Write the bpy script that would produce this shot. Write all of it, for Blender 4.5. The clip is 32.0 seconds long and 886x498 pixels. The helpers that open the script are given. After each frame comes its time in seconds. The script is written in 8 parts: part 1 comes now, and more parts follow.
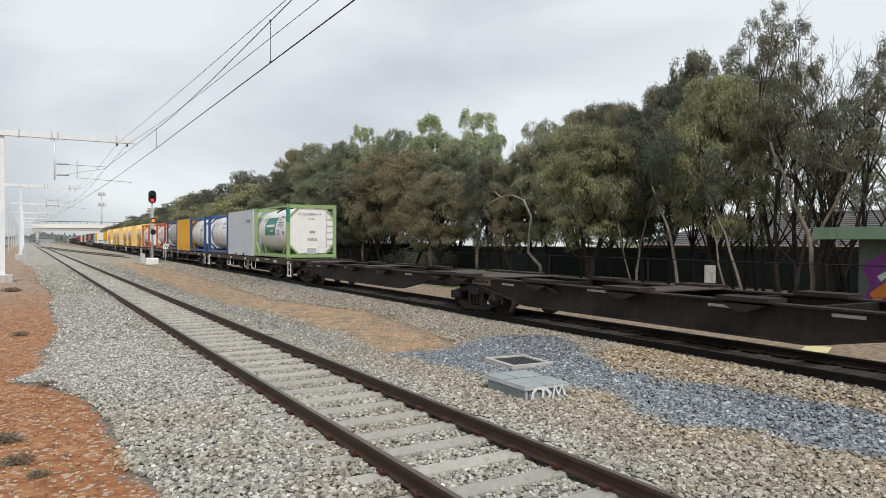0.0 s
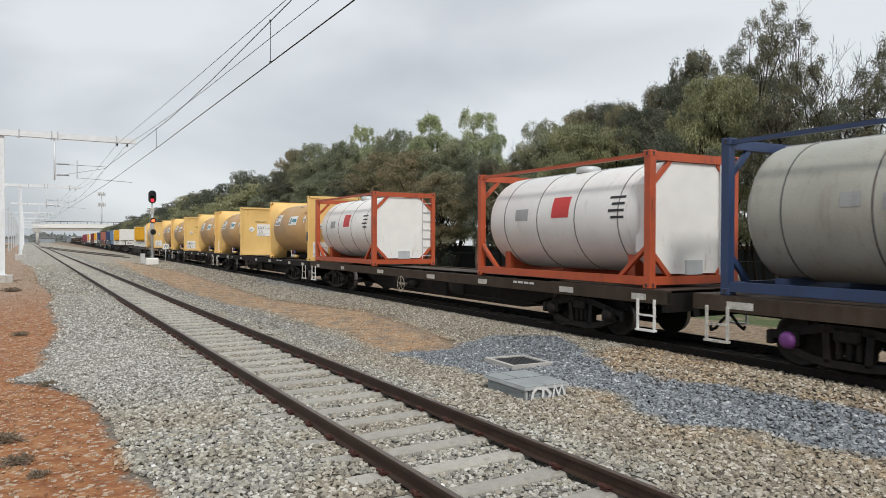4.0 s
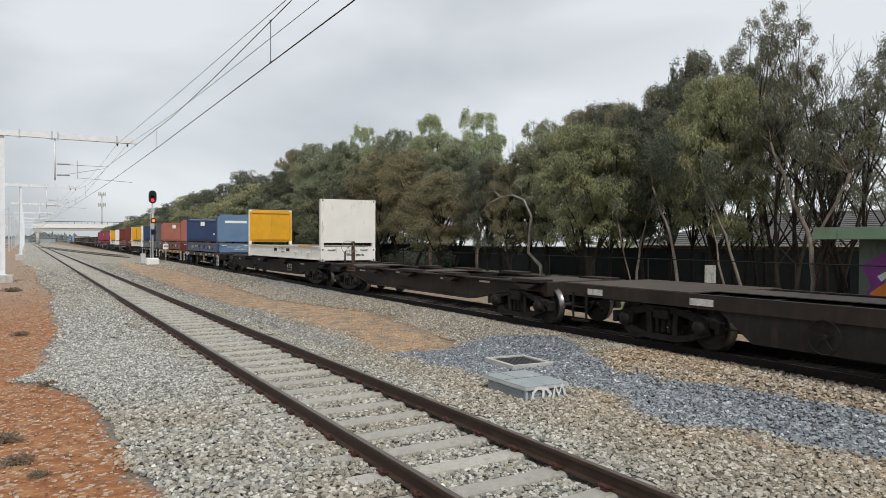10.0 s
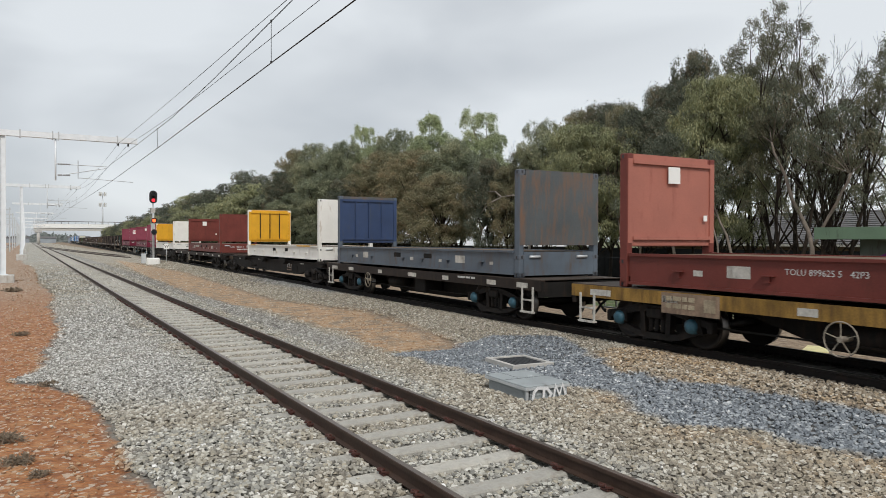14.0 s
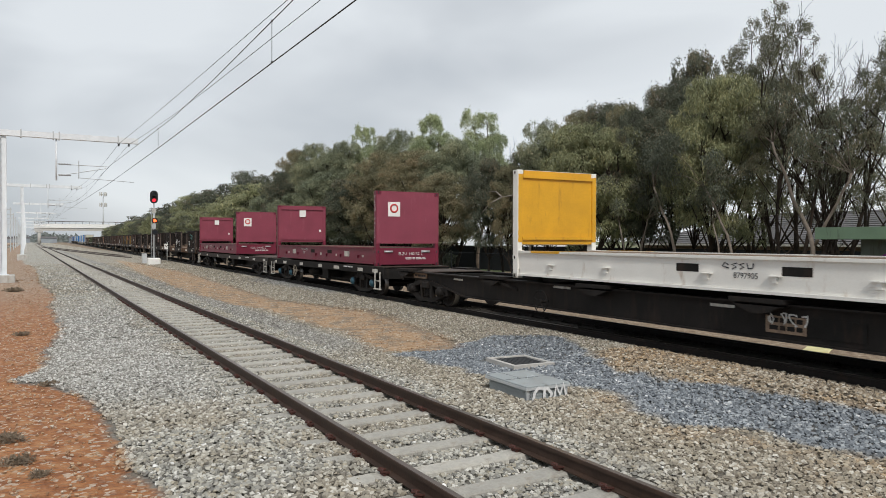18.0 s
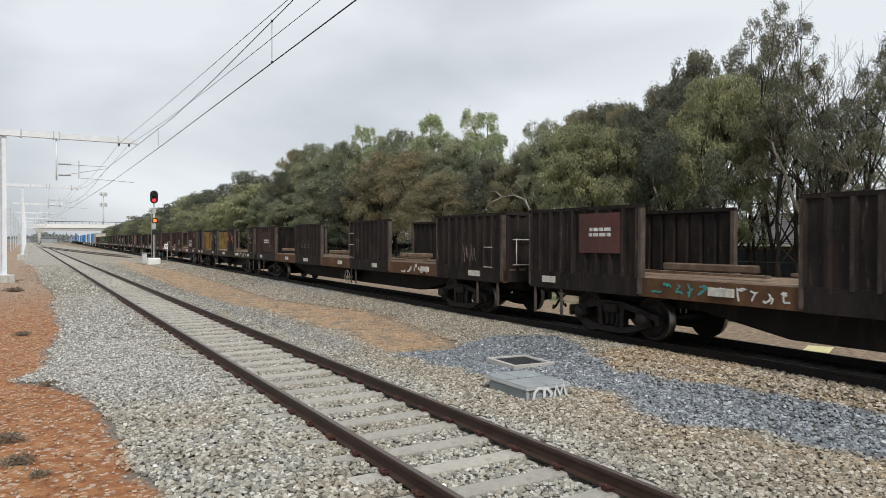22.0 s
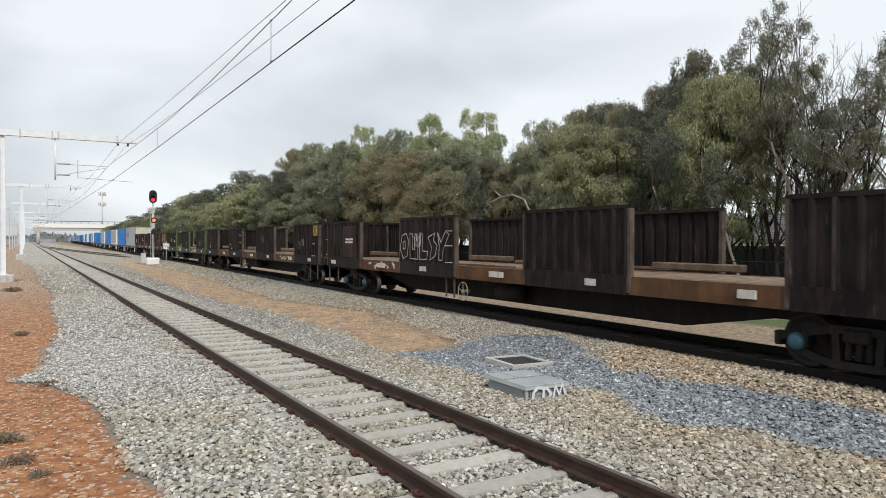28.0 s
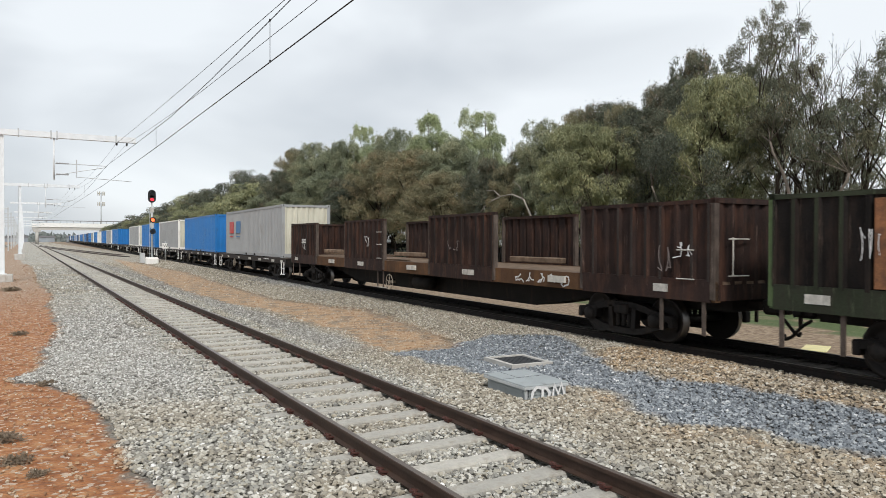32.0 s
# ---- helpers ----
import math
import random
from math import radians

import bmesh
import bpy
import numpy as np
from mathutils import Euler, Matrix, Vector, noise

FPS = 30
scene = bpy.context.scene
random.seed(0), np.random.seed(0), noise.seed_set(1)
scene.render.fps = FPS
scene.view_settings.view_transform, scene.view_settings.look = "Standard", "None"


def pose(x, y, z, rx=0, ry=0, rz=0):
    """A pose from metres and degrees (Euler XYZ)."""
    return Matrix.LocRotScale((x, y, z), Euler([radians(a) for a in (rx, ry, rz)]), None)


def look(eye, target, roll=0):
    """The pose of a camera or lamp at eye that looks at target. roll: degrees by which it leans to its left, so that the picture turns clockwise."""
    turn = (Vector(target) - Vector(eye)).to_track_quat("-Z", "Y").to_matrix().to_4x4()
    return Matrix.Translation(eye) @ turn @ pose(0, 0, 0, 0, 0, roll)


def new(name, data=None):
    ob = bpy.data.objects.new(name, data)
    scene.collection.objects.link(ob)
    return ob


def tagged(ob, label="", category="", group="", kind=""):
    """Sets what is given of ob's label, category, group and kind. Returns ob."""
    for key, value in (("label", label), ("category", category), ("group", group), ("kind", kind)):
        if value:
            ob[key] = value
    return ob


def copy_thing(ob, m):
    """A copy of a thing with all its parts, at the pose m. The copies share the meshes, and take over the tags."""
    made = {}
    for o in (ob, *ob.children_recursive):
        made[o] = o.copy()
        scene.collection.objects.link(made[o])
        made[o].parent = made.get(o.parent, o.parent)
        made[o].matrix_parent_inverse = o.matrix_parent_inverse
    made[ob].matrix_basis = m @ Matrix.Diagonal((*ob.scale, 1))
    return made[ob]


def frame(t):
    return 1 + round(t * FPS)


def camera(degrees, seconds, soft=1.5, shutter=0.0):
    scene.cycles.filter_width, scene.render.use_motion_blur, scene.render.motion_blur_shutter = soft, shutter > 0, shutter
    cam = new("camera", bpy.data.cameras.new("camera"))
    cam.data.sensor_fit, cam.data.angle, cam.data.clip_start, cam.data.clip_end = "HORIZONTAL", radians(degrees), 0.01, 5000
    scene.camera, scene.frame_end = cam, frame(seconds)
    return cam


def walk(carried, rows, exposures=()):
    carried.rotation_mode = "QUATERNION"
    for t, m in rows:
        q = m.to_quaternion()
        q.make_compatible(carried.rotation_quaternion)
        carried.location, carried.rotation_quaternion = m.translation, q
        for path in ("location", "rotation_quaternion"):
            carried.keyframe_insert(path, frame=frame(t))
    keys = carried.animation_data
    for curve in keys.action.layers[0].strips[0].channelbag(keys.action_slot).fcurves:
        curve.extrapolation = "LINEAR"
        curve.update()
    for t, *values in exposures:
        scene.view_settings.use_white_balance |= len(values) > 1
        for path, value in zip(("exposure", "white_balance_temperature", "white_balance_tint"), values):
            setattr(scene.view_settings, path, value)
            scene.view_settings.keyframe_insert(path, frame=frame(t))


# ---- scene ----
# ---------------------------------------------------------------- camera
EYE = (0.0, 0.0, 2.149)


def aim(yaw, pitch):
    a, b = radians(yaw), radians(pitch)
    return look(EYE, (EYE[0] + math.sin(a) * math.cos(b), EYE[1] + math.cos(a) * math.cos(b), EYE[2] + math.sin(b)), 0.18)


cam = camera(63.916, 32.0, soft=0.8, shutter=0.05)
walk(cam, [
    (0.0, aim(30.488, -0.669)), (5.0, aim(30.488, -0.669)), (10.0, aim(30.470, -0.669)), (14.0, aim(30.425, -0.669)),
    (17.0, aim(30.385, -0.669)), (21.0, aim(30.366, -0.669)), (25.0, aim(30.405, -0.665)), (28.0, aim(30.440, -0.690)),
    (30.0, aim(30.490, -0.705)), (32.0, aim(30.515, -0.720)),
], exposures=[(0.0, -0.24), (1.5, -0.36), (8.0, -0.34), (16.0, -0.36), (22.0, -0.26), (27.0, -0.12), (32.0, -0.12)])

# ---------------------------------------------------------------- sky and sun
world = bpy.data.worlds.new("overcast_sky")
scene.world = world
world.use_nodes = True


def link_sky():
    nt = world.node_tree
    nt.nodes.clear()
    N, K = nt.nodes.new, nt.links.new
    out, bg = N("ShaderNodeOutputWorld"), N("ShaderNodeBackground")
    sky = N("ShaderNodeTexSky")
    sky.sky_type, sky.sun_disc = "NISHITA", False
    sky.sun_elevation, sky.sun_rotation = radians(44), radians(202)
    dim = N("ShaderNodeVectorMath")
    dim.operation = "SCALE"
    dim.inputs["Scale"].default_value = 0.10
    K(sky.outputs[0], dim.inputs[0])
    co, mp = N("ShaderNodeTexCoord"), N("ShaderNodeMapping")
    mp.inputs["Scale"].default_value = (1.3, 1.3, 3.6)
    mp.inputs["Location"].default_value = (0.35, 0.1, 0.2)
    K(co.outputs["Generated"], mp.inputs[0])
    n1 = N("ShaderNodeTexNoise")
    n1.inputs["Scale"].default_value, n1.inputs["Detail"].default_value, n1.inputs["Roughness"].default_value = 1.5, 4, 0.42
    n1.inputs["Distortion"].default_value = 0.35
    K(mp.outputs[0], n1.inputs["Vector"])
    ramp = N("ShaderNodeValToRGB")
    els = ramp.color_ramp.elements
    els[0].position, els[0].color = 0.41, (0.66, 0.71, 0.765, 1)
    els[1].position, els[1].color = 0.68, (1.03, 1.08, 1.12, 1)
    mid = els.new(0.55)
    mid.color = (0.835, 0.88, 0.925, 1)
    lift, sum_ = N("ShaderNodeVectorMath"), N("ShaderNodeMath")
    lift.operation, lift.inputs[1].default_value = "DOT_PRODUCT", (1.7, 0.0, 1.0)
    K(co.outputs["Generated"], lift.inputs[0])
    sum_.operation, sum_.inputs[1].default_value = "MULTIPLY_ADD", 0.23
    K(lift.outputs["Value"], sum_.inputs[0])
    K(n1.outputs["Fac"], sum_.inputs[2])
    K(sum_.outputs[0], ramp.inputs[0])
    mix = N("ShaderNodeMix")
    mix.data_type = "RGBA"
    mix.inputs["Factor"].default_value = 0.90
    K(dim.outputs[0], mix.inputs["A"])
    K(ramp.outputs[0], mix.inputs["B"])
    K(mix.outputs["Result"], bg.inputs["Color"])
    bg.inputs["Strength"].default_value = 1.0
    K(bg.outputs[0], out.inputs[0])


link_sky()
sun = new("sun", bpy.data.lights.new("sun", "SUN"))
sun.data.energy, sun.data.angle, sun.data.color = 2.65, radians(10), (1.0, 0.965, 0.915)
sun.matrix_world = look((0, 0, 60), (12, 30, 28.8))

# ---------------------------------------------------------------- materials


def node_mat(name):
    m = bpy.data.materials.new(name)
    m.use_nodes = True
    nt = m.node_tree
    return m, nt, nt.nodes["Principled BSDF"]


def mat(name, color, rough=0.6, metal=0.0, vary=0.25, scale=3.0, grime=0.0, grime_color=(0.05, 0.035, 0.025), bump=0.1, fine=40.0, streak=True, each=0.0, worn=None, spec=None):
    """A painted, rusted or bare surface: two scales of noise, grime with streaks, fine relief."""
    m, nt, bsdf = node_mat(name)
    N, K = nt.nodes.new, nt.links.new
    co = N("ShaderNodeTexCoord")
    big, small = N("ShaderNodeTexNoise"), N("ShaderNodeTexNoise")
    big.inputs["Scale"].default_value, big.inputs["Detail"].default_value = scale, 6
    small.inputs["Scale"].default_value, small.inputs["Detail"].default_value = fine, 3
    K(co.outputs["Object"], big.inputs["Vector"])
    K(co.outputs["Object"], small.inputs["Vector"])
    dark = N("ShaderNodeMix")
    dark.data_type, dark.blend_type = "RGBA", "MULTIPLY"
    dark.inputs["A"].default_value = (*color, 1)
    r = N("ShaderNodeMapRange")
    r.inputs["To Min"].default_value, r.inputs["To Max"].default_value = 1 - vary, 1 + vary * 0.6
    r.inputs["From Min"].default_value, r.inputs["From Max"].default_value = 0.3, 0.7
    K(big.outputs["Fac"], r.inputs["Value"])
    r2 = N("ShaderNodeMapRange")
    r2.inputs["To Min"].default_value, r2.inputs["To Max"].default_value = 1 - vary * 0.4, 1 + vary * 0.4
    r2.inputs["From Min"].default_value, r2.inputs["From Max"].default_value = 0.3, 0.7
    K(small.outputs["Fac"], r2.inputs["Value"])
    mul = N("ShaderNodeMath")
    mul.operation = "MULTIPLY"
    K(r.outputs[0], mul.inputs[0])
    K(r2.outputs[0], mul.inputs[1])
    val = mul.outputs[0]
    if each:
        info, r3, m3 = N("ShaderNodeObjectInfo"), N("ShaderNodeMapRange"), N("ShaderNodeMath")
        r3.inputs["To Min"].default_value, r3.inputs["To Max"].default_value = 1 - each, 1 + each
        m3.operation = "MULTIPLY"
        K(info.outputs["Random"], r3.inputs["Value"])
        K(r3.outputs[0], m3.inputs[0])
        K(val, m3.inputs[1])
        val = m3.outputs[0]
    dark.inputs["Factor"].default_value = 1
    K(val, dark.inputs["B"])
    colour = dark.outputs["Result"]
    if grime > 0:
        mp, gn = N("ShaderNodeMapping"), N("ShaderNodeTexNoise")
        mp.inputs["Scale"].default_value = (2.2, 2.2, 0.5 if streak else 2.2)
        gn.inputs["Scale"].default_value, gn.inputs["Detail"].default_value, gn.inputs["Roughness"].default_value = 2.2, 8, 0.65
        K(co.outputs["Object"], mp.inputs[0])
        K(mp.outputs[0], gn.inputs["Vector"])
        gr = N("ShaderNodeMapRange")
        gr.inputs["From Min"].default_value, gr.inputs["From Max"].default_value = 0.62 - grime * 0.35, 0.80 - grime * 0.2
        gr.inputs["To Max"].default_value = 0.85
        K(gn.outputs["Fac"], gr.inputs["Value"])
        gm = N("ShaderNodeMix")
        gm.data_type = "RGBA"
        gm.inputs["B"].default_value = (*grime_color, 1)
        K(gr.outputs[0], gm.inputs["Factor"])
        K(colour, gm.inputs["A"])
        colour = gm.outputs["Result"]
    if worn:
        mp, wn = N("ShaderNodeMapping"), N("ShaderNodeTexNoise")
        mp.inputs["Scale"].default_value = (9, 9, 0.9)
        wn.inputs["Scale"].default_value, wn.inputs["Detail"].default_value, wn.inputs["Roughness"].default_value = 1.6, 7, 0.7
        K(co.outputs["Object"], mp.inputs[0])
        K(mp.outputs[0], wn.inputs["Vector"])
        wr = N("ShaderNodeMapRange")
        wr.inputs["From Min"].default_value, wr.inputs["From Max"].default_value = 0.60, 0.72
        wr.inputs["To Max"].default_value = 0.75
        K(wn.outputs["Fac"], wr.inputs["Value"])
        wm = N("ShaderNodeMix")
        wm.data_type = "RGBA"
        wm.inputs["B"].default_value = (*worn, 1)
        K(wr.outputs[0], wm.inputs["Factor"])
        K(colour, wm.inputs["A"])
        colour = wm.outputs["Result"]
    K(colour, bsdf.inputs["Base Color"])
    rr = N("ShaderNodeMapRange")
    rr.inputs["To Min"].default_value, rr.inputs["To Max"].default_value = max(0.05, rough - 0.12), min(1, rough + 0.15)
    K(big.outputs["Fac"], rr.inputs["Value"])
    K(rr.outputs[0], bsdf.inputs["Roughness"])
    bsdf.inputs["Metallic"].default_value = metal
    if spec is not None:
        bsdf.inputs["Specular IOR Level"].default_value = spec
    if bump > 0:
        b = N("ShaderNodeBump")
        b.inputs["Strength"].default_value, b.inputs["Distance"].default_value = bump, 0.02
        K(small.outputs["Fac"], b.inputs["Height"])
        K(b.outputs[0], bsdf.inputs["Normal"])
    return m


def glow(name, color, strength):
    m, nt, bsdf = node_mat(name)
    bsdf.inputs["Base Color"].default_value = (*color, 1)
    bsdf.inputs["Emission Color"].default_value = (*color, 1)
    bsdf.inputs["Emission Strength"].default_value = strength
    return m


RUST = (0.10, 0.045, 0.022)
M_black = mat("black_underframe", (0.018, 0.017, 0.016), 0.7, 0, 0.35, 2.5, 0.25, (0.045, 0.03, 0.022), spec=0.12)
M_brown = mat("brown_frame_paint", (0.030, 0.0235, 0.0205), 0.62, 0, 0.35, 2.0, 0.35, (0.055, 0.036, 0.026), spec=0.18)
M_skeldark = mat("blackened_brown_girder", (0.021, 0.0185, 0.017), 0.65, 0, 0.35, 2.0, 0.3, (0.042, 0.03, 0.023), spec=0.15)
M_sill = mat("weathered_brown_sill", (0.066, 0.048, 0.035), 0.7, 0, 0.4, 2.0, 0.5, (0.05, 0.03, 0.02), spec=0.22)
M_deck = mat("dusty_steel_deck", (0.075, 0.06, 0.05), 0.55, 0.2, 0.35, 1.5, 0.4, (0.13, 0.09, 0.065), streak=False, spec=0.25)
M_wheel = mat("worn_wheel_steel", (0.026, 0.022, 0.02), 0.55, 0.2, 0.3, 6, spec=0.3)
M_tread = mat("polished_wheel_tread", (0.22, 0.21, 0.20), 0.32, 1.0, 0.15, 8)
M_bogie = mat("greasy_bogie_casting", (0.018, 0.016, 0.015), 0.62, 0, 0.4, 5, 0.35, (0.042, 0.030, 0.022), spec=0.15)
M_capblue = mat("blue_axle_cap", (0.025, 0.088, 0.125), 0.5, 0, 0.3, 8, 0.3)
M_cappurple = mat("purple_axle_cap", (0.16, 0.04, 0.20), 0.5, 0, 0.3, 8, 0.3)
M_white = mat("white_paint", (0.84, 0.83, 0.80), 0.5, 0, 0.05, 2, 0.03, (0.30, 0.20, 0.12))
M_offwhite = mat("scuffed_white_steel", (0.80, 0.785, 0.735), 0.55, 0, 0.06, 1.6, 0.10, (0.36, 0.24, 0.14))
M_rustwhite = mat("rust_streaked_white_steel", (0.78, 0.765, 0.71), 0.55, 0, 0.07, 1.6, 0.17, (0.24, 0.11, 0.045))
M_plate = mat("dirty_white_plate", (0.55, 0.53, 0.48), 0.6, 0, 0.25, 9, 0.2)
M_handwheel = mat("dull_cream_wheel_paint", (0.33, 0.29, 0.23), 0.7, 0, 0.3, 9, 0.4, (0.08, 0.055, 0.04))
M_numplate = mat("dirty_tan_number_plate", (0.27, 0.19, 0.13), 0.75, 0, 0.3, 6, 0.35, (0.09, 0.055, 0.04))
M_ink = mat("black_lettering", (0.03, 0.03, 0.035), 0.6, 0, 0.2, 9, bump=0)
M_oldplate = mat("stained_cream_plate", (0.42, 0.35, 0.24), 0.75, 0, 0.35, 5, 0.4, (0.14, 0.09, 0.05))
M_ochresill = mat("chipped_ochre_sill_paint", (0.30, 0.175, 0.045), 0.72, 0, 0.4, 1.8, 0.5, (0.07, 0.042, 0.026), spec=0.2)
M_chalk = mat("white_lettering", (0.62, 0.62, 0.60), 0.6, 0, 0.3, 9, bump=0)
M_tantank = mat("tan_yellow_tank_paint", (0.53, 0.325, 0.14), 0.45, 0, 0.08, 0.7, 0.14, (0.28, 0.16, 0.07), worn=(0.44, 0.30, 0.16))
M_stencilbrown = mat("worn_brown_stencil", (0.13, 0.085, 0.045), 0.6, 0, 0.3, 6, bump=0)
M_tanend = mat("yellow_end_plate_paint", (0.84, 0.56, 0.205), 0.45, 0, 0.07, 0.9, 0.10, (0.60, 0.34, 0.11))
M_yellow = mat("yellow_paint", (0.70, 0.36, 0.015), 0.45, 0, 0.12, 1.5, 0.10, (0.35, 0.16, 0.02))
M_blue = mat("navy_blue_paint", (0.028, 0.052, 0.125), 0.45, 0, 0.2, 1.5, 0.22, (0.05, 0.06, 0.08))
M_fadedblue = mat("faded_blue_panel", (0.125, 0.215, 0.345), 0.5, 0, 0.14, 1.2, 0.18, (0.17, 0.22, 0.28))
M_skyblue = mat("bright_blue_container", (0.015, 0.17, 0.48), 0.42, 0, 0.12, 1.0, 0.1)
M_red = mat("oxide_red_paint", (0.165, 0.040, 0.031), 0.5, 0, 0.2, 1.5, 0.2, (0.09, 0.03, 0.02), spec=0.3)
M_salmon = mat("faded_red_panel", (0.38, 0.135, 0.098), 0.55, 0, 0.12, 1.2, 0.14, (0.22, 0.06, 0.04))
M_maroon = mat("maroon_paint", (0.17, 0.018, 0.040), 0.45, 0, 0.15, 1.5, 0.15, (0.09, 0.02, 0.025), spec=0.35)
M_rose = mat("faded_maroon_panel", (0.25, 0.045, 0.075), 0.5, 0, 0.12, 1.4, 0.12, (0.32, 0.10, 0.13))
M_grey = mat("pale_grey_container", (0.56, 0.59, 0.64), 0.5, 0, 0.07, 0.9, 0.10, (0.42, 0.42, 0.42))
M_midgrey = mat("grey_container", (0.33, 0.34, 0.345), 0.5, 0, 0.1, 0.9, 0.15, (0.2, 0.18, 0.15))
M_darkgrey = mat("dark_grey_panel", (0.085, 0.095, 0.10), 0.55, 0, 0.2, 1.2, 0.45, (0.20, 0.10, 0.05))
M_slate = mat("slate_blue_frame", (0.10, 0.125, 0.155), 0.55, 0, 0.2, 1.5, 0.35, (0.10, 0.07, 0.05))
M_cream = mat("cream_container_end", (0.60, 0.58, 0.48), 0.5, 0, 0.1, 1.0, 0.18, (0.35, 0.30, 0.2))
M_tank = mat("white_tank_cladding", (0.76, 0.755, 0.735), 0.38, 0, 0.07, 1.0, 0.12, (0.48, 0.45, 0.38))
M_tankgrey = mat("grimy_grey_tank_cladding", (0.40, 0.40, 0.35), 0.4, 0, 0.15, 1.0, 0.3, (0.28, 0.26, 0.2))
M_green = mat("pale_green_frame_paint", (0.28, 0.40, 0.17), 0.45, 0, 0.12, 2, 0.12, (0.15, 0.2, 0.1))
M_deepgreen = mat("deep_green_paint", (0.03, 0.22, 0.16), 0.45, 0, 0.12, 2)
M_orange = mat("orange_red_frame_paint", (0.46, 0.085, 0.03), 0.45, 0, 0.15, 2, 0.12)
M_tankblue = mat("tank_frame_blue", (0.03, 0.075, 0.22), 0.45, 0, 0.15, 2, 0.15)
M_gon = mat("grimy_brown_wagon_steel", (0.018, 0.0155, 0.0145), 0.66, 0, 0.45, 1.3, 0.40, (0.042, 0.028, 0.022), each=0.25, worn=(0.14, 0.105, 0.085), spec=0.12)
M_wornrib = mat("worn_wagon_rib", (0.045, 0.036, 0.032), 0.7, 0, 0.5, 2.0, 0.5, (0.025, 0.02, 0.018), each=0.4, worn=(0.17, 0.135, 0.11), spec=0.15)
M_gonred = mat("rusty_red_wagon_steel", (0.031, 0.0195, 0.017), 0.66, 0, 0.45, 1.3, 0.45, (0.080, 0.038, 0.025), each=0.2, worn=(0.17, 0.11, 0.085), spec=0.15)
M_gongreen = mat("faded_green_wagon_steel", (0.034, 0.042, 0.025), 0.6, 0, 0.4, 1.3, 0.5, (0.030, 0.024, 0.02), each=0.2, worn=(0.13, 0.14, 0.09), spec=0.18)
M_greenpost = mat("worn_green_post_paint", (0.085, 0.125, 0.055), 0.6, 0, 0.3, 3, 0.3, (0.03, 0.03, 0.02), worn=(0.22, 0.24, 0.16), spec=0.2)
M_gonolive = mat("olive_brown_wagon_steel", (0.048, 0.036, 0.020), 0.65, 0, 0.4, 1.3, 0.4, (0.03, 0.022, 0.018), each=0.2, worn=(0.12, 0.10, 0.06), spec=0.15)
M_wornpost = mat("worn_pale_post_paint", (0.10, 0.078, 0.065), 0.7, 0, 0.4, 4, 0.5, (0.03, 0.022, 0.019), worn=(0.34, 0.30, 0.26), spec=0.2)
M_rustsill = mat("rusty_orange_sill", (0.12, 0.062, 0.030), 0.75, 0, 0.45, 1.6, 0.5, (0.06, 0.035, 0.025), spec=0.2)
M_rustred = mat("red_rust_patch", (0.085, 0.030, 0.024), 0.75, 0, 0.4, 2.5, 0.3, (0.07, 0.03, 0.025))
M_gonrust = mat("dull_red_rust_plate", (0.12, 0.046, 0.032), 0.75, 0, 0.4, 2.5, 0.3, (0.07, 0.03, 0.025))
M_rustpatch = mat("orange_rust_patch", (0.30, 0.13, 0.055), 0.8, 0, 0.5, 2.0, 0.5, (0.08, 0.04, 0.03), streak=False)
M_timber = mat("weathered_deck_timber", (0.19, 0.135, 0.095), 0.85, 0, 0.45, 4, 0.4, (0.10, 0.065, 0.045), each=0.35, spec=0.2)
M_ochre = mat("flaking_ochre_paint", (0.20, 0.13, 0.045), 0.75, 0, 0.4, 3, 0.45, (0.06, 0.04, 0.025), worn=(0.10, 0.06, 0.035), spec=0.2)
M_oldyellow = mat("dirty_yellow_plate", (0.36, 0.26, 0.05), 0.7, 0, 0.4, 5, 0.4, (0.10, 0.06, 0.03))
M_fade = mat("faded_pink_grey_spray", (0.20, 0.165, 0.155), 0.8, 0, 0.35, 4, 0.4, (0.06, 0.045, 0.04), bump=0)
M_fadewhite = mat("worn_white_spray", (0.36, 0.33, 0.31), 0.8, 0, 0.4, 5, 0.4, (0.08, 0.06, 0.05), bump=0)
M_rail = mat("brown_rail_side", (0.066, 0.042, 0.032), 0.55, 0.25, 0.25, 4, 0.2, (0.09, 0.05, 0.03), streak=False, spec=0.25)
# grease and the shade under the train are both in this rail colour
M_oilshaderail = mat("oily_black_rail", (0.022, 0.018, 0.016), 0.6, 0.1, 0.3, 4, 0.2, (0.05, 0.03, 0.02), streak=False, spec=0.2)
M_railtop = mat("worn_rail_head", (0.16, 0.125, 0.10), 0.36, 0.75, 0.2, 5)
M_sleeper = mat("pale_concrete_sleeper", (0.42, 0.40, 0.355), 0.85, 0, 0.18, 5, 0.25, (0.22, 0.19, 0.15), streak=False, each=0.12)
# sleeper colour darkened for oil and for the shade under the train
M_oilshadesleeper = mat("oil_dark_sleeper", (0.065, 0.058, 0.052), 0.85, 0, 0.3, 5, 0.3, (0.05, 0.04, 0.035), streak=False, each=0.15, spec=0.2)
M_clip = mat("rusty_rail_clip", (0.085, 0.03, 0.022), 0.7, 0.2, 0.4, 20)
M_galv = mat("galvanised_steel", (0.55, 0.57, 0.58), 0.45, 0.25, 0.10, 3)
M_mast = mat("galvanised_mast", (0.78, 0.81, 0.83), 0.5, 0.05, 0.08, 2)
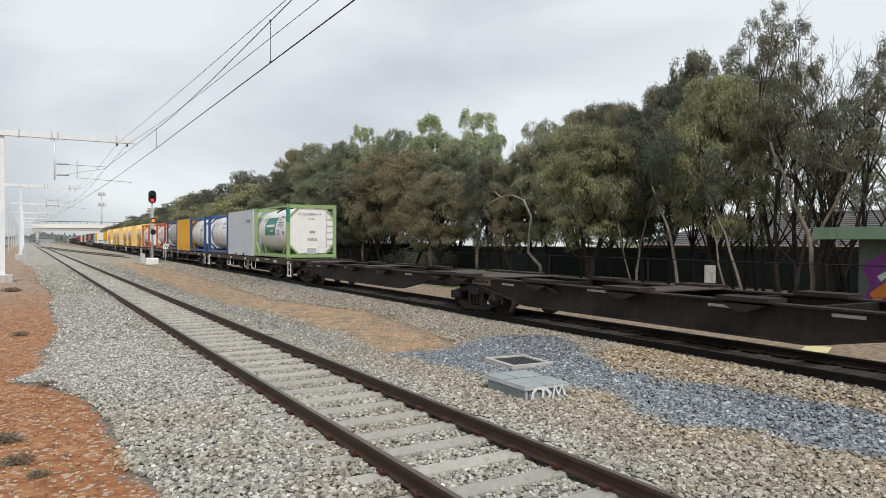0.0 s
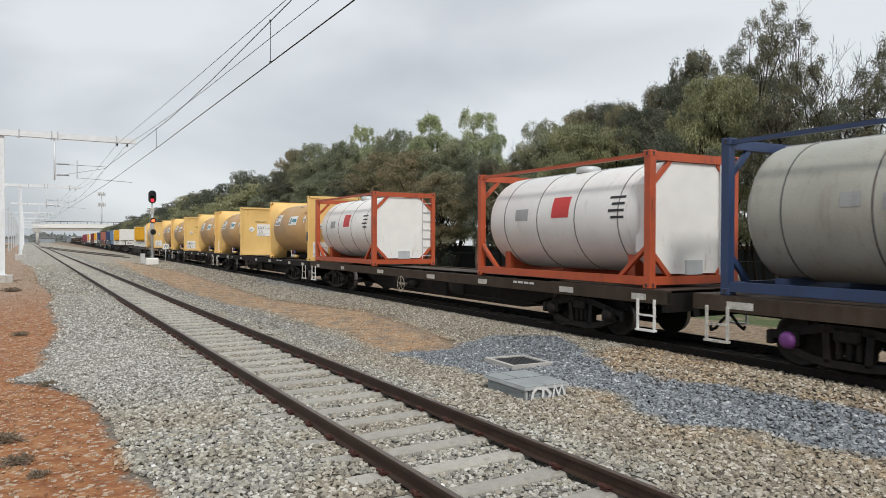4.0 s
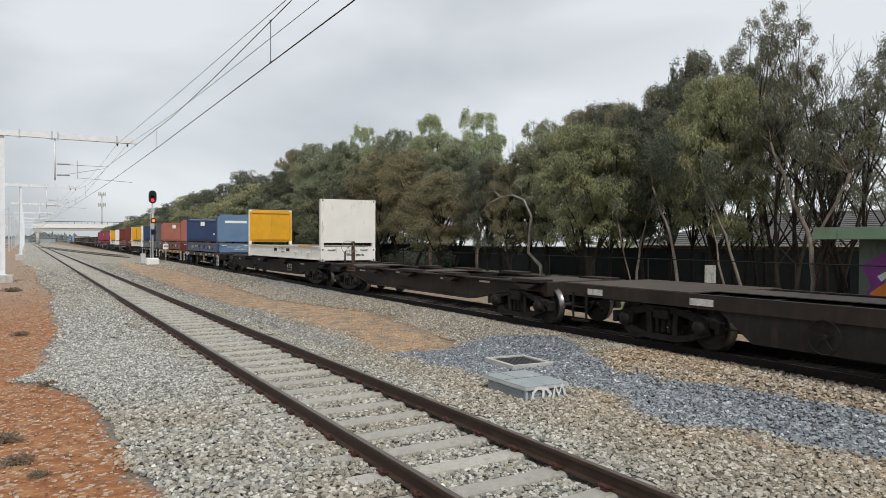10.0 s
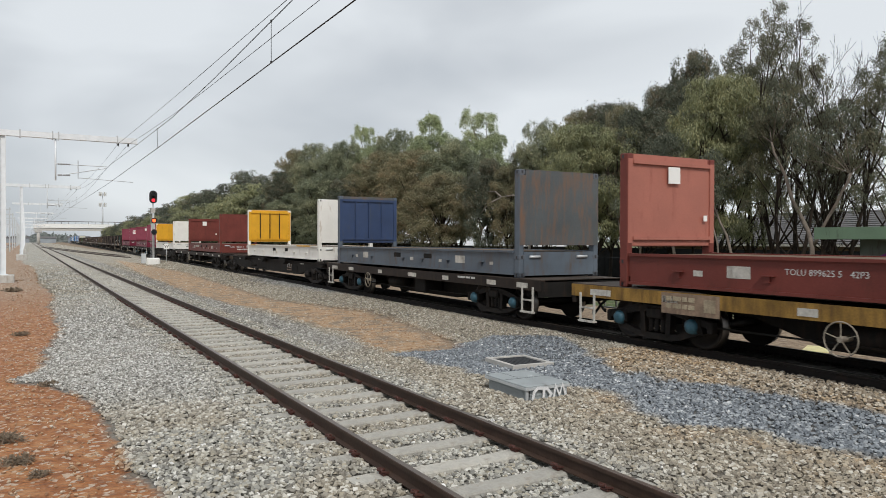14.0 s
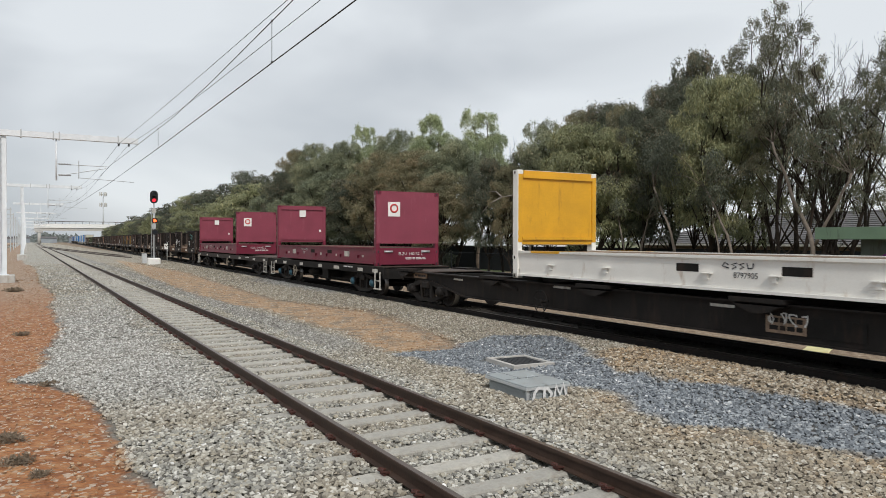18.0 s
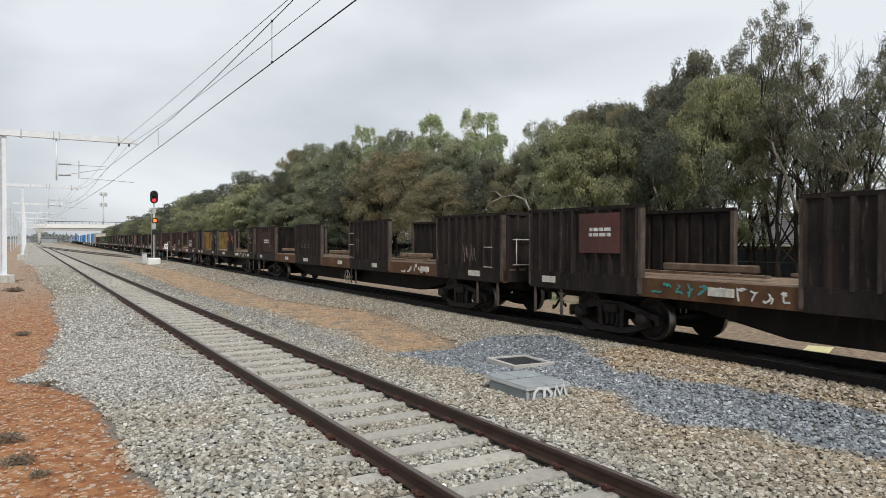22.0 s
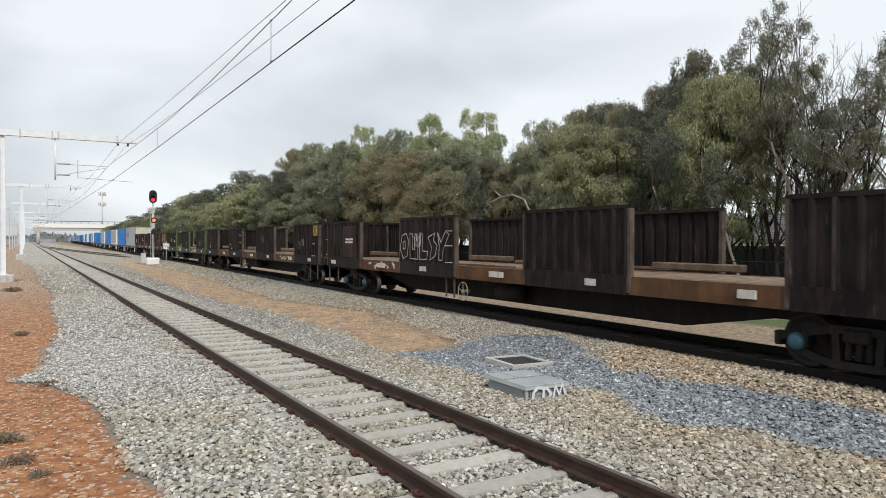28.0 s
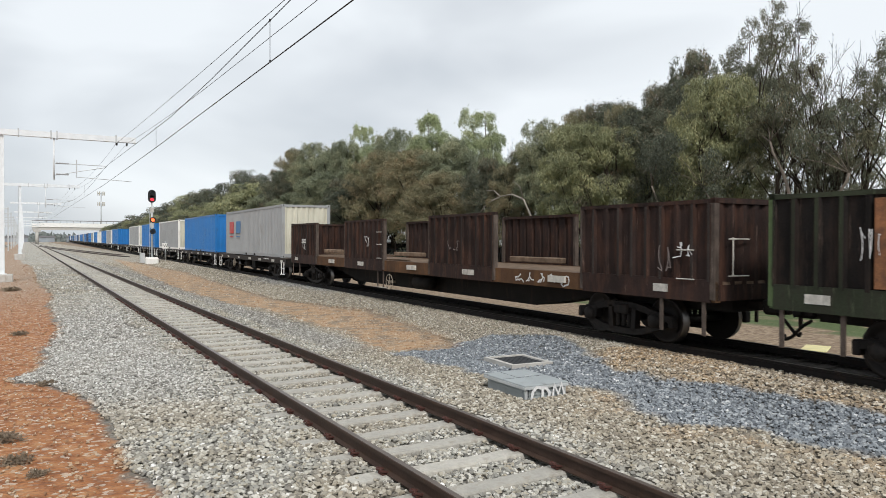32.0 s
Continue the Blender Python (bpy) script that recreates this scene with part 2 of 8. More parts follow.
M_concrete = mat("pale_concrete", (0.50, 0.48, 0.45), 0.85, 0, 0.15, 3, 0.2, (0.3, 0.26, 0.21))
# darker concrete: the shadow under the bridge is put into its colour
M_bridgeshade = mat("bridge_concrete", (0.30, 0.32, 0.335), 0.8, 0, 0.1, 0.3, 0.1, (0.3, 0.3, 0.3))
M_wire = mat("dark_wire", (0.03, 0.03, 0.03), 0.5, 0.4, 0.1, 4, bump=0)
M_sigblack = mat("signal_black_paint", (0.012, 0.012, 0.013), 0.5, 0, 0.2, 5)
M_red_lamp = glow("red_signal_light", (1.0, 0.03, 0.05), 2.2)
M_amber_lamp = glow("orange_red_signal_light", (1.0, 0.12, 0.03), 2.6)
M_lens = mat("dark_signal_lens", (0.02, 0.025, 0.03), 0.15, 0, 0.1, 8, bump=0)
M_boxgrey = mat("galvanised_grey_cabinet", (0.36, 0.39, 0.395), 0.5, 0.2, 0.1, 4, 0.12, (0.2, 0.2, 0.19))
M_pit = mat("black_pit_grille", (0.03, 0.032, 0.035), 0.7, 0, 0.2, 20)
M_fence = mat("black_fence_mesh", (0.022, 0.024, 0.026), 0.75, 0, 0.2, 4, spec=0.1)
M_bark = mat("pale_peeling_bark", (0.22, 0.17, 0.13), 0.85, 0, 0.45, 3, 0.5, (0.07, 0.05, 0.04), bump=0.5, fine=14, spec=0.15)
M_palebark = mat("pale_smooth_bark", (0.21, 0.175, 0.145), 0.8, 0, 0.3, 3, 0.3, (0.15, 0.11, 0.085), bump=0.4, fine=12, spec=0.2)
M_teal = mat("teal_emblem_paint", (0.02, 0.22, 0.30), 0.45, 0, 0.1, 5, bump=0)
M_barkdark = mat("dark_bark", (0.045, 0.036, 0.030), 0.9, 0, 0.4, 3, 0.4, bump=0.5, fine=14, spec=0.1)
M_deadwood = mat("bleached_dead_wood", (0.36, 0.32, 0.28), 0.85, 0, 0.3, 4, 0.3, (0.14, 0.11, 0.09), bump=0.4, fine=14, spec=0.15)
M_rooftile = mat("grey_roof_tile", (0.12, 0.115, 0.115), 0.75, 0, 0.25, 3, 0.2, (0.07, 0.06, 0.055), each=0.15)
M_roofpale = mat("pale_roof_sheet", (0.62, 0.63, 0.64), 0.5, 0, 0.08, 1)
M_brickwall = mat("brown_house_wall", (0.20, 0.13, 0.095), 0.85, 0, 0.2, 4)
M_shedwall = mat("grey_green_shed_wall", (0.12, 0.135, 0.12), 0.75, 0, 0.12, 1.5, 0.15)
M_shedroof = mat("green_shed_fascia", (0.15, 0.23, 0.15), 0.6, 0, 0.12, 2, 0.1)
# blue-grey of far haze painted into the wall colour
M_farwall = mat("hazy_far_wall", (0.30, 0.33, 0.36), 0.8, 0, 0.15, 0.3)
M_window = mat("dark_window_glass", (0.02, 0.025, 0.03), 0.08, 0, 0.1, 2, bump=0)
M_graf_purple = mat("purple_spray_paint", (0.22, 0.03, 0.24), 0.5, 0, 0.2, 5, bump=0)
M_graf_orange = mat("orange_spray_paint", (0.75, 0.22, 0.02), 0.5, 0, 0.15, 5, bump=0)
M_graf_white = mat("white_spray_paint", (0.72, 0.72, 0.72), 0.6, 0, 0.15, 6, bump=0)
M_graf_teal = mat("teal_spray_paint", (0.03, 0.26, 0.24), 0.5, 0, 0.2, 5, bump=0)
M_graf_red = mat("orange_red_spray_paint", (0.50, 0.12, 0.05), 0.6, 0, 0.25, 5, bump=0)
M_brandblue = mat("blue_emblem_paint", (0.02, 0.17, 0.40), 0.45, 0, 0.1, 5, bump=0)
M_brandred = mat("red_emblem_paint", (0.55, 0.04, 0.035), 0.45, 0, 0.1, 5, bump=0)
M_yellowsheet = mat("yellow_ground_marker", (0.70, 0.64, 0.34), 0.6, 0, 0.15, 4)


# edges of the soil, sand and stone patches: x of the edge at each y along the line
SOIL_EDGE = ((4, 1.15), (6.8, 1.07), (7.7, 0.87), (9.1, 0.94), (10.8, 0.92), (12.5, 0.58), (13.4, 0.1), (14.0, -0.3), (14.6, 0.15), (18.2, 0.47), (21.2, 0.72), (28.8, 0.75), (33.7, 1.0), (44.7, 0.6), (68, 0.5), (80, -0.2), (125, -1.0))
SAND_NEAR = ((12.6, 7.6), (13.3, 6.39), (16.5, 6.9), (18.5, 6.77), (23.2, 6.9), (25.8, 6.3), (32, 6.19), (41, 6.36), (53.7, 6.77), (74, 7.9), (95, 9.0))
SAND_FAR = ((12.6, 7.6), (12.8, 7.92), (14.4, 8.54), (17.3, 8.95), (20.5, 9.26), (23.4, 8.98), (26.7, 8.23), (31.9, 8.46), (39.8, 8.89), (52.3, 9.58), (64, 9.3), (95, 9.0))
BLUE_NEAR = ((3.5, 8.0), (4.05, 7.8), (4.9, 7.4), (5.4, 7.6), (5.9, 7.29), (6.2, 6.9), (7.1, 7.15), (7.64, 7.56), (8.1, 7.5), (8.6, 7.3), (10.4, 6.71), (11.4, 6.56), (12.87, 6.34), (13.0, 7.0), (13.3, 8.1), (13.56, 9.13))
BLUE_FAR = ((3.5, 9.6), (4.9, 9.37), (5.6, 9.22), (6.4, 9.21), (7.3, 9.06), (8.2, 8.84), (9.1, 8.79), (9.6, 9.13), (10.5, 9.4), (11.0, 9.7), (11.8, 9.98), (12.6, 9.73), (13.56, 9.13))


def edge_at(profile, y):
    return np.interp(y, [p[0] for p in profile], [p[1] for p in profile])


def ground_colour(nt):
    """Amounts of soil, sand, tan and blue stone at a place, shared by the ground sheet and the loose stones."""
    N, K = nt.nodes.new, nt.links.new
    geo = N("ShaderNodeNewGeometry")
    wob, ripple = N("ShaderNodeTexNoise"), N("ShaderNodeTexNoise")
    wob.inputs["Scale"].default_value, wob.inputs["Detail"].default_value = 0.55, 5
    ripple.inputs["Scale"].default_value, ripple.inputs["Detail"].default_value = 2.2, 6
    K(geo.outputs["Position"], wob.inputs["Vector"])
    K(geo.outputs["Position"], ripple.inputs["Vector"])
    sep = N("ShaderNodeSeparateXYZ")
    K(geo.outputs["Position"], sep.inputs[0])

    def op(kind, a, b):
        n = N("ShaderNodeMath")
        n.operation = kind
        for i, s in enumerate((a, b)):
            if s is None:
                continue
            if isinstance(s, (int, float)):
                n.inputs[i].default_value = s
            else:
                K(s, n.inputs[i])
        return n.outputs[0]

    def step(v, lo, hi, a=0.0, b=1.0):
        n = N("ShaderNodeMapRange")
        n.interpolation_type = "SMOOTHSTEP"
        n.inputs["From Min"].default_value, n.inputs["From Max"].default_value = lo, hi
        n.inputs["To Min"].default_value, n.inputs["To Max"].default_value = a, b
        K(v, n.inputs["Value"])
        return n.outputs[0]

    def profile(rows):
        """x of an edge, read at this y."""
        y0, y1 = rows[0][0], rows[-1][0]
        fit, rp = N("ShaderNodeMapRange"), N("ShaderNodeValToRGB")
        fit.inputs["From Min"].default_value, fit.inputs["From Max"].default_value = y0, y1
        K(sep.outputs["Y"], fit.inputs["Value"])
        e = rp.color_ramp.elements
        tone = lambda x: ((x + 2) / 16,) * 3 + (1,)
        e[0].position, e[0].color = 0.0, tone(rows[0][1])
        e[1].position, e[1].color = 1.0, tone(rows[-1][1])
        for y, x in rows[1:-1]:
            e.new((y - y0) / (y1 - y0)).color = tone(x)
        K(fit.outputs[0], rp.inputs[0])
        return op("SUBTRACT", op("MULTIPLY", rp.outputs[0], 16.0), 2.0)
    w = op("ADD", op("MULTIPLY", op("SUBTRACT", wob.outputs["Fac"], 0.5), 0.5), op("MULTIPLY", op("SUBTRACT", ripple.outputs["Fac"], 0.5), 0.7))
    x, y = op("ADD", sep.outputs["X"], w), sep.outputs["Y"]
    yw = op("ADD", y, w)
    beyond = lambda edge, soft: step(op("SUBTRACT", x, profile(edge)), -soft, soft)
    left = op("SUBTRACT", 1.0, beyond(SOIL_EDGE, 0.12))
    strip = op("MULTIPLY", op("MULTIPLY", beyond(SAND_NEAR, 0.3), op("SUBTRACT", 1.0, beyond(SAND_FAR, 0.35))), op("MULTIPLY", step(yw, 12.6, 13.2), step(yw, 95.0, 80.0)))
    strip = op("MULTIPLY", strip, step(ripple.outputs["Fac"], 0.36, 0.58, 0.35, 1.0))
    past = beyond(BLUE_FAR, 0.16)
    blue = op("MULTIPLY", op("MULTIPLY", beyond(BLUE_NEAR, 0.16), op("SUBTRACT", 1.0, past)), step(yw, 13.8, 13.4))
    shallow = op("MULTIPLY", step(x, 9.9, 10.5), op("MULTIPLY", step(yw, 25.0, 28.0), step(yw, 40.0, 36.0)))
    side = op("MULTIPLY", op("MULTIPLY", step(x, 5.4, 5.7), step(x, 6.6, 6.2)), step(y, 12.5, 15.0))
    blue = op("MAXIMUM", blue, op("MAXIMUM", op("MULTIPLY", shallow, 0.55), op("MULTIPLY", side, 0.4)))
    patch = op("MULTIPLY", op("MULTIPLY", past, step(yw, 10.5, 9.9)), step(x, 11.5, 10.9))
    near = op("MULTIPLY", op("MULTIPLY", step(x, 5.9, 6.9), op("SUBTRACT", 1.0, beyond(BLUE_NEAR, 0.16))), step(yw, 9.6, 8.6))
    tans = op("MAXIMUM", op("MULTIPLY", near, op("MULTIPLY", step(ripple.outputs["Fac"], 0.40, 0.62, 0.1, 0.9), step(x, 6.3, 7.3, 0.25, 1.0))), patch)
    far = step(sep.outputs["X"], 13.2, 13.9)
    return geo, wob, left, strip, tans, far, blue, op, step, sep


def stones_mat(name, loose):
    m, nt, bsdf = node_mat(name)
    N, K = nt.nodes.new, nt.links.new
    geo, wob, left, strip, tan, far, blue, op, step, sep = ground_colour(nt)
    if loose:
        rnd = geo.outputs["Random Per Island"]
    else:
        vo = N("ShaderNodeTexVoronoi")
        vo.inputs["Scale"].default_value = 20
        K(geo.outputs["Position"], vo.inputs["Vector"])
        sc = N("ShaderNodeSeparateColor")
        K(vo.outputs["Color"], sc.inputs[0])
        rnd = sc.outputs[0]
    ramps = []
    for stops in (((0, (0.17, 0.165, 0.15)), (0.2, (0.27, 0.262, 0.235)), (0.4, (0.335, 0.325, 0.285)), (0.55, (0.385, 0.345, 0.27)), (0.7, (0.43, 0.42, 0.375)), (0.9, (0.53, 0.51, 0.455)), (0.97, (0.61, 0.59, 0.54)), (1, (0.80, 0.79, 0.77))),
                  ((0, (0.20, 0.145, 0.10)), (0.3, (0.32, 0.245, 0.165)), (0.55, (0.44, 0.295, 0.155)), (0.8, (0.47, 0.375, 0.265)), (1, (0.66, 0.59, 0.49))),
                  ((0, (0.115, 0.127, 0.142)), (0.5, (0.215, 0.237, 0.258)), (0.9, (0.335, 0.357, 0.375)), (0.97, (0.42, 0.44, 0.45)), (1, (0.76, 0.76, 0.76))),
                  ((0, (0.24, 0.225, 0.20)), (0.5, (0.37, 0.36, 0.335)), (1, (0.66, 0.65, 0.62))),
                  ((0, (0.20, 0.17, 0.13)), (0.4, (0.31, 0.27, 0.205)), (0.75, (0.40, 0.355, 0.28)), (1, (0.58, 0.55, 0.48))),
                  ((0, (0.27, 0.14, 0.07)), (0.6, (0.42, 0.26, 0.14)), (0.85, (0.46, 0.36, 0.26)), (1, (0.62, 0.56, 0.47)))):
        rp = N("ShaderNodeValToRGB")
        e = rp.color_ramp.elements
        e[0].position, e[0].color = stops[0][0], (*stops[0][1], 1)
        e[1].position, e[1].color = stops[-1][0], (*stops[-1][1], 1)
        for p, c in stops[1:-1]:
            e.new(p).color = (*c, 1)
        K(rnd, rp.inputs[0])
        ramps.append(rp.outputs[0])
    grey, brown, slate, pale, beige, pebble = ramps

    def blend(f, a, b):
        n = N("ShaderNodeMix")
        n.data_type = "RGBA"
        K(f, n.inputs["Factor"])
        for s, v in (("A", a), ("B", b)):
            if isinstance(v, tuple):
                n.inputs[s].default_value = (*v, 1)
            else:
                K(v, n.inputs[s])
        return n.outputs["Result"]
    # cleaner, paler stone left of the track; dustier stone between the two lines
    clean = op("MULTIPLY", step(sep.outputs["X"], 2.9, 2.2), op("MULTIPLY", step(sep.outputs["Y"], 9.0, 13.0), step(sep.outputs["Y"], 36.0, 20.0)))
    dusty = op("MAXIMUM", op("MULTIPLY", step(sep.outputs["X"], 5.2, 5.9), 0.85), op("MULTIPLY", step(wob.outputs["Fac"], 0.46, 0.60), 0.7))
    c = blend(dusty, grey, beige)
    c = blend(op("MULTIPLY", clean, 0.8), c, pale)
    c = blend(blue, c, slate)
    c = blend(op("MULTIPLY", tan, step(wob.outputs["Fac"], 0.38, 0.58, 0.35, 0.8)), c, brown)
    fine = N("ShaderNodeTexNoise")
    fine.inputs["Scale"].default_value, fine.inputs["Detail"].default_value = 26, 4
    K(geo.outputs["Position"], fine.inputs["Vector"])
    if loose:
        c = blend(op("MULTIPLY", op("MAXIMUM", left, strip), 0.9), c, pebble)
    else:
        # shade between the loose stones put into the sheet's colour, gone by 72 m
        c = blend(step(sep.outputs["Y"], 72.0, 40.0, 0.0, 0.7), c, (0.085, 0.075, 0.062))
        grit = N("ShaderNodeTexNoise")
        grit.inputs["Scale"].default_value, grit.inputs["Detail"].default_value = 6.0, 8
        K(geo.outputs["Position"], grit.inputs["Vector"])
        soil = N("ShaderNodeValToRGB")
        soil.color_ramp.elements[0].position, soil.color_ramp.elements[0].color = 0.34, (0.22, 0.082, 0.030, 1)
        soil.color_ramp.elements[1].position, soil.color_ramp.elements[1].color = 0.66, (0.40, 0.20, 0.088, 1)
        soil.color_ramp.elements.new(0.5).color = (0.32, 0.128, 0.046, 1)
        K(grit.outputs["Fac"], soil.inputs[0])
        sand = N("ShaderNodeValToRGB")
        sand.color_ramp.elements[0].position, sand.color_ramp.elements[0].color = 0.36, (0.36, 0.20, 0.095, 1)
        sand.color_ramp.elements[1].position, sand.color_ramp.elements[1].color = 0.64, (0.50, 0.345, 0.205, 1)
        K(grit.outputs["Fac"], sand.inputs[0])
        peb = step(rnd, 0.80, 0.88)
        s1 = blend(op("MULTIPLY", peb, 0.6), soil.outputs[0], pebble)
        # far along the line the soil is greyer and stony
        s1 = blend(step(sep.outputs["Y"], 20.0, 45.0, 0.0, 0.55), s1, beige)
        c = blend(left, c, s1)
        c = blend(op("MULTIPLY", strip, 0.9), c, blend(op("MULTIPLY", peb, 0.7), sand.outputs[0], brown))
        dirt = N("ShaderNodeValToRGB")
        dirt.color_ramp.elements[0].position, dirt.color_ramp.elements[0].color = 0.35, (0.17, 0.115, 0.075, 1)
        dirt.color_ramp.elements[1].position, dirt.color_ramp.elements[1].color = 0.65, (0.33, 0.25, 0.17, 1)
        K(grit.outputs["Fac"], dirt.inputs[0])
        c = blend(far, c, blend(op("MULTIPLY", peb, 0.25), dirt.outputs[0], brown))
        # a belt of grass lies along the fence
        lawn = op("MULTIPLY", step(op("SUBTRACT", sep.outputs["X"], op("MULTIPLY", sep.outputs["Y"], 0.0257)), 16.6, 17.2), step(wob.outputs["Fac"], 0.40, 0.50))
        c = blend(op("MULTIPLY", lawn, 0.9), c, blend(fine.outputs["Fac"], (0.035, 0.075, 0.02), (0.10, 0.15, 0.05)))
    # oil and brake dust, plus the train's shade painted in, along the freight track
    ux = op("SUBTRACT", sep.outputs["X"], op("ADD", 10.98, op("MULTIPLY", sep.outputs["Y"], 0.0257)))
    oil_shade = step(op("ABSOLUTE", ux, None), 0.95, 0.80)
    c = blend(op("MULTIPLY", oil_shade, 0.9), c, (0.028, 0.024, 0.021))
    K(c, bsdf.inputs["Base Color"])
    bsdf.inputs["Roughness"].default_value = 0.9
    b = N("ShaderNodeBump")
    b.inputs["Strength"].default_value, b.inputs["Distance"].default_value = (0.4, 0.01) if loose else (0.9, 0.03)
    if loose:
        K(fine.outputs["Fac"], b.inputs["Height"])
    else:
        K(vo.outputs["Distance"], b.inputs["Height"])
    K(b.outputs[0], bsdf.inputs["Normal"])
    return m


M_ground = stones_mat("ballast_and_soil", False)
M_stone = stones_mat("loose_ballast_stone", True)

# ---------------------------------------------------------------- mesh helpers


def bm_new():
    return bmesh.new()


def add_box(bm, x0, x1, y0, y1, z0, z1, bevel=0.0):
    v = [bm.verts.new((x, y, z)) for z in (z0, z1) for y in (y0, y1) for x in (x0, x1)]
    fs = [bm.faces.new([v[i] for i in q]) for q in ((0, 2, 3, 1), (4, 5, 7, 6), (0, 1, 5, 4), (2, 6, 7, 3), (0, 4, 6, 2), (1, 3, 7, 5))]
    if bevel:
        es = list({e for f in fs for e in f.edges})
        bmesh.ops.bevel(bm, geom=es, offset=bevel, segments=1, affect="EDGES")
    return bm


def box(*a, bevel=0.0):
    return add_box(bm_new(), *a, bevel=bevel)


def add_bar(bm, p, q, r, n=8, r2=None, cap=True):
    """A round bar from p to q."""
    p, q = Vector(p), Vector(q)
    d = q - p
    t = d.to_track_quat("Z", "Y").to_matrix()
    r2 = r if r2 is None else r2
    a = [bm.verts.new(p + t @ Vector((r * math.cos(i * math.tau / n), r * math.sin(i * math.tau / n), 0))) for i in range(n)]
    b = [bm.verts.new(q + t @ Vector((r2 * math.cos(i * math.tau / n), r2 * math.sin(i * math.tau / n), 0))) for i in range(n)]
    for i in range(n):
        f = bm.faces.new((a[i], a[(i + 1) % n], b[(i + 1) % n], b[i]))
        f.smooth = n > 6
    if cap:
        bm.faces.new(a[::-1])
        bm.faces.new(b)
    return bm


def add_beam(bm, p, q, w, h):
    """A square bar from p to q."""
    p, q = Vector(p), Vector(q)
    t = (q - p).to_track_quat("Y", "Z").to_matrix()
    off = [Vector((sx * w / 2, 0, sz * h / 2)) for sx, sz in ((-1, -1), (1, -1), (1, 1), (-1, 1))]
    a, b = [bm.verts.new(p + t @ o) for o in off], [bm.verts.new(q + t @ o) for o in off]
    for i in range(4):
        bm.faces.new((a[i], b[i], b[(i + 1) % 4], a[(i + 1) % 4]))
    bm.faces.new(a)
    bm.faces.new(b[::-1])
    return bm


def add_prism(bm, yz, x0, x1):
    """A flat outline in y and z, made thick along x."""
    a, b = [bm.verts.new((x0, y, z)) for y, z in yz], [bm.verts.new((x1, y, z)) for y, z in yz]
    n = len(yz)
    for i in range(n):
        bm.faces.new((a[i], a[(i + 1) % n], b[(i + 1) % n], b[i]))
    bm.faces.new(a[::-1])
    bm.faces.new(b)
    bmesh.ops.recalc_face_normals(bm, faces=bm.faces[:])
    return bm


def add_lathe(bm, profile, centre, axis="X", n=24, smooth=True):
    """profile: (along, radius) pairs turned round an axis through centre."""
    cx, cy, cz = centre
    rings = []
    for a, r in profile:
        ring = []
        for i in range(n):
            u, w = r * math.cos(i * math.tau / n), r * math.sin(i * math.tau / n)
            ring.append(bm.verts.new({"X": (cx + a, cy + u, cz + w), "Y": (cx + u, cy + a, cz + w), "Z": (cx + u, cy + w, cz + a)}[axis]))
        rings.append(ring)
    for p, q in zip(rings, rings[1:]):
        for i in range(n):
            f = bm.faces.new((p[i], p[(i + 1) % n], q[(i + 1) % n], q[i]))
            f.smooth = smooth
    for ring in (rings[0], rings[-1]):
        if (ring[0].co - ring[n // 2].co).length > 1e-4:
            bm.faces.new(ring)
    bmesh.ops.recalc_face_normals(bm, faces=bm.faces[:])
    return bm


def add_ring(bm, centre, R, r, axis="X", n=20, k=6):
    """A hoop."""
    cx, cy, cz = centre
    rows = []
    for i in range(n):
        a = i * math.tau / n
        row = []
        for j in range(k):
            b = j * math.tau / k
            rad, h = R + r * math.cos(b), r * math.sin(b)
            u, w = rad * math.cos(a), rad * math.sin(a)
            row.append(bm.verts.new((cx + h, cy + u, cz + w) if axis == "X" else (cx + u, cy + h, cz + w)))
        rows.append(row)
    for i in range(n):
        for j in range(k):
            f = bm.faces.new((rows[i][j], rows[(i + 1) % n][j], rows[(i + 1) % n][(j + 1) % k], rows[i][(j + 1) % k]))
            f.smooth = True
    return bm


def add_limb(bm, pts, r0, r1, n=8):
    """One tapered tube through points: a limb, a hose or a wire."""
    pts = [Vector(p) for p in pts]
    k = len(pts) - 1
    rings = []
    for i, p in enumerate(pts):
        d = (pts[min(k, i + 1)] - pts[max(0, i - 1)]).normalized()
        t = d.to_track_quat("Z", "Y").to_matrix()
        r = r0 + (r1 - r0) * i / k
        rings.append([bm.verts.new(p + t @ Vector((r * math.cos(j * math.tau / n), r * math.sin(j * math.tau / n), 0))) for j in range(n)])
    for a, b in zip(rings, rings[1:]):
        off = min(range(n), key=lambda o: sum((a[j].co - b[(j + o) % n].co).length for j in range(n)))
        for j in range(n):
            f = bm.faces.new((a[j], a[(j + 1) % n], b[(j + 1 + off) % n], b[(j + off) % n]))
            f.smooth = True
    bm.faces.new(rings[0][::-1])
    bm.faces.new(rings[-1])
    return bm


def mesh_of(name, bm, material):
    me = bpy.data.meshes.new(name)
    bmesh.ops.recalc_face_normals(bm, faces=bm.faces[:])
    bm.to_mesh(me)
    bm.free()
    me.materials.append(material)
    return me


def part(name, bm, material, parent=None, label="", at=None):
    """Links a bmesh, or a mesh that is shared, as one object under a thing or a part."""
    me = bm if isinstance(bm, bpy.types.Mesh) else mesh_of(name, bm, material)
    ob = new(name, me)
    if parent:
        ob.parent = parent
    if at is not None:
        ob.matrix_basis = at
    if label:
        ob["label"] = label
    return ob


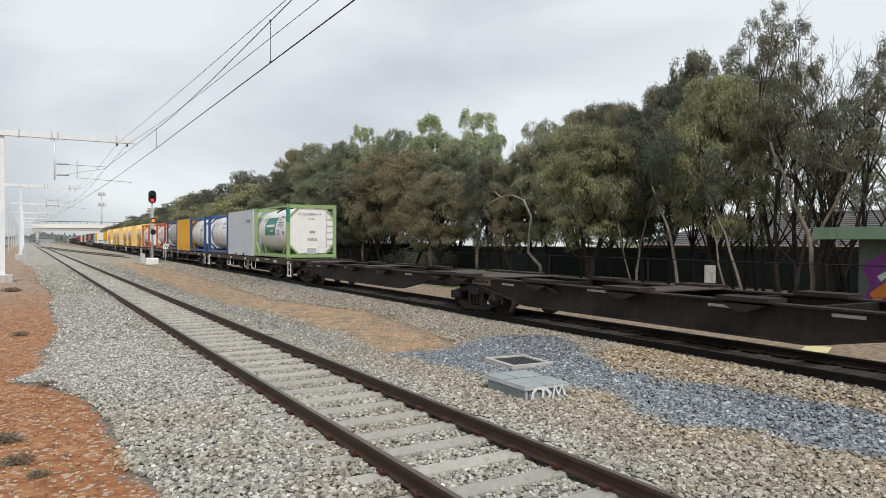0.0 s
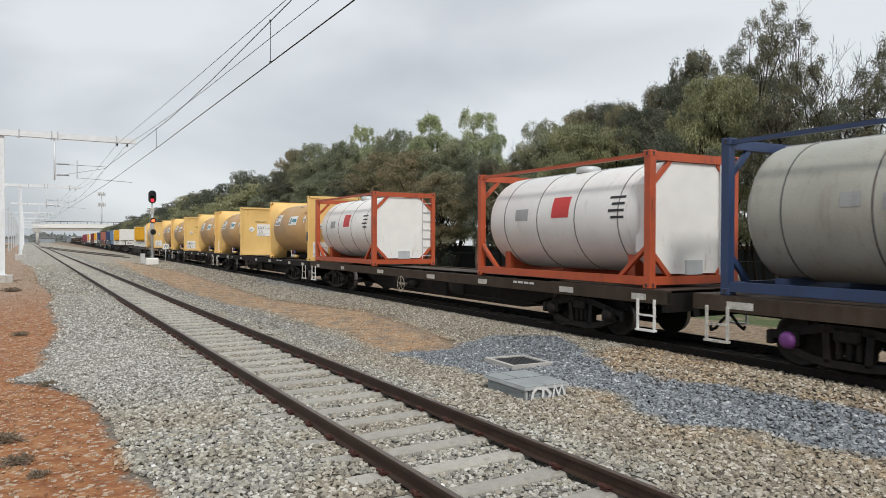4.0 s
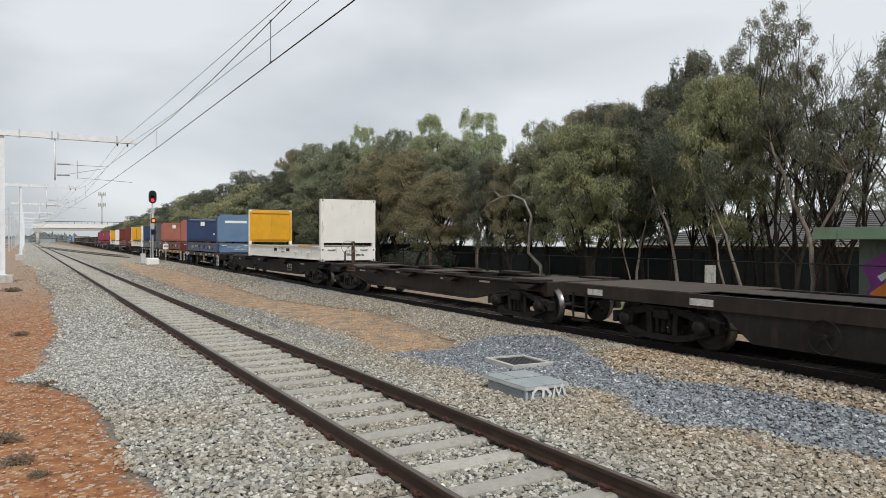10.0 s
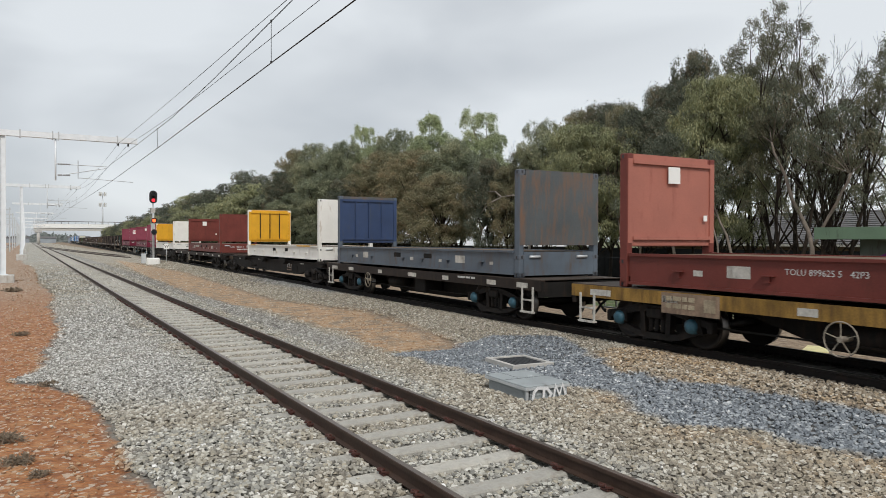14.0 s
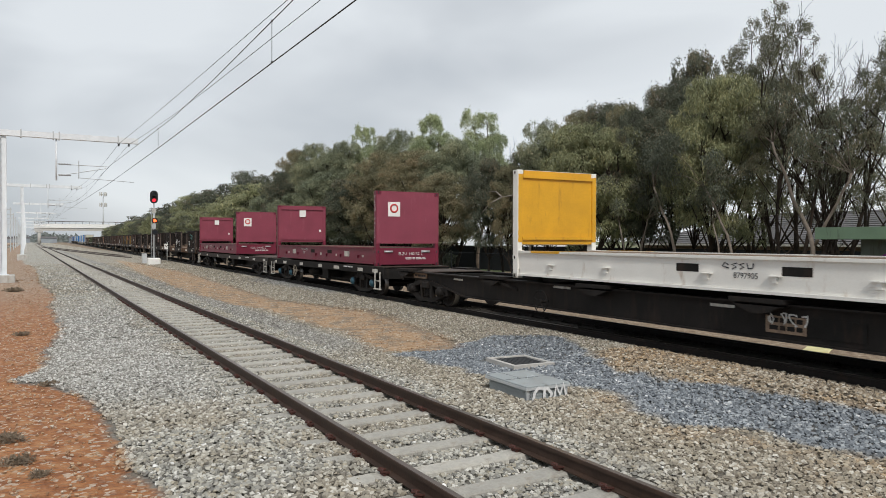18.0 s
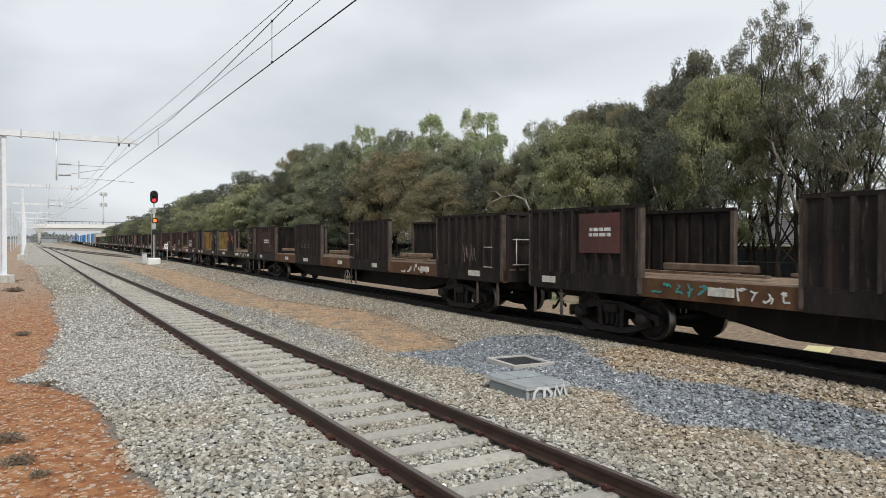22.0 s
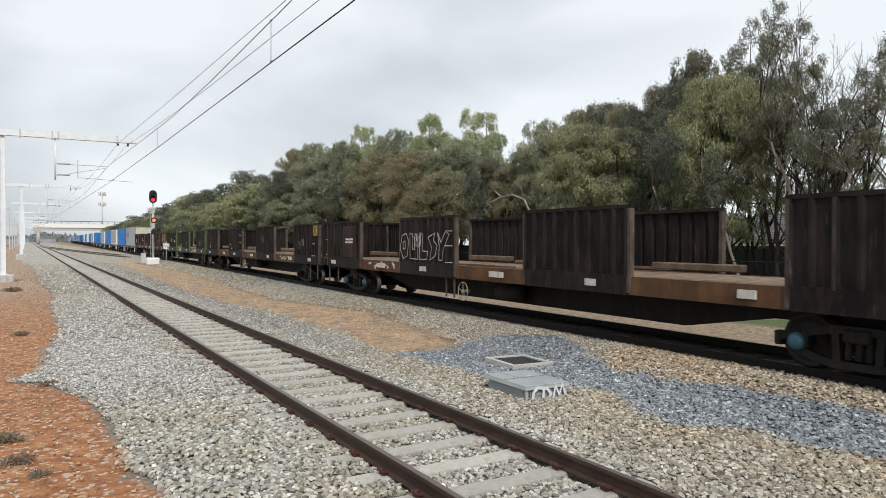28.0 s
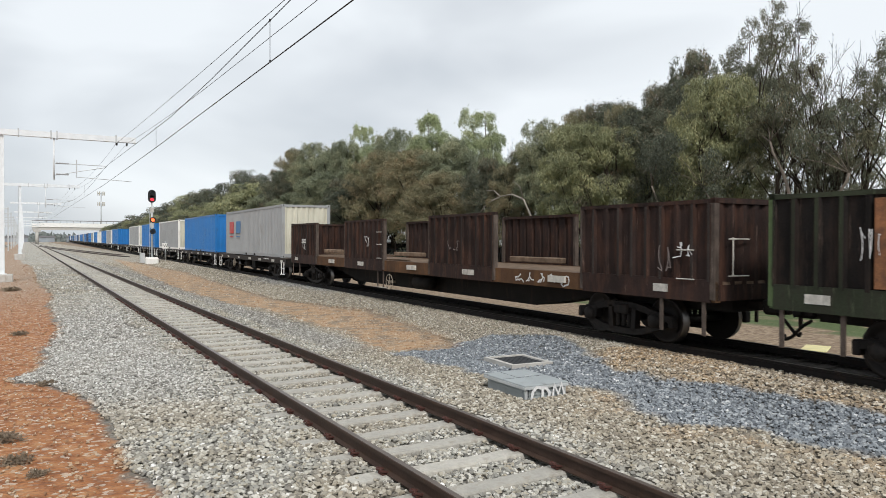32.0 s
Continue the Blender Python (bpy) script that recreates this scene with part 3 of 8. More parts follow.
def thing(name, label, category, group="", kind="", at=None):
    ob = new(name)
    ob.empty_display_size = 0.3
    if at is not None:
        ob.matrix_basis = at
    return tagged(ob, label, category, group, kind)


def lettering(name, text, size, material, parent, at, label="", squash=1.0):
    """Flat letters, 2 mm thick, as a mesh."""
    cu = bpy.data.curves.new(name, "FONT")
    cu.body, cu.size, cu.align_x, cu.align_y, cu.extrude = text, size, "CENTER", "CENTER", 0.001
    cu.resolution_u = 2
    ob = bpy.data.objects.new(name, cu)
    scene.collection.objects.link(ob)
    me = bpy.data.meshes.new_from_object(ob)
    bpy.data.objects.remove(ob)
    me.materials.clear()
    me.materials.append(material)
    return part(name, me, material, parent, label, at @ Matrix.Diagonal((squash, 1, 1, 1)))


SIDE = pose(0, 0, 0, 90, 0, -90)    # letters on a face that looks to -x
FRONT = pose(0, 0, 0, 90, 0, 0)     # letters on a face that looks to -y


def strokes(name, pts, width, material, parent, x, label="", face="x"):
    """Painted strokes on a face that looks to -x (or -y): each run of points (u, z) is one mitred ribbon, 3 mm thick."""
    bm = bm_new()
    lift = 0.0
    for run in pts:
        run = [Vector(p) for i, p in enumerate(run) if i == 0 or (Vector(p) - Vector(run[i - 1])).length > 1e-4]
        if len(run) < 2:
            continue
        rows = []
        for i, p in enumerate(run):
            d0 = (p - run[i - 1]).normalized() if i else (run[1] - p).normalized()
            d1 = (run[i + 1] - p).normalized() if i + 1 < len(run) else d0
            n = Vector((-d0.y - d1.y, d0.x + d1.x))
            n = n.normalized() if n.length > 0.3 else Vector((-d0.y, d0.x))
            k = min(1.5, 1 / max(0.3, abs(n.dot(Vector((-d0.y, d0.x)))))) * width / 2
            c = p + (d1 * -width * 0.3 if i == 0 else d0 * width * 0.3 if i + 1 == len(run) else Vector((0, 0)))
            h = x - lift
            lift += 0.00012
            row = []
            for q, depth in ((c + n * k, 0), (c - n * k, 0), (c - n * k, 0.003), (c + n * k, 0.003)):
                row.append(bm.verts.new((h + depth, q.x, q.y) if face == "x" else (q.x, h + depth, q.y)))
            rows.append(row)
        for r0, r1 in zip(rows, rows[1:]):
            for i in range(4):
                bm.faces.new((r0[i], r0[(i + 1) % 4], r1[(i + 1) % 4], r1[i]))
        bm.faces.new(rows[0])
        bm.faces.new(rows[-1][::-1])
    return part(name, bm, material, parent, label)


def scrawl(seed, n, h, w):
    """Unreadable looping spray strokes inside a box w wide and h high."""
    rg = random.Random(seed)
    runs = []
    for i in range(n):
        u, k = (i + 0.1) * w / n, w / n * 0.85
        knots = [(u + rg.uniform(0, k), rg.choice((rg.uniform(0, 0.3), rg.uniform(0.65, 1))) * h) for j in range(4)]
        run = []
        for j in range(3):
            (u0, z0), (u1, z1) = knots[j], knots[j + 1]
            bow = rg.uniform(-0.35, 0.35) * k
            for q in range(4):
                f = q / 4
                run.append((u0 + (u1 - u0) * f + bow * math.sin(f * math.pi), z0 + (z1 - z0) * f + bow * 0.4 * math.sin(f * math.tau)))
        runs.append(run + [knots[-1]])
    return runs


# ---------------------------------------------------------------- the lines of the place


def freight_x(y):
    """Centre of the freight track, which draws slowly away and bends off far out."""
    return 10.98 + 0.02567 * y + 9e-6 * y * y + (max(0.0, y - 620) ** 2) / 1100


RAIL_Z = 0.22       # top of the freight rails; the near rails' top is 0
NEAR_X = 3.925      # centre of the near track


def ground_z(x, y):
    u = x - freight_x(max(-50, min(y, 1300)))
    pts = ((-1e4, -0.27), (-1.0, -0.26), (0.6, -0.22), (2.3, -0.183), (3.0, -0.183), (3.25, -0.238), (4.6, -0.238), (4.85, -0.183), (5.6, -0.183), (6.8, -0.17), (8.3, -0.15))
    z = float(np.interp(x, [p[0] for p in pts], [p[1] for p in pts]))
    w = float(np.interp(u, [-2.6, -1.45, 1.45, 2.6], [0, 1, 1, 0]))
    base = -0.14 if u > 0 else z
    top = RAIL_Z + float(np.interp(abs(u), [0.76, 0.86, 1.35], [-0.19, -0.155, -0.17]))
    return base + w * (top - base)


def ground_sheet():
    xs = [-2500, -400, -120, -40, -15, -6, -2, -1] + [0.6 + 0.4 * i for i in range(15)] + [7, 7.45, 7.9, 8.2, 8.5, 8.8, 9.1, 9.4, 9.63, 9.85, 10.05, 10.12, 10.24, 10.6, 10.98, 11.36, 11.7, 11.84, 11.91, 12.2, 12.43, 12.7, 13.1, 13.6, 14.2, 14.8, 15.5] + [17, 19, 22, 26, 32, 45, 70, 120, 300, 900, 2500]
    ys = [-2500, -500, -100, -30, -10, -3] + [0.5 * i for i in range(40)] + [21, 23, 26, 30, 35, 40, 48, 58, 70, 85, 100, 125, 150, 180, 220, 270, 330, 400, 500, 620, 680, 740, 800, 860, 920, 980, 1050, 1120, 1200, 1300, 2600]
    bm = bm_new()
    g = [[bm.verts.new((x + (freight_x(min(y, 1300)) - 10.98 if 6.9 < x < 30 and y > 0 else 0), y, 0)) for y in ys] for x in xs]
    for row in g:
        for v in row:
            v.co.z = ground_z(v.co.x, v.co.y) + (noise.noise(v.co * 0.8) * 0.02 if abs(v.co.x) < 30 and 0 < v.co.y < 60 and not 2.0 < v.co.x < 5.9 else 0)
    for a, b in zip(g, g[1:]):
        for i in range(len(ys) - 1):
            f = bm.faces.new((a[i], b[i], b[i + 1], a[i + 1]))
            f.smooth = True
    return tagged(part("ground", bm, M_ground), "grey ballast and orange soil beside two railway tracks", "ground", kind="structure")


ground_sheet()


def rail_run(name, xs_ys, top, parent, material=None):
    """A rail along points (x, y): head, web and foot, with a worn running face."""
    prof = [(-0.065, -0.165), (0.065, -0.165), (0.065, -0.153), (0.012, -0.138), (0.012, -0.045), (0.035, -0.036), (0.035, -0.004), (0.028, 0.0), (-0.028, 0.0), (-0.035, -0.004), (-0.035, -0.036), (-0.012, -0.045), (-0.012, -0.138), (-0.065, -0.153)]
    bm = bm_new()
    rows = [[bm.verts.new((x + u, y, top + z)) for u, z in prof] for x, y in xs_ys]
    for a, b in zip(rows, rows[1:]):
        for i in range(len(prof)):
            f = bm.faces.new((a[i], a[(i + 1) % len(prof)], b[(i + 1) % len(prof)], b[i]))
            if i == 7:
                f.material_index = 1
    for r in (rows[0], rows[-1]):
        bm.faces.new(r)
    ob = part(name, bm, material or M_rail, parent)
    ob.data.materials.append(M_railtop)
    return ob


def sleeper_mesh(material, length):
    bm = bm_new()
    h = length / 2
    secs = ((-h, 0.11, 0.0), (-h * 0.62, 0.12, 0.0), (-h * 0.35, 0.10, -0.012), (h * 0.35, 0.10, -0.012), (h * 0.62, 0.12, 0.0), (h, 0.11, 0.0))
    rows = []
    for x, w, z in secs:
        rows.append([bm.verts.new(p) for p in ((x, -w - 0.03, -0.2), (x, -w - 0.012, z - 0.02), (x, -w, z), (x, w, z), (x, w + 0.012, z - 0.02), (x, w + 0.03, -0.2))])
    for a, b in zip(rows, rows[1:]):
        for i in range(6):
            bm.faces.new((a[i], a[(i + 1) % 6], b[(i + 1) % 6], b[i]))
    bm.faces.new(rows[0])
    bm.faces.new(rows[-1])
    return mesh_of("sleeper", bm, material)


def clip_mesh(material):
    """A bent spring clip on its shoulder, beside the rail foot."""
    bm = bm_new()
    add_box(bm, 0.055, 0.115, -0.05, 0.05, 0.0, 0.028, 0.008)
    pts = [(0.045, -0.06, 0.032), (0.11, -0.065, 0.055), (0.14, -0.02, 0.05), (0.10, 0.01, 0.06), (0.13, 0.05, 0.05), (0.055, 0.062, 0.034)]
    for p, q in zip(pts, pts[1:]):
        add_bar(bm, p, q, 0.012, 5)
    return mesh_of("rail_clip", bm, material)


def near_track():
    tr = tagged(new("railway_track"), "near railway track with brown rails on pale concrete sleepers", "railway track", kind="structure")
    tr.empty_display_size = 1
    for s in (-1, 1):
        rail_run("rail", [(NEAR_X + s * 0.8, y) for y in (-8, 5, 20, 60, 150, 400, 900)], 0.0, tr)
    sl, cl = sleeper_mesh(M_sleeper, 2.5), clip_mesh(M_clip)
    rest = bm_new()
    for i in range(420):
        y = 0.62 + 0.712 * i - 6 * 0.712
        z = -0.168
        if i < 150:
            part("sleeper", sl, None, tr, at=pose(NEAR_X + random.uniform(-.01, .01), y, z, 0, 0, random.uniform(-.6, .6)))
        else:
            add_box(rest, NEAR_X - 1.25, NEAR_X + 1.25, y - 0.12, y + 0.12, z - 0.2, z)
        if i < 48:
            for s in (-1, 1):
                for o in (-1, 1):
                    part("rail_clip", cl, None, tr, at=pose(NEAR_X + s * 0.8, y + random.uniform(-.012, .012), z, 0, 0, 0 if o > 0 else 180))
    tagged(part("far_sleepers", rest, M_sleeper, tr), kind="stuff")


def freight_track():
    tr = tagged(new("railway_track"), "freight railway track with oil-darkened sleepers under the train", "railway track", kind="structure")
    run = [-12, -4] + [8 * i for i in range(1, 40)] + [330 + 20 * i for i in range(48)]
    for s in (-1, 1):
        rail_run("rail", [(freight_x(y) + s * 0.7525, y) for y in run], RAIL_Z, tr, M_oilshaderail)
    sl, cl = sleeper_mesh(M_oilshadesleeper, 2.5), clip_mesh(M_oilshaderail)
    rest = bm_new()
    for i in range(360):
        y = -3 + 0.667 * i
        if i < 75:
            part("sleeper", sl, None, tr, at=pose(freight_x(y), y, RAIL_Z - 0.168))
        else:
            add_box(rest, freight_x(y) - 1.25, freight_x(y) + 1.25, y - 0.12, y + 0.12, RAIL_Z - 0.36, RAIL_Z - 0.166)
        if 8 < i < 45:
            for s in (-1, 1):
                part("rail_clip", cl, None, tr, at=pose(freight_x(y) + s * 0.7525, y, RAIL_Z - 0.168, 0, 0, 180))
    tagged(part("far_sleepers", rest, M_oilshadesleeper, tr), kind="stuff")


def side_track(name, label, pts, gauge=1.67):
    tr = tagged(new(name), label, "railway track", kind="structure")
    for s in (-1, 1):
        rail_run("rail", [(x + s * gauge / 2, y) for x, y in pts], 0.0, tr)
    bm = bm_new()
    for (x0, y0), (x1, y1) in zip(pts, pts[1:]):
        n = max(1, int((y1 - y0) / 0.75))
        for i in range(n):
            k = i / n
            add_box(bm, x0 + (x1 - x0) * k - 1.25, x0 + (x1 - x0) * k + 1.25, y0 + (y1 - y0) * k - 0.12, y0 + (y1 - y0) * k + 0.12, -0.36, -0.166)
    tagged(part("far_sleepers", bm, M_sleeper, tr), kind="stuff")


near_track()
freight_track()
side_track("crossover_track", "crossover track leading between the two lines", [(12.1, 96), (10.6, 112), (8.4, 150), (6.0, 200), (4.4, 245)])
side_track("suburban_track", "suburban track beyond the wire masts", [(-6.5, 60), (-6.4, 150), (-5.2, 260), (-3.5, 380), (-2, 600)])


# ---------------------------------------------------------------- overhead line
def mast(y, n):
    m = thing("catenary_mast", "pale galvanised mast with a beam over the tracks", "mast", "overhead line masts", at=pose(-1.12 if n == 0 else -0.45, y, -0.25 if n == 0 else 0.0))
    part("footing", box(-0.55, 0.55, -0.55, 0.55, -0.6, 0.42, bevel=0.04), M_concrete, m)
    bm = bm_new()
    add_box(bm, -0.16, -0.135, -0.16, 0.16, 0.42, 8.35)
    add_box(bm, 0.135, 0.16, -0.16, 0.16, 0.42, 8.35)
    add_box(bm, -0.135, 0.135, -0.01, 0.01, 0.42, 8.35)
    add_box(bm, -0.25, 0.25, -0.25, 0.25, 0.40, 0.45)
    part("column", bm, M_mast, m)
    x1 = 6.94 if n == 0 else 6.1
    bm = add_box(bm_new(), -1.6 if n else -3.0, x1, -0.15, 0.15, 8.18, 8.50)
    part("beam", bm, M_mast, m)
    for x in (0.85, 2.45, 2.75, x1 - 1.1):
        part("beam_clamp", box(x - 0.035, x + 0.035, -0.18, 0.18, 8.12, 8.58), M_galv, m)
    bm = bm_new()
    add_bar(bm, (2.6, 0, 8.18), (2.6, 0, 5.8), 0.045, 8)
    part("drop_tube", bm, M_mast, m)
    bm = bm_new()
    add_bar(bm, (2.6, 0, 6.75), (5.3, 0, 6.72), 0.025, 6)
    add_bar(bm, (2.6, 0, 6.05), (5.2, 0, 6.62), 0.025, 6)
    add_bar(bm, (3.75, 0, 7.0), (3.75, 0, 5.95), 0.025, 6)
    add_bar(bm, (3.75, 0, 6.0), (6.7, 0, 5.86), 0.022, 6)
    part("cantilever_arm", bm, M_galv, m)
    for z in (6.75, 6.12):
        part("insulator", add_lathe(bm_new(), [(0.1, 0.03)] + [(0.14 + 0.07 * i, 0.03 if i % 2 else 0.055) for i in range(9)] + [(0.75, 0.03)], (2.6, 0, z), "X", 8), M_midgrey, m)
    for i, x in enumerate((x1 - 1.05, x1 - 0.5)):
        part("hanger", add_lathe(bm_new(), [(0, 0.03), (-0.08, 0.055), (-0.16, 0.04), (-0.2, 0.03)], (x, 0, 8.18), "Z", 8), M_wire, m)


for i in range(9):
    mast(46.5 + 48.2 * i, i)


def wire(name, label, pts, r):
    tagged(part(name, add_limb(bm_new(), pts, r, r, 5), M_wire), label, "wire", "overhead wires")


def sag(x0, x1, y0, y1, z0, z1, drop, n=14):
    return [(x0 + (x1 - x0) * k / n, y0 + (y1 - y0) * k / n, z0 + (z1 - z0) * k / n - 4 * drop * (k / n) * (1 - k / n)) for k in range(n + 1)]


def overhead_wires():
    wire("contact_wire", "dark copper contact wire above the near track", [(3.95, -20, 5.5), (3.93, 9, 5.47), (3.92, 26, 5.31), (4.15, 46.5, 5.42), (4.0, 94.7, 5.5), (3.8, 143, 5.5), (4.0, 430, 5.5)], 0.011)
    cat = [(3.95, -1.7, 6.9), (3.95, 6, 6.52), (3.95, 12, 6.26), (3.95, 18, 6.06), (3.95, 23.4, 5.97), (3.95, 26.3, 6.0), (4.0, 33, 6.12), (4.1, 40, 6.30), (4.25, 46.5, 6.52)]
    for i in range(1, 8):
        cat += sag(4.2, 4.2, 46.5 + 48.2 * i - 48.2, 46.5 + 48.2 * i, 6.52, 6.52, 0.6)[1:]
    wire("messenger_wire", "dark messenger wire sagging between the masts", cat, 0.009)
    wire("feeder_wire", "dark feeder wire slung under the mast beams", [(5.2, -2, 7.35), (5.2, 6, 7.12), (5.2, 13.9, 7.07), (5.2, 17.2, 7.10), (5.2, 24, 7.16), (5.2, 30.8, 7.27), (5.23, 38, 7.50), (5.27, 46.5, 7.83)] + sag(5.27, 5.3, 46.5, 94.7, 7.83, 8.1, 0.5)[1:] + sag(5.3, 5.3, 94.7, 430, 8.1, 8.1, 0.1)[1:], 0.008)
    wire("feeder_wire", "dark feeder wire slung under the mast beams", [(4.8, -2, 7.5), (4.8, 8, 7.27), (4.8, 14.8, 7.26), (4.8, 23, 7.39), (4.8, 30, 7.52), (4.78, 38, 7.68), (4.75, 46.5, 7.87)] + sag(4.75, 4.75, 46.5, 94.7, 7.87, 8.1, 0.5)[1:] + sag(4.75, 4.75, 94.7, 430, 8.1, 8.1, 0.1)[1:], 0.008)
    for y, z0, z1 in ((13.0, 5.44, 6.22), (26.2, 5.31, 6.0), (60, 5.45, 6.15), (72, 5.46, 5.94), (84, 5.47, 6.2)):
        bm = bm_new()
        add_bar(bm, (3.93, y, z0), (3.93, y, z1), 0.006, 5)
        add_box(bm, 3.915, 3.945, y - 0.015, y + 0.015, z0 - 0.01, z0 + 0.03)
        add_box(bm, 3.915, 3.945, y - 0.015, y + 0.015, z1 - 0.03, z1 + 0.01)
        tagged(part("wire_dropper", bm, M_wire), "thin dropper clipped between two overhead wires", "dropper", "wire droppers")


overhead_wires()


# ---------------------------------------------------------------- signal, sign, cabinet
def add_hood(bm, c, r, ln):
    """A half-round sunshade over a lamp, open in front and below."""
    n = 10
    rows = []
    for rr in (r, r - 0.015):
        for y in (c[1], c[1] - ln):
            rows.append([bm.verts.new((c[0] + rr * math.cos(radians(-10 + 200 * i / n)), y, c[2] + rr * math.sin(radians(-10 + 200 * i / n)))) for i in range(n + 1)])
    for a, b in ((0, 1), (2, 3), (1, 3), (0, 2)):
        for i in range(n):
            bm.faces.new((rows[a][i], rows[a][i + 1], rows[b][i + 1], rows[b][i]))
    return bm


def signal():
    s = thing("railway_signal", "railway signal post with a black head and lit red lights", "railway signal", at=pose(10.08, 69.8, -0.12))
    part("base", box(-0.55, 0.55, -0.5, 0.5, -0.2, 0.60, bevel=0.1), M_white, s, "whitewashed concrete base")
    part("post", add_bar(bm_new(), (0, 0, 0.5), (0, 0, 5.9), 0.075, 12), M_galv, s)
    part("ladder", add_bar(add_bar(bm_new(), (-0.14, 0.28, 0.6), (-0.14, 0.28, 5.0), 0.02, 5), (0.14, 0.28, 0.6), (0.14, 0.28, 5.0), 0.02, 5), M_galv, s)
    bm = bm_new()
    for x, z, r in ((0, 6.45, 0.34), (0, 5.95, 0.34)):
        add_lathe(bm, [(0, r), (0.08, r)], (x, -0.16, z), "Y", 20, False)
    add_box(bm, -0.34, 0.34, -0.157, -0.083, 5.95, 6.45)
    head = part("signal_head", bm, M_sigblack, s)
    for z, m in ((6.5, M_lens), (5.9, M_red_lamp)):
        part("light", add_lathe(bm_new(), [(0, 0.14), (0.02, 0.14)], (0, -0.19, z), "Y", 16), m, head)
        part("hood", add_hood(bm_new(), (0, -0.19, z), 0.19, 0.26), M_sigblack, head)
    for z, m in ((4.03, M_amber_lamp), (2.98, M_lens)):
        h = part("lamp_disc", add_lathe(bm_new(), [(0, 0.26), (0.12, 0.24)], (0.06, -0.22, z), "Y", 18), M_sigblack, s)
        part("light", add_lathe(bm_new(), [(0, 0.15), (0.02, 0.15)], (0.06, -0.245, z), "Y", 16), m, h)
    part("number_plate", box(-0.16, 0.16, -0.14, -0.11, 4.75, 5.15), M_plate, s)
    part("bracket", box(-0.14, 0.14, -0.2, 0.14, 3.3, 3.75), M_galv, s)
    part("relay_case", box(-0.95, -0.55, 0.3, 0.7, 0.1, 1.0, bevel=0.02), M_galv, s)


signal()


def whistle_sign():
    s = thing("whistle_sign", "white square whistle board with a black W on a thin post", "sign", at=pose(11.45, 71.1, -0.14))
    part("post", add_bar(bm_new(), (0, 0, 0), (0, 0, 2.1), 0.035, 8), M_galv, s)
    part("board", box(-0.26, 0.26, -0.06, -0.04, 1.40, 1.92), M_white, s)
    lettering("letter", "W", 0.40, M_ink, s, pose(0, -0.065, 1.66) @ FRONT)


whistle_sign()


def cabinet():
    c = thing("trackside_cabinet", "low grey steel cabinet with white sprayed letters, sunk in the ballast", "cabinet", at=pose(6.25, 8.24, -0.17, 0, 0, -2))
    part("body", box(0.02, 0.72, 0.02, 1.06, -0.15, 0.165, bevel=0.006), M_boxgrey, c)
    part("lid", box(-0.025, 0.765, -0.025, 1.10, 0.165, 0.212, bevel=0.008), M_boxgrey, c)
    part("lid_rim", box(-0.030, -0.025, -0.025, 1.10, 0.150, 0.190), M_galv, c)
    part("lid_rim", box(-0.025, 0.765, -0.030, -0.025, 0.150, 0.190), M_galv, c)
    part("lid_seam", box(-0.018, 0.758, 0.54, 0.546, 0.211, 0.215), M_pit, c)
    part("lid_seam", box(0.25, 0.254, 0.55, 1.09, 0.211, 0.214), M_pit, c)
    for x0, x1 in ((0.0, 0.035), (0.70, 0.735)):
        part("corner_post", box(x0, x1, 0.0, 0.03, -0.1, 0.165), M_galv, c)
    part("latch", box(0.045, 0.065, 0.004, 0.02, 0.02, 0.15), M_galv, c)
    part("latch_slot", box(0.05, 0.06, 0.000, 0.004, 0.03, 0.14), M_pit, c)
    bm = bm_new()
    for p, q in (((0.33, 0.46, 0.212), (0.33, 0.46, 0.25)), ((0.33, 0.46, 0.25), (0.45, 0.46, 0.25)), ((0.45, 0.46, 0.25), (0.45, 0.46, 0.212))):
        add_bar(bm, p, q, 0.007, 6)
    part("handle", bm, M_galv, c)
    for z in (0.0, 0.05, 0.10):
        part("vent_ridge", box(0.075, 0.68, 0.010, 0.02, z, z + 0.02), M_boxgrey, c)
    part("side_ridge", box(0.008, 0.02, 0.1, 1.0, 0.08, 0.11), M_boxgrey, c)
    # hand-sprayed letters
    strokes("sprayed_letters", [[(0.24, 0.17), (0.18, 0.175), (0.11, 0.11), (0.09, 0.02), (0.12, -0.03), (0.22, -0.01)],
                                [(0.29, 0.14), (0.28, -0.03)], [(0.25, 0.16), (0.35, 0.15), (0.42, 0.07), (0.38, 0.0), (0.27, -0.03)],
                                [(0.46, -0.03), (0.50, 0.185), (0.57, 0.04), (0.63, 0.19), (0.70, -0.02)]], 0.045, M_graf_white, c, -0.0345, "white spray paint letters", face="y")


cabinet()


def pit():
    p = thing("cable_pit", "concrete cable pit flush with the ballast under a black grille", "cable pit", at=pose(7.50, 10.28, -0.17, 0, 0, -4))
    bm = bm_new()
    for a in ((0, 0.88, 0, 0.085), (0, 0.88, 0.925, 1.01), (0, 0.085, 0.085, 0.925), (0.795, 0.88, 0.085, 0.925)):
        add_box(bm, *a, -0.1, 0.085)
    part("frame", bm, M_concrete, p)
    part("grille", box(0.085, 0.795, 0.085, 0.925, 0.0, 0.062), M_pit, p)
    for i in range(9):
        part("grille_bar", box(0.10 + i * 0.08, 0.11 + i * 0.08, 0.10, 0.91, 0.062, 0.068), M_pit, p)


pit()
# ---------------------------------------------------------------- train: shared pieces
# In a vehicle's own space y = 0 is its leading end, +y runs back along the train, z = 0 is the rail top and -x faces the near track.
BODY_Z = 0.16       # height of a wagon's own zero
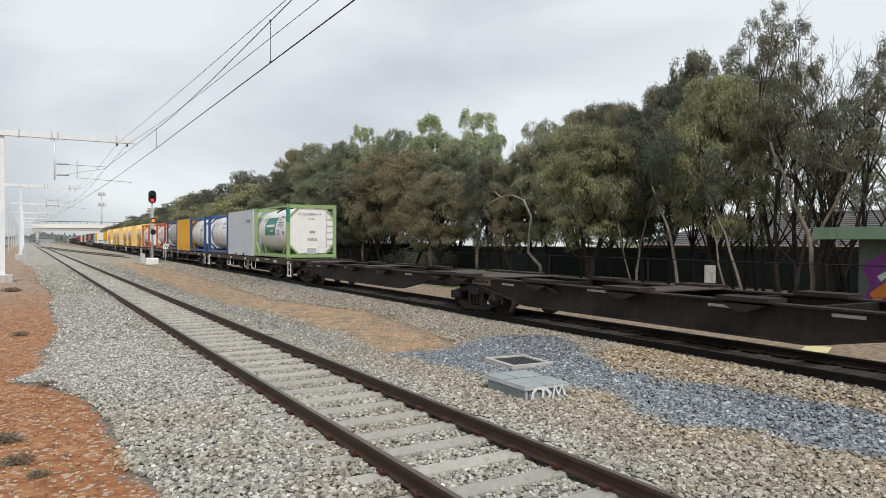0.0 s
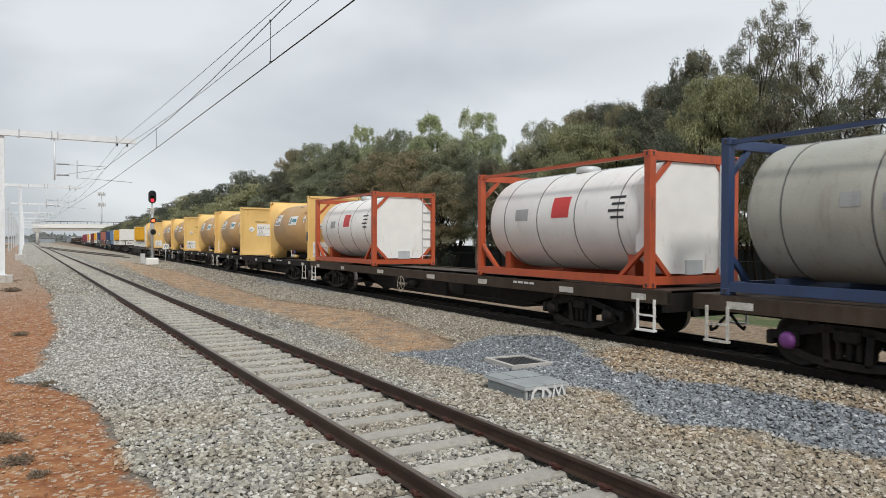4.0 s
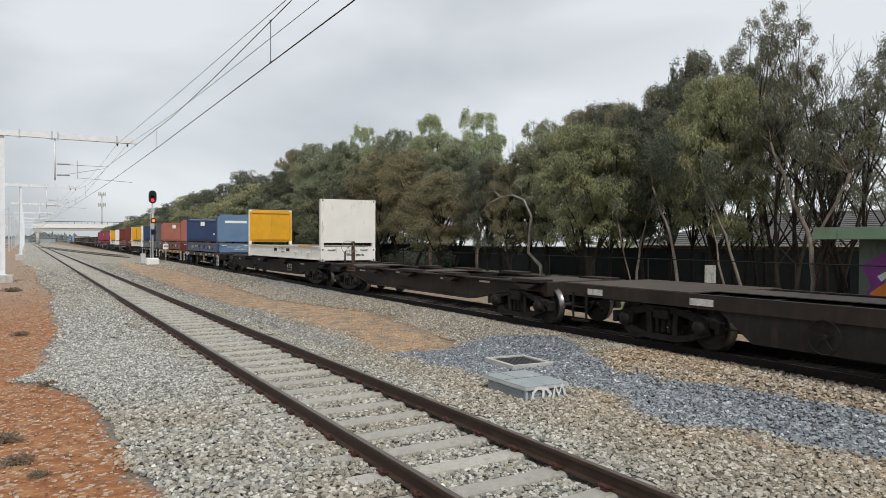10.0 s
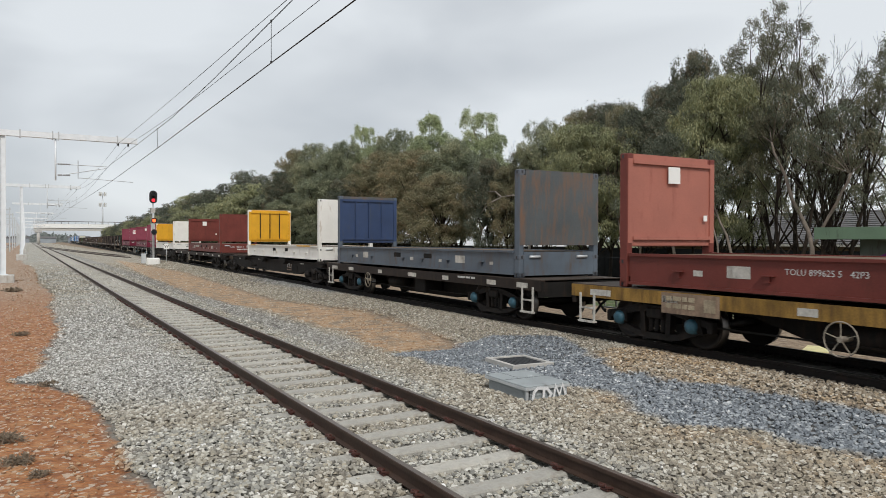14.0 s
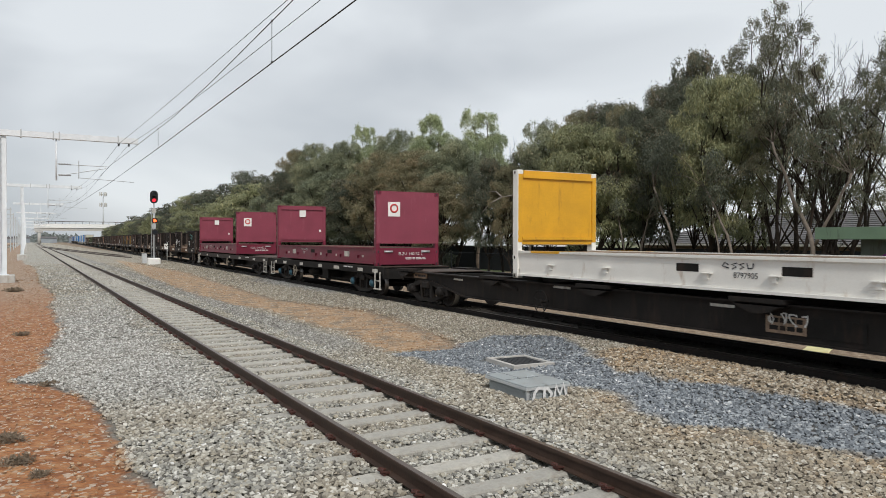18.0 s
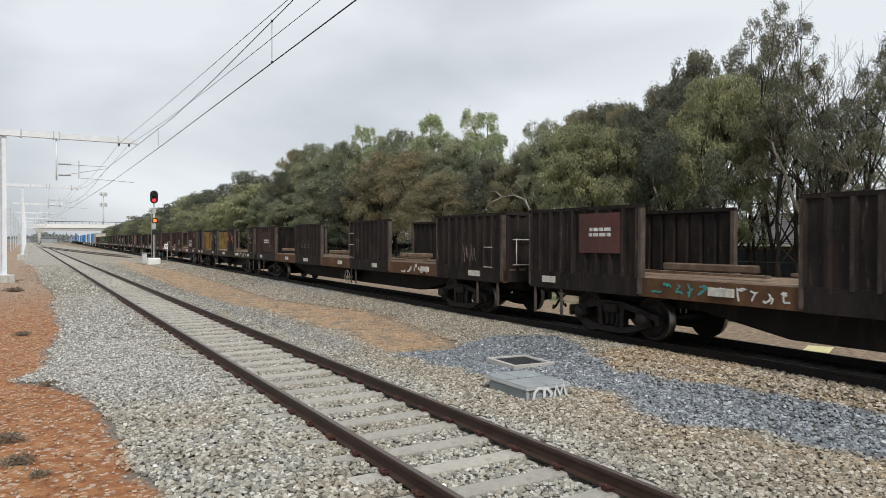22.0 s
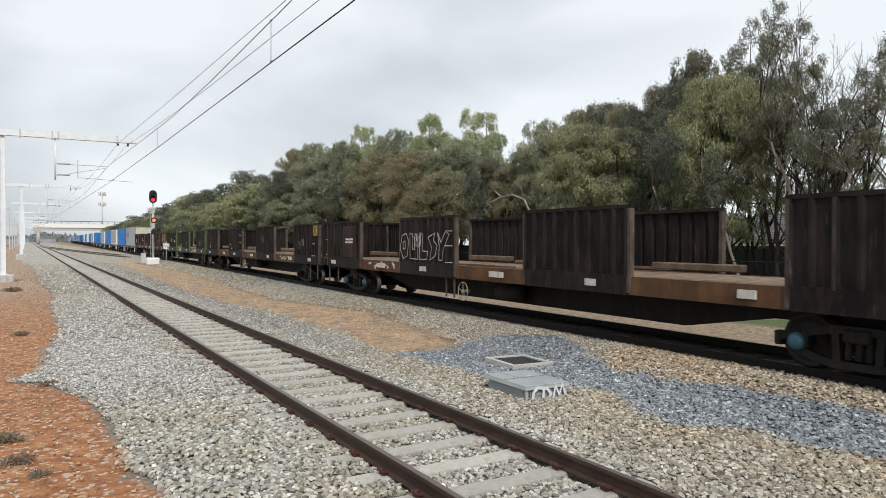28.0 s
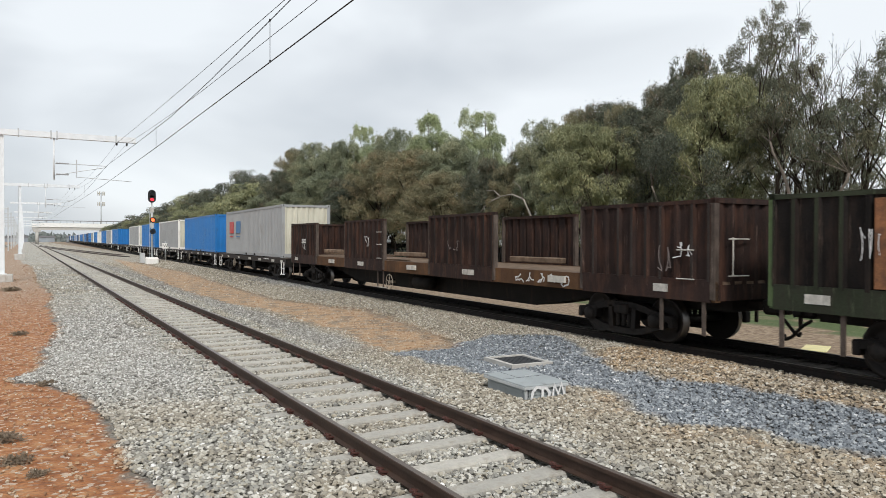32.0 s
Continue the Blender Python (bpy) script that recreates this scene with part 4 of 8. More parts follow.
AXLE_Z = 0.46       # axle height in the bogie
WHEEL_R = 0.43


def corr_sheet(bm, y0, y1, z0, z1, x, depth, period, thick=0.02, axis="x", wave=((0.0, 0), (0.32, 0), (0.5, 1), (0.82, 1))):
    """A corrugated sheet standing in a plane of constant x (or y): both skins and the rims."""
    n = max(1, round((y1 - y0) / period))
    p = (y1 - y0) / n
    pts = []
    for i in range(n):
        for f, d in wave:
            pts.append((y0 + (i + f) * p, d))
    pts.append((y1, 0))
    rows = []
    for off in (0, thick):
        for z in (z0, z1):
            rows.append([bm.verts.new((x + d * depth + off, y, z) if axis == "x" else (y, x + d * depth + off, z)) for y, d in pts])
    a, b, c, d = rows
    for i in range(len(pts) - 1):
        bm.faces.new((a[i], a[i + 1], b[i + 1], b[i]))
        bm.faces.new((c[i], d[i], d[i + 1], c[i + 1]))
        bm.faces.new((b[i], b[i + 1], d[i + 1], d[i]))
        bm.faces.new((a[i], c[i], c[i + 1], a[i + 1]))
    for i in (0, -1):
        bm.faces.new((a[i], b[i], d[i], c[i]))
    return bm


def add_extrusion(bm, xz, y0, y1):
    """A rolled section in x and z, drawn along y."""
    a, b = [bm.verts.new((x, y0, z)) for x, z in xz], [bm.verts.new((x, y1, z)) for x, z in xz]
    n = len(xz)
    for i in range(n):
        bm.faces.new((a[i], a[(i + 1) % n], b[(i + 1) % n], b[i]))
    bm.faces.new(a)
    bm.faces.new(b[::-1])
    return bm


CACHE = {}


def shared(key, make):
    if key not in CACHE:
        CACHE[key] = make()
    return CACHE[key]


def side_frame_mesh():
    """Cast bogie side: an arched bar with two window openings and a spring gap."""
    bm = bm_new()
    top = [(-1.28, 0.52), (-1.22, 0.60), (-0.62, 0.68), (-0.35, 0.74), (0.35, 0.74), (0.62, 0.68), (1.22, 0.60), (1.28, 0.52)]
    bot = [(1.28, 0.40), (1.02, 0.36), (0.55, 0.20), (0.30, 0.16), (-0.30, 0.16), (-0.55, 0.20), (-1.02, 0.36), (-1.28, 0.40)]
    w = 0.07

    def strip(pts, hh):
        for (y0, z0), (y1, z1) in zip(pts, pts[1:]):
            add_beam(bm, (0, y0, z0), (0, y1, z1), w * 2, hh)
    strip([(-1.25, 0.50), (-0.62, 0.64), (-0.32, 0.70), (0.32, 0.70), (0.62, 0.64), (1.25, 0.50)], 0.12)
    strip([(-1.1, 0.40), (-0.55, 0.22), (-0.28, 0.19), (0.28, 0.19), (0.55, 0.22), (1.1, 0.40)], 0.11)
    strip([(-0.33, 0.68), (-0.30, 0.20)], 0.11)
    strip([(0.33, 0.68), (0.30, 0.20)], 0.11)
    for s in (-1, 1):
        add_box(bm, -0.11, 0.11, s * 0.9 - 0.17, s * 0.9 + 0.17, 0.36, 0.62, 0.03)
        add_box(bm, -0.08, 0.08, s * 1.25 - 0.06, s * 1.25 + 0.06, 0.36, 0.58, 0.02)
    return mesh_of("side_frame", bm, M_bogie)


def wheelset_mesh():
    bm = bm_new()
    add_bar(bm, (-1.02, 0, 0), (1.02, 0, 0), 0.075, 10)
    for s in (-1, 1):
        x = s * 0.7525
        add_lathe(bm, [(-s * 0.085, WHEEL_R + 0.027), (-s * 0.06, WHEEL_R + 0.027), (-s * 0.045, WHEEL_R + 0.003), (s * 0.055, WHEEL_R - 0.003), (s * 0.055, WHEEL_R - 0.06), (s * 0.01, WHEEL_R - 0.10), (0.0, 0.16), (s * 0.06, 0.13), (s * 0.06, 0.06)], (x, 0, 0), "X", 20)
        for k in range(3):
            a = k * math.tau / 3
            add_box(bm, x + s * 0.012 - 0.012, x + s * 0.012 + 0.012, 0.27 * math.cos(a) - 0.03, 0.27 * math.cos(a) + 0.03, 0.27 * math.sin(a) - 0.03, 0.27 * math.sin(a) + 0.03)
    me = mesh_of("wheelset", bm, M_wheel)
    me.materials.append(M_tread)
    for p in me.polygons:
        r = math.hypot(p.center.y, p.center.z)
        if r > WHEEL_R - 0.035 and abs(p.normal.x) < 0.97:
            p.material_index = 1
    return me


def spring_mesh():
    bm = bm_new()
    for y in (-0.15, 0.0, 0.15):
        add_lathe(bm, [(0.0 + 0.028 * i, 0.062 if i % 2 else 0.045) for i in range(12)], (0, y, 0.26), "Z", 8)
    return mesh_of("spring_nest", bm, M_bogie)


def bogie(parent, y, cap, far=False):
    bm = bm_new()
    add_box(bm, -1.12, 1.12, -0.20, 0.20, 0.52, 0.72, 0.03)
    add_lathe(bm, [(0, 0.2), (0.14, 0.2)], (0, 0, 0.70), "Z", 14)
    add_box(bm, -0.85, 0.85, -0.52, -0.44, 0.30, 0.44)
    add_box(bm, -0.85, 0.85, 0.44, 0.52, 0.30, 0.44)
    for s in (-1, 1):
        add_box(bm, s * 0.7525 - 0.06, s * 0.7525 + 0.06, -0.47, -0.41, 0.30, 0.52)
        add_box(bm, s * 0.7525 - 0.06, s * 0.7525 + 0.06, 0.41, 0.47, 0.30, 0.52)
    b = part("bogie", shared("bolster", lambda: mesh_of("bogie", bm, M_bogie)), None, parent, at=pose(0, y, RAIL_Z - BODY_Z + WHEEL_R - AXLE_Z))
    for s in (-1, 1):
        part("side_frame", shared("side_frame", side_frame_mesh), None, b, at=pose(s * 1.0, 0, 0))
        if not far:
            tagged(part("spring_nest", shared("springs", spring_mesh), None, b, at=pose(s * 1.0, 0, 0)), kind="stuff")
    for k in (-1, 1):
        part("wheelset", shared("wheelset", wheelset_mesh), None, b, at=pose(0, k * 0.9, AXLE_Z))
        for s in (-1, 1) if not far else ():
            part("axle_cap", shared(("cap", cap.name), lambda: mesh_of("axle_cap", add_lathe(bm_new(), [(-0.10, 0.13), (-0.05, 0.15), (0.05, 0.13), (0.09, 0.09), (0.10, 0.03)], (0, 0, 0), "X", 14), cap)), None, b, at=pose(s * 1.10, k * 0.9, AXLE_Z, 0, 0, 0 if s > 0 else 180))
    return b


def coupler_mesh():
    bm = bm_new()
    add_box(bm, -0.09, 0.09, -0.02, 0.75, -0.08, 0.08, 0.02)
    add_box(bm, -0.17, 0.13, -0.36, -0.02, -0.14, 0.14, 0.05)
    add_box(bm, 0.02, 0.18, -0.42, -0.22, -0.13, 0.13, 0.04)
    return mesh_of("coupler", bm, M_bogie)


def hose_mesh():
    bm = bm_new()
    pts = [(0.32, 0.05, 0.72), (0.33, -0.12, 0.60), (0.34, -0.28, 0.42), (0.30, -0.42, 0.36), (0.22, -0.50, 0.42)]
    for p, q in zip(pts, pts[1:]):
        add_bar(bm, p, q, 0.028, 6)
    return mesh_of("brake_hose", bm, M_black)


def step_mesh(material):
    bm = bm_new()
    for y in (0, 0.42):
        add_box(bm, -0.012, 0.012, y, y + 0.05, 0.34, 0.92)
    add_box(bm, -0.05, 0.05, 0, 0.47, 0.32, 0.355)
    add_box(bm, -0.012, 0.012, 0.05, 0.42, 0.60, 0.635)
    return mesh_of("step", bm, material)


def handwheel_mesh(material):
    bm = bm_new()
    add_ring(bm, (0, 0, 0), 0.25, 0.011, "X", 22, 6)
    for k in range(5):
        a = k * math.tau / 5 + 0.3
        add_beam(bm, (0, 0.03 * math.cos(a), 0.03 * math.sin(a)), (0, 0.245 * math.cos(a), 0.245 * math.sin(a)), 0.018, 0.010)
    add_bar(bm, (-0.03, 0, 0), (0.22, 0, 0), 0.045, 8)
    return mesh_of("handbrake_wheel", bm, material)


def running_gear(w, L, inset, cap, steps=None, wheel_y=None, wheel_mat=M_handwheel, far=False, shares=False):
    for y in (L - inset,) if shares else (inset, L - inset):
        bogie(w, y, cap, far)
    for y, r in ((0, 0), (L, 180)):
        part("coupler", shared("coupler", coupler_mesh), None, w, at=pose(0, y, 0.86, 0, 0, r))
        part("brake_hose", shared("hose", hose_mesh), None, w, at=pose(0, y, 0, 0, 0, r))
    if steps:
        for y in (0.25, L - 0.75):
            for x in (-1.27, 1.27):
                part("step", shared(("step", steps.name), lambda: step_mesh(steps)), None, w, at=pose(x, y, 0))
    if wheel_y is not None:
        part("handbrake_wheel", shared(("hand", wheel_mat.name), lambda: handwheel_mesh(wheel_mat)), None, w, at=pose(-1.28, wheel_y, 0.62))


def plates(w, rows, x):
    """Small dirty plates along the sill: (y, width, z, height)."""
    for y, wd, z, h in rows:
        part("sill_plate", box(x - 0.008, x, y, y + wd, z, z + h), M_plate, w)


def bars(name, parent, y, z, w, h, n, material, x, face="x"):
    """Unreadable writing: plain bars of its size."""
    bm = bm_new()
    rg = random.Random(n * 7 + int(abs(y) * 10))
    for i in range(n):
        zz = z - i * h * 1.5
        a = 0.0
        while a < w * 0.92:
            l = rg.uniform(0.12, 0.3) * w
            if face == "x":
                add_box(bm, x - 0.004, x, y + a, y + min(w, a + l), zz, zz + h)
            else:
                add_box(bm, y + a, y + min(w, a + l), x - 0.004, x, zz, zz + h)
            a += l + 0.05 * w
    return tagged(part(name, bm, material, parent), kind="stuff")


def flat_wagon(L, label, sill=M_sill, cap=M_bogie, steps=M_plate, seed=0, inset=2.35, wheel=None, far=False, hand=M_handwheel, belly=0.31):
    """Container flat: straight channel sills, deep dark centre girder, cross bearers, plated ends."""
    w = thing("flat_wagon", label, "railway wagon", "train wagons")
    rg = random.Random(seed)
    bm = bm_new()
    add_prism(bm, [(0.3, 1.04), (L - 0.3, 1.04), (L - 0.3, 0.72), (L - inset - 1.6, 0.70), (L - inset - 3.0, belly), (inset + 3.0, belly), (inset + 1.6, 0.70), (0.3, 0.72)], -0.42, 0.42)
    part("centre_girder", bm, M_black, w)
    for s in (-1, 1):
        bm = add_extrusion(bm_new(), [(s * x, z) for x, z in ((1.255, 0.84), (1.255, 1.085), (1.13, 1.085), (1.13, 1.06), (1.225, 1.06), (1.225, 0.865), (1.13, 0.865), (1.13, 0.84))], 0.0, L)
        part("side_sill", bm, sill, w)
    bm = bm_new()
    n = int(L / 1.1)
    for i in range(n + 1):
        y = 0.1 + (L - 0.3) * i / n
        add_box(bm, -1.2, 1.2, y, y + 0.10, 0.90, 1.05)
    tagged(part("underframe_grid", bm, M_black, w), kind="stuff")
    for y0, y1 in ((0.0, 3.4), (L - 3.4, L)):
        part("end_plate", box(-1.24, 1.24, y0, y1, 1.086, 1.104), M_deck, w)
    part("walkway", box(-0.5, 0.5, 3.4, L - 3.4, 1.086, 1.10), M_deck, w)
    for y0 in (0.0, L - 0.12):
        part("headstock", box(-1.24, 1.24, y0, y0 + 0.12, 0.70, 1.05), M_black, w)
    part("air_reservoir", add_lathe(bm_new(), [(0, 0.05), (0.05, 0.2), (1.0, 0.2), (1.05, 0.05)], (-0.75, L * 0.56, 0.62), "Y", 14), M_black, w)
    part("brake_rod", add_bar(bm_new(), (-0.95, inset + 1.2, 0.50), (-0.95, L - inset - 1.2, 0.50), 0.018, 6), M_black, w)
    part("equipment_box", box(-1.1, -0.5, L * 0.42, L * 0.42 + 0.7, 0.45, 0.84, bevel=0.02), M_black, w)
    running_gear(w, L, inset, cap, steps, wheel if wheel is not None else L * 0.70, hand, far)
    if far:
        return w
    plates(w, [(y, rg.uniform(0.3, 0.6), 0.89, 0.12) for y in (0.5, L * 0.13, L * 0.3, L * 0.44, L * 0.62, L * 0.8, L - 1.2)], -1.256)
    bars("sill_marks", w, L * 0.2, 0.99, 0.9, 0.05, 1, M_chalk, -1.257)
    return w


def skel_wagon(L, label, sill=M_brown, cap=M_bogie, seed=0, inset=1.15, wheel=None, arms=True, shares=False, hand=M_handwheel):
    """Skeletal container wagon: deep fish-belly sides, open between, flat pads at the ends and middle."""
    w = thing("skeletal_wagon", label, "railway wagon", "train wagons")
    for s in (-1, 1):
        bm = bm_new()
        e = inset + 0.9
        add_prism(bm, [(0.1, 1.02), (L - 0.1, 1.02), (L - 0.1, 0.80), (L - e, 0.80), (L - e - 1.9, 0.47), (e + 1.9, 0.47), (e, 0.80), (0.1, 0.80)], s * 0.98 - 0.02, s * 0.98 + 0.02)
        add_box(bm, s * 1.0 - 0.12, s * 1.0 + 0.12, 0.1, L - 0.1, 1.0, 1.03)
        add_prism(bm, [(e, 0.80), (e + 1.9, 0.47), (L - e - 1.9, 0.47), (L - e, 0.80), (L - e, 0.77), (L - e - 1.9, 0.44), (e + 1.9, 0.44), (e, 0.77)], s * 0.98 - 0.11, s * 0.98 + 0.11)
        part("side_girder", bm, sill, w)
        for y in [0.35, L * 0.30, L * 0.5, L * 0.70, L - 0.75]:
            bm = bm_new()
            add_prism(bm, [(y - 0.25, 0.99), (y + 0.65, 0.99), (y + 0.3, 0.86), (y + 0.1, 0.86)], s * 1.02, s * 1.24)
            add_box(bm, min(s * 0.8, s * 1.26), max(s * 0.8, s * 1.26), y - 0.3, y + 0.7, 1.03, 1.10)
            part("container_pad", bm, sill, w)
    for y0, y1 in ((0.0, 1.9), (L - 1.9, L), (L * 0.5 - 0.5, L * 0.5 + 0.5)):
        part("deck_plate", box(-0.98, 0.98, y0, y1, 1.03, 1.055), M_deck, w)
    bm = bm_new()
    for k in range(1, 8):
        add_box(bm, -0.96, 0.96, L * k / 8 - 0.07, L * k / 8 + 0.07, 0.80, 1.0)
    tagged(part("underframe_grid", bm, M_black, w), kind="stuff")
    for y0 in (0.0, L - 0.12):
        part("headstock", box(-1.0, 1.0, y0, y0 + 0.12, 0.72, 1.03), sill, w)
    part("air_reservoir", add_lathe(bm_new(), [(0, 0.05), (0.05, 0.18), (0.9, 0.18), (0.95, 0.05)], (0.3, L * 0.4, 0.6), "Y", 12), M_black, w)
    if arms:
        for s in (-1, 1):
            bm = bm_new()
            add_beam(bm, (s * 1.0, L * 0.665, 0.80), (s * 1.2, L * 0.70, 0.98), 0.03, 0.06)
            part("brace", bm, sill, w)
    running_gear(w, L, inset + 0.6, cap, None, wheel, hand, shares=shares)
    if L < 13.5:
        part("brake_stand", box(-0.56, -0.44, L - 0.30, L - 0.22, 1.03, 1.95), M_sill, w)
        part("brake_stand", box(-0.86, -0.82, L - 0.30, L - 0.22, 1.03, 1.55), M_sill, w)
        part("handbrake_wheel", shared(("hand", M_handwheel.name), lambda: handwheel_mesh(M_handwheel)), None, w, at=pose(-0.72, L - 0.26, 1.72, 0, 0, 70))
    plates(w, [(L * 0.34, 0.5, 0.88, 0.05), (L * 0.18, 0.5, 0.90, 0.05), (L * 0.56, 0.6, 0.93, 0.05), (L * 0.8, 0.5, 0.88, 0.05)], -1.003)
    n = part("number_panel", box(-1.012, -1.002, L - 1.75, L - 0.85, 0.83, 0.99), M_numplate, w)
    bars("number_bar", n, L - 1.65, 0.88, 0.7, 0.06, 1, M_ink, -1.013)
    return w


RIBS = ((0.0, 0), (0.16, 0), (0.25, 1), (0.91, 1))
RIBS_IN = ((0.0, 1), (0.16, 1), (0.25, 0), (0.91, 0))


def gondola(L, label, body=M_gon, sill=M_gon, cap=M_bogie, seed=0, edges=None, spray=M_graf_white, patch=None, smooth=False, plates_on=(), sill_tag=None, ladder="near", inner_end=None):
    """Open wagon with its doors out: fixed ribbed wall sections, gaps between, timber-littered floor."""
    w = thing("open_wagon", label, "railway wagon", "train wagons")
    rg = random.Random(seed)
    Z0, Z1 = 1.02, 2.62
    edges = edges or [0, 3.4, 6.65, 10.15, 13.3, 16.85, 20.05, L]
    part("floor", box(-1.24, 1.24, 0.03, L - 0.03, 1.24, 1.30), M_timber, w, "worn timber floor")
    for s in (-1, 1):
        bm = add_extrusion(bm_new(), [(s * x, z) for x, z in ((1.30, 0.96), (1.30, 1.31), (1.24, 1.31), (1.24, 0.99), (1.18, 0.99), (1.18, 0.96))], 0.0, L)
        part("side_sill", bm, M_greenpost if sill is M_gongreen else sill if sill is M_gonolive else M_rustsill, w)
    bm = bm_new()
    inset = 2.45
    add_prism(bm, [(0.3, 1.22), (L - 0.3, 1.22), (L - 0.3, 0.74), (L - inset - 1.7, 0.72), (L - inset - 3.6, 0.40), (inset + 3.6, 0.40), (inset + 1.7, 0.72), (0.3, 0.74)], -0.5, 0.5)
    part("centre_girder", bm, M_black, w)
    for a, b in zip(edges[0::2], edges[1::2]):
        for s in (-1, 1):
            bm = bm_new()
            if smooth:
                add_box(bm, s * 1.27 - 0.025, s * 1.27 + 0.025, a + 0.05, b - 0.05, 1.0, Z1)
                add_box(bm, s * 1.30 - 0.04, s * 1.30 + 0.04, (a + b) / 2 - 0.05, (a + b) / 2 + 0.05, 1.0, Z1)
            else:
                corr_sheet(bm, a + 0.08, b - 0.08, 1.30, Z1, s * 1.30 - 0.05 if s < 0 else 1.30, 0.055, 0.36, 0.02, wave=RIBS if s < 0 else RIBS_IN)
            part("top_rail", box(s * 1.28 - 0.05, s * 1.28 + 0.05, a, b, Z1, Z1 + 0.07), body, w)
            for y in (a, b - 0.09):
                part("wall_post", box(s * 1.28 - 0.055, s * 1.28 + 0.055, y, y + 0.09, 1.0, Z1), M_wornpost if body is not M_gongreen else M_greenpost, w)
            part("wall_skirt", box(s * 1.322 - 0.02, s * 1.322 + 0.02, a + 0.09, b - 0.09, 0.955, 1.335), body, w)
            m = body if body is not M_gongreen else M_gon if s < 0 else M_gonred
            if patch and s < 0 and abs(a - patch[0]) < 0.2:
                m = patch[1]
            wall = part("side_wall", bm, m, w)
            if not smooth:
                wall.data.materials.append(M_wornrib if body is not M_gongreen else M_gongreen)
                for p in wall.data.polygons:
                    if s < 0 and p.center.x < -1.344 and p.normal.x < -0.9 and rg.random() < 0.6:
                        p.material_index = 1
    for y, d in ((0.0, 1), (L - 0.10, -1)):
        bm = bm_new()
        corr_sheet(bm, -1.2, 1.2, 1.25, Z1, y + 0.02, 0.05, 0.30, 0.02, axis="y")
        add_box(bm, -1.33, 1.33, y, y + 0.1, Z1, Z1 + 0.09)
        add_box(bm, -1.27, 1.27, y, y + 0.1, 0.98, 1.25)
        end = part("end_wall", bm, body, w)
        if inner_end and d < 0:
            lining = corr_sheet(bm_new(), -1.2, 1.2, 1.31, Z1 - 0.02, y - 0.07, 0.05, 0.30, 0.015, axis="y")
            part("lining", lining, inner_end, end, "ochre-painted inner face")
        f = y - 0.06 if d > 0 else y + 0.16
        for k in range(2):
            part("grab_iron", add_bar(bm_new(), (-1.05, f, 1.40 + 0.62 * k), (-0.55, f, 1.40 + 0.62 * k), 0.013, 6), M_plate, w)
        part("grab_iron", add_bar(bm_new(), (-0.95, f, 1.40), (-0.95, f, 2.05), 0.013, 6), M_plate, w)
    mid = edges[4] + 0.12 if ladder == "near" else edges[3] - 0.50
    for s in (-1, 1):
        for y0, zs in ((0.40, (1.33, 1.83)), (mid, (1.38, 1.84, 2.25))):
            for z in zs:
                part("rung", add_bar(bm_new(), (s * 1.37, y0, z), (s * 1.37, y0 + 0.38, z), 0.012, 6), M_plate, w)
    if not smooth:
        for a, b in zip(edges[1:-1:2], edges[2::2]):
            part("dunnage_beam", box(-0.08, 0.08, 0, (b - a) * 0.6, 0, 0.13, bevel=0.02), M_timber, w, at=pose(-0.98, a + (b - a) * 0.3, 1.47, 0, 0, 1.5))
    for i in range(7):
        y = rg.uniform(1.0, L - 4.0)
        part("dunnage_plank", box(0, 0.13, 0, rg.uniform(1.6, 3.2), 0, 0.05), M_timber, w, at=pose(rg.uniform(-1.1, 0.9), y, 1.302 + 0.052 * (i % 3), 0, 0, rg.uniform(-6, 6)))
    part("air_reservoir", add_lathe(bm_new(), [(0, 0.05), (0.05, 0.2), (1.0, 0.2), (1.05, 0.05)], (-0.85, L * 0.46, 0.68), "Y", 14), M_black, w)
    running_gear(w, L, inset, cap, None, None if smooth else edges[4] - 0.33 if ladder == "near" else edges[3] + 0.35)
    for x in (-1.3, 1.3):
        for y in (0.2, 1.15, L - 1.2, L - 0.25):
            part("step_hanger", box(x - 0.015, x + 0.015, y, y + 0.07, 0.38, 0.98), M_wornpost, w)
    y = edges[4] + 0.08 if ladder == "near" else edges[3] - 0.58
    part("step", box(-1.33, -1.20, y, y + 0.48, 0.40, 0.42), M_plate, w)
    for u in (0, 0.45):
        part("step_hanger", box(-1.31, -1.28, y + u, y + u + 0.05, 0.42, 0.96), M_wornpost, w)
    for y in (1.0, 3.9, 7.6, 11.0, 15.0, 18.0, L - 1.0):
        if y < L - 0.5:
            part("sill_plate", box(-1.352, -1.30, y, y + rg.uniform(0.3, 0.6), 1.08, 1.22), M_plate, w)
    for a, b in zip(edges[0::2], edges[1::2]):
        if spray and rg.random() < 0.75:
            for k in range(rg.choice((1, 1, 2))):
                ww, hh = rg.uniform(0.3, 0.75), rg.uniform(0.3, 0.6)
                y0, z0 = rg.uniform(a + 0.3, b - 0.4 - ww), rg.uniform(1.4, 1.75)
                sc = scrawl(rg.randint(0, 999), rg.choice((2, 3, 4)), hh, ww)
                strokes("spray_tag", [[(u + y0, z + z0) for u, z in run] for run in sc], rg.uniform(0.012, 0.022), spray if rg.random() < 0.5 else M_fade, w, -1.375 if smooth else -1.356, "sprayed scrawl")
    for k, (tag_y, tag_w, tag_mat) in enumerate(sill_tag or ((edges[1] + 0.4, 2.0, M_chalk),)):
        sc = scrawl(seed * 10 + k, 5, 0.22, tag_w)
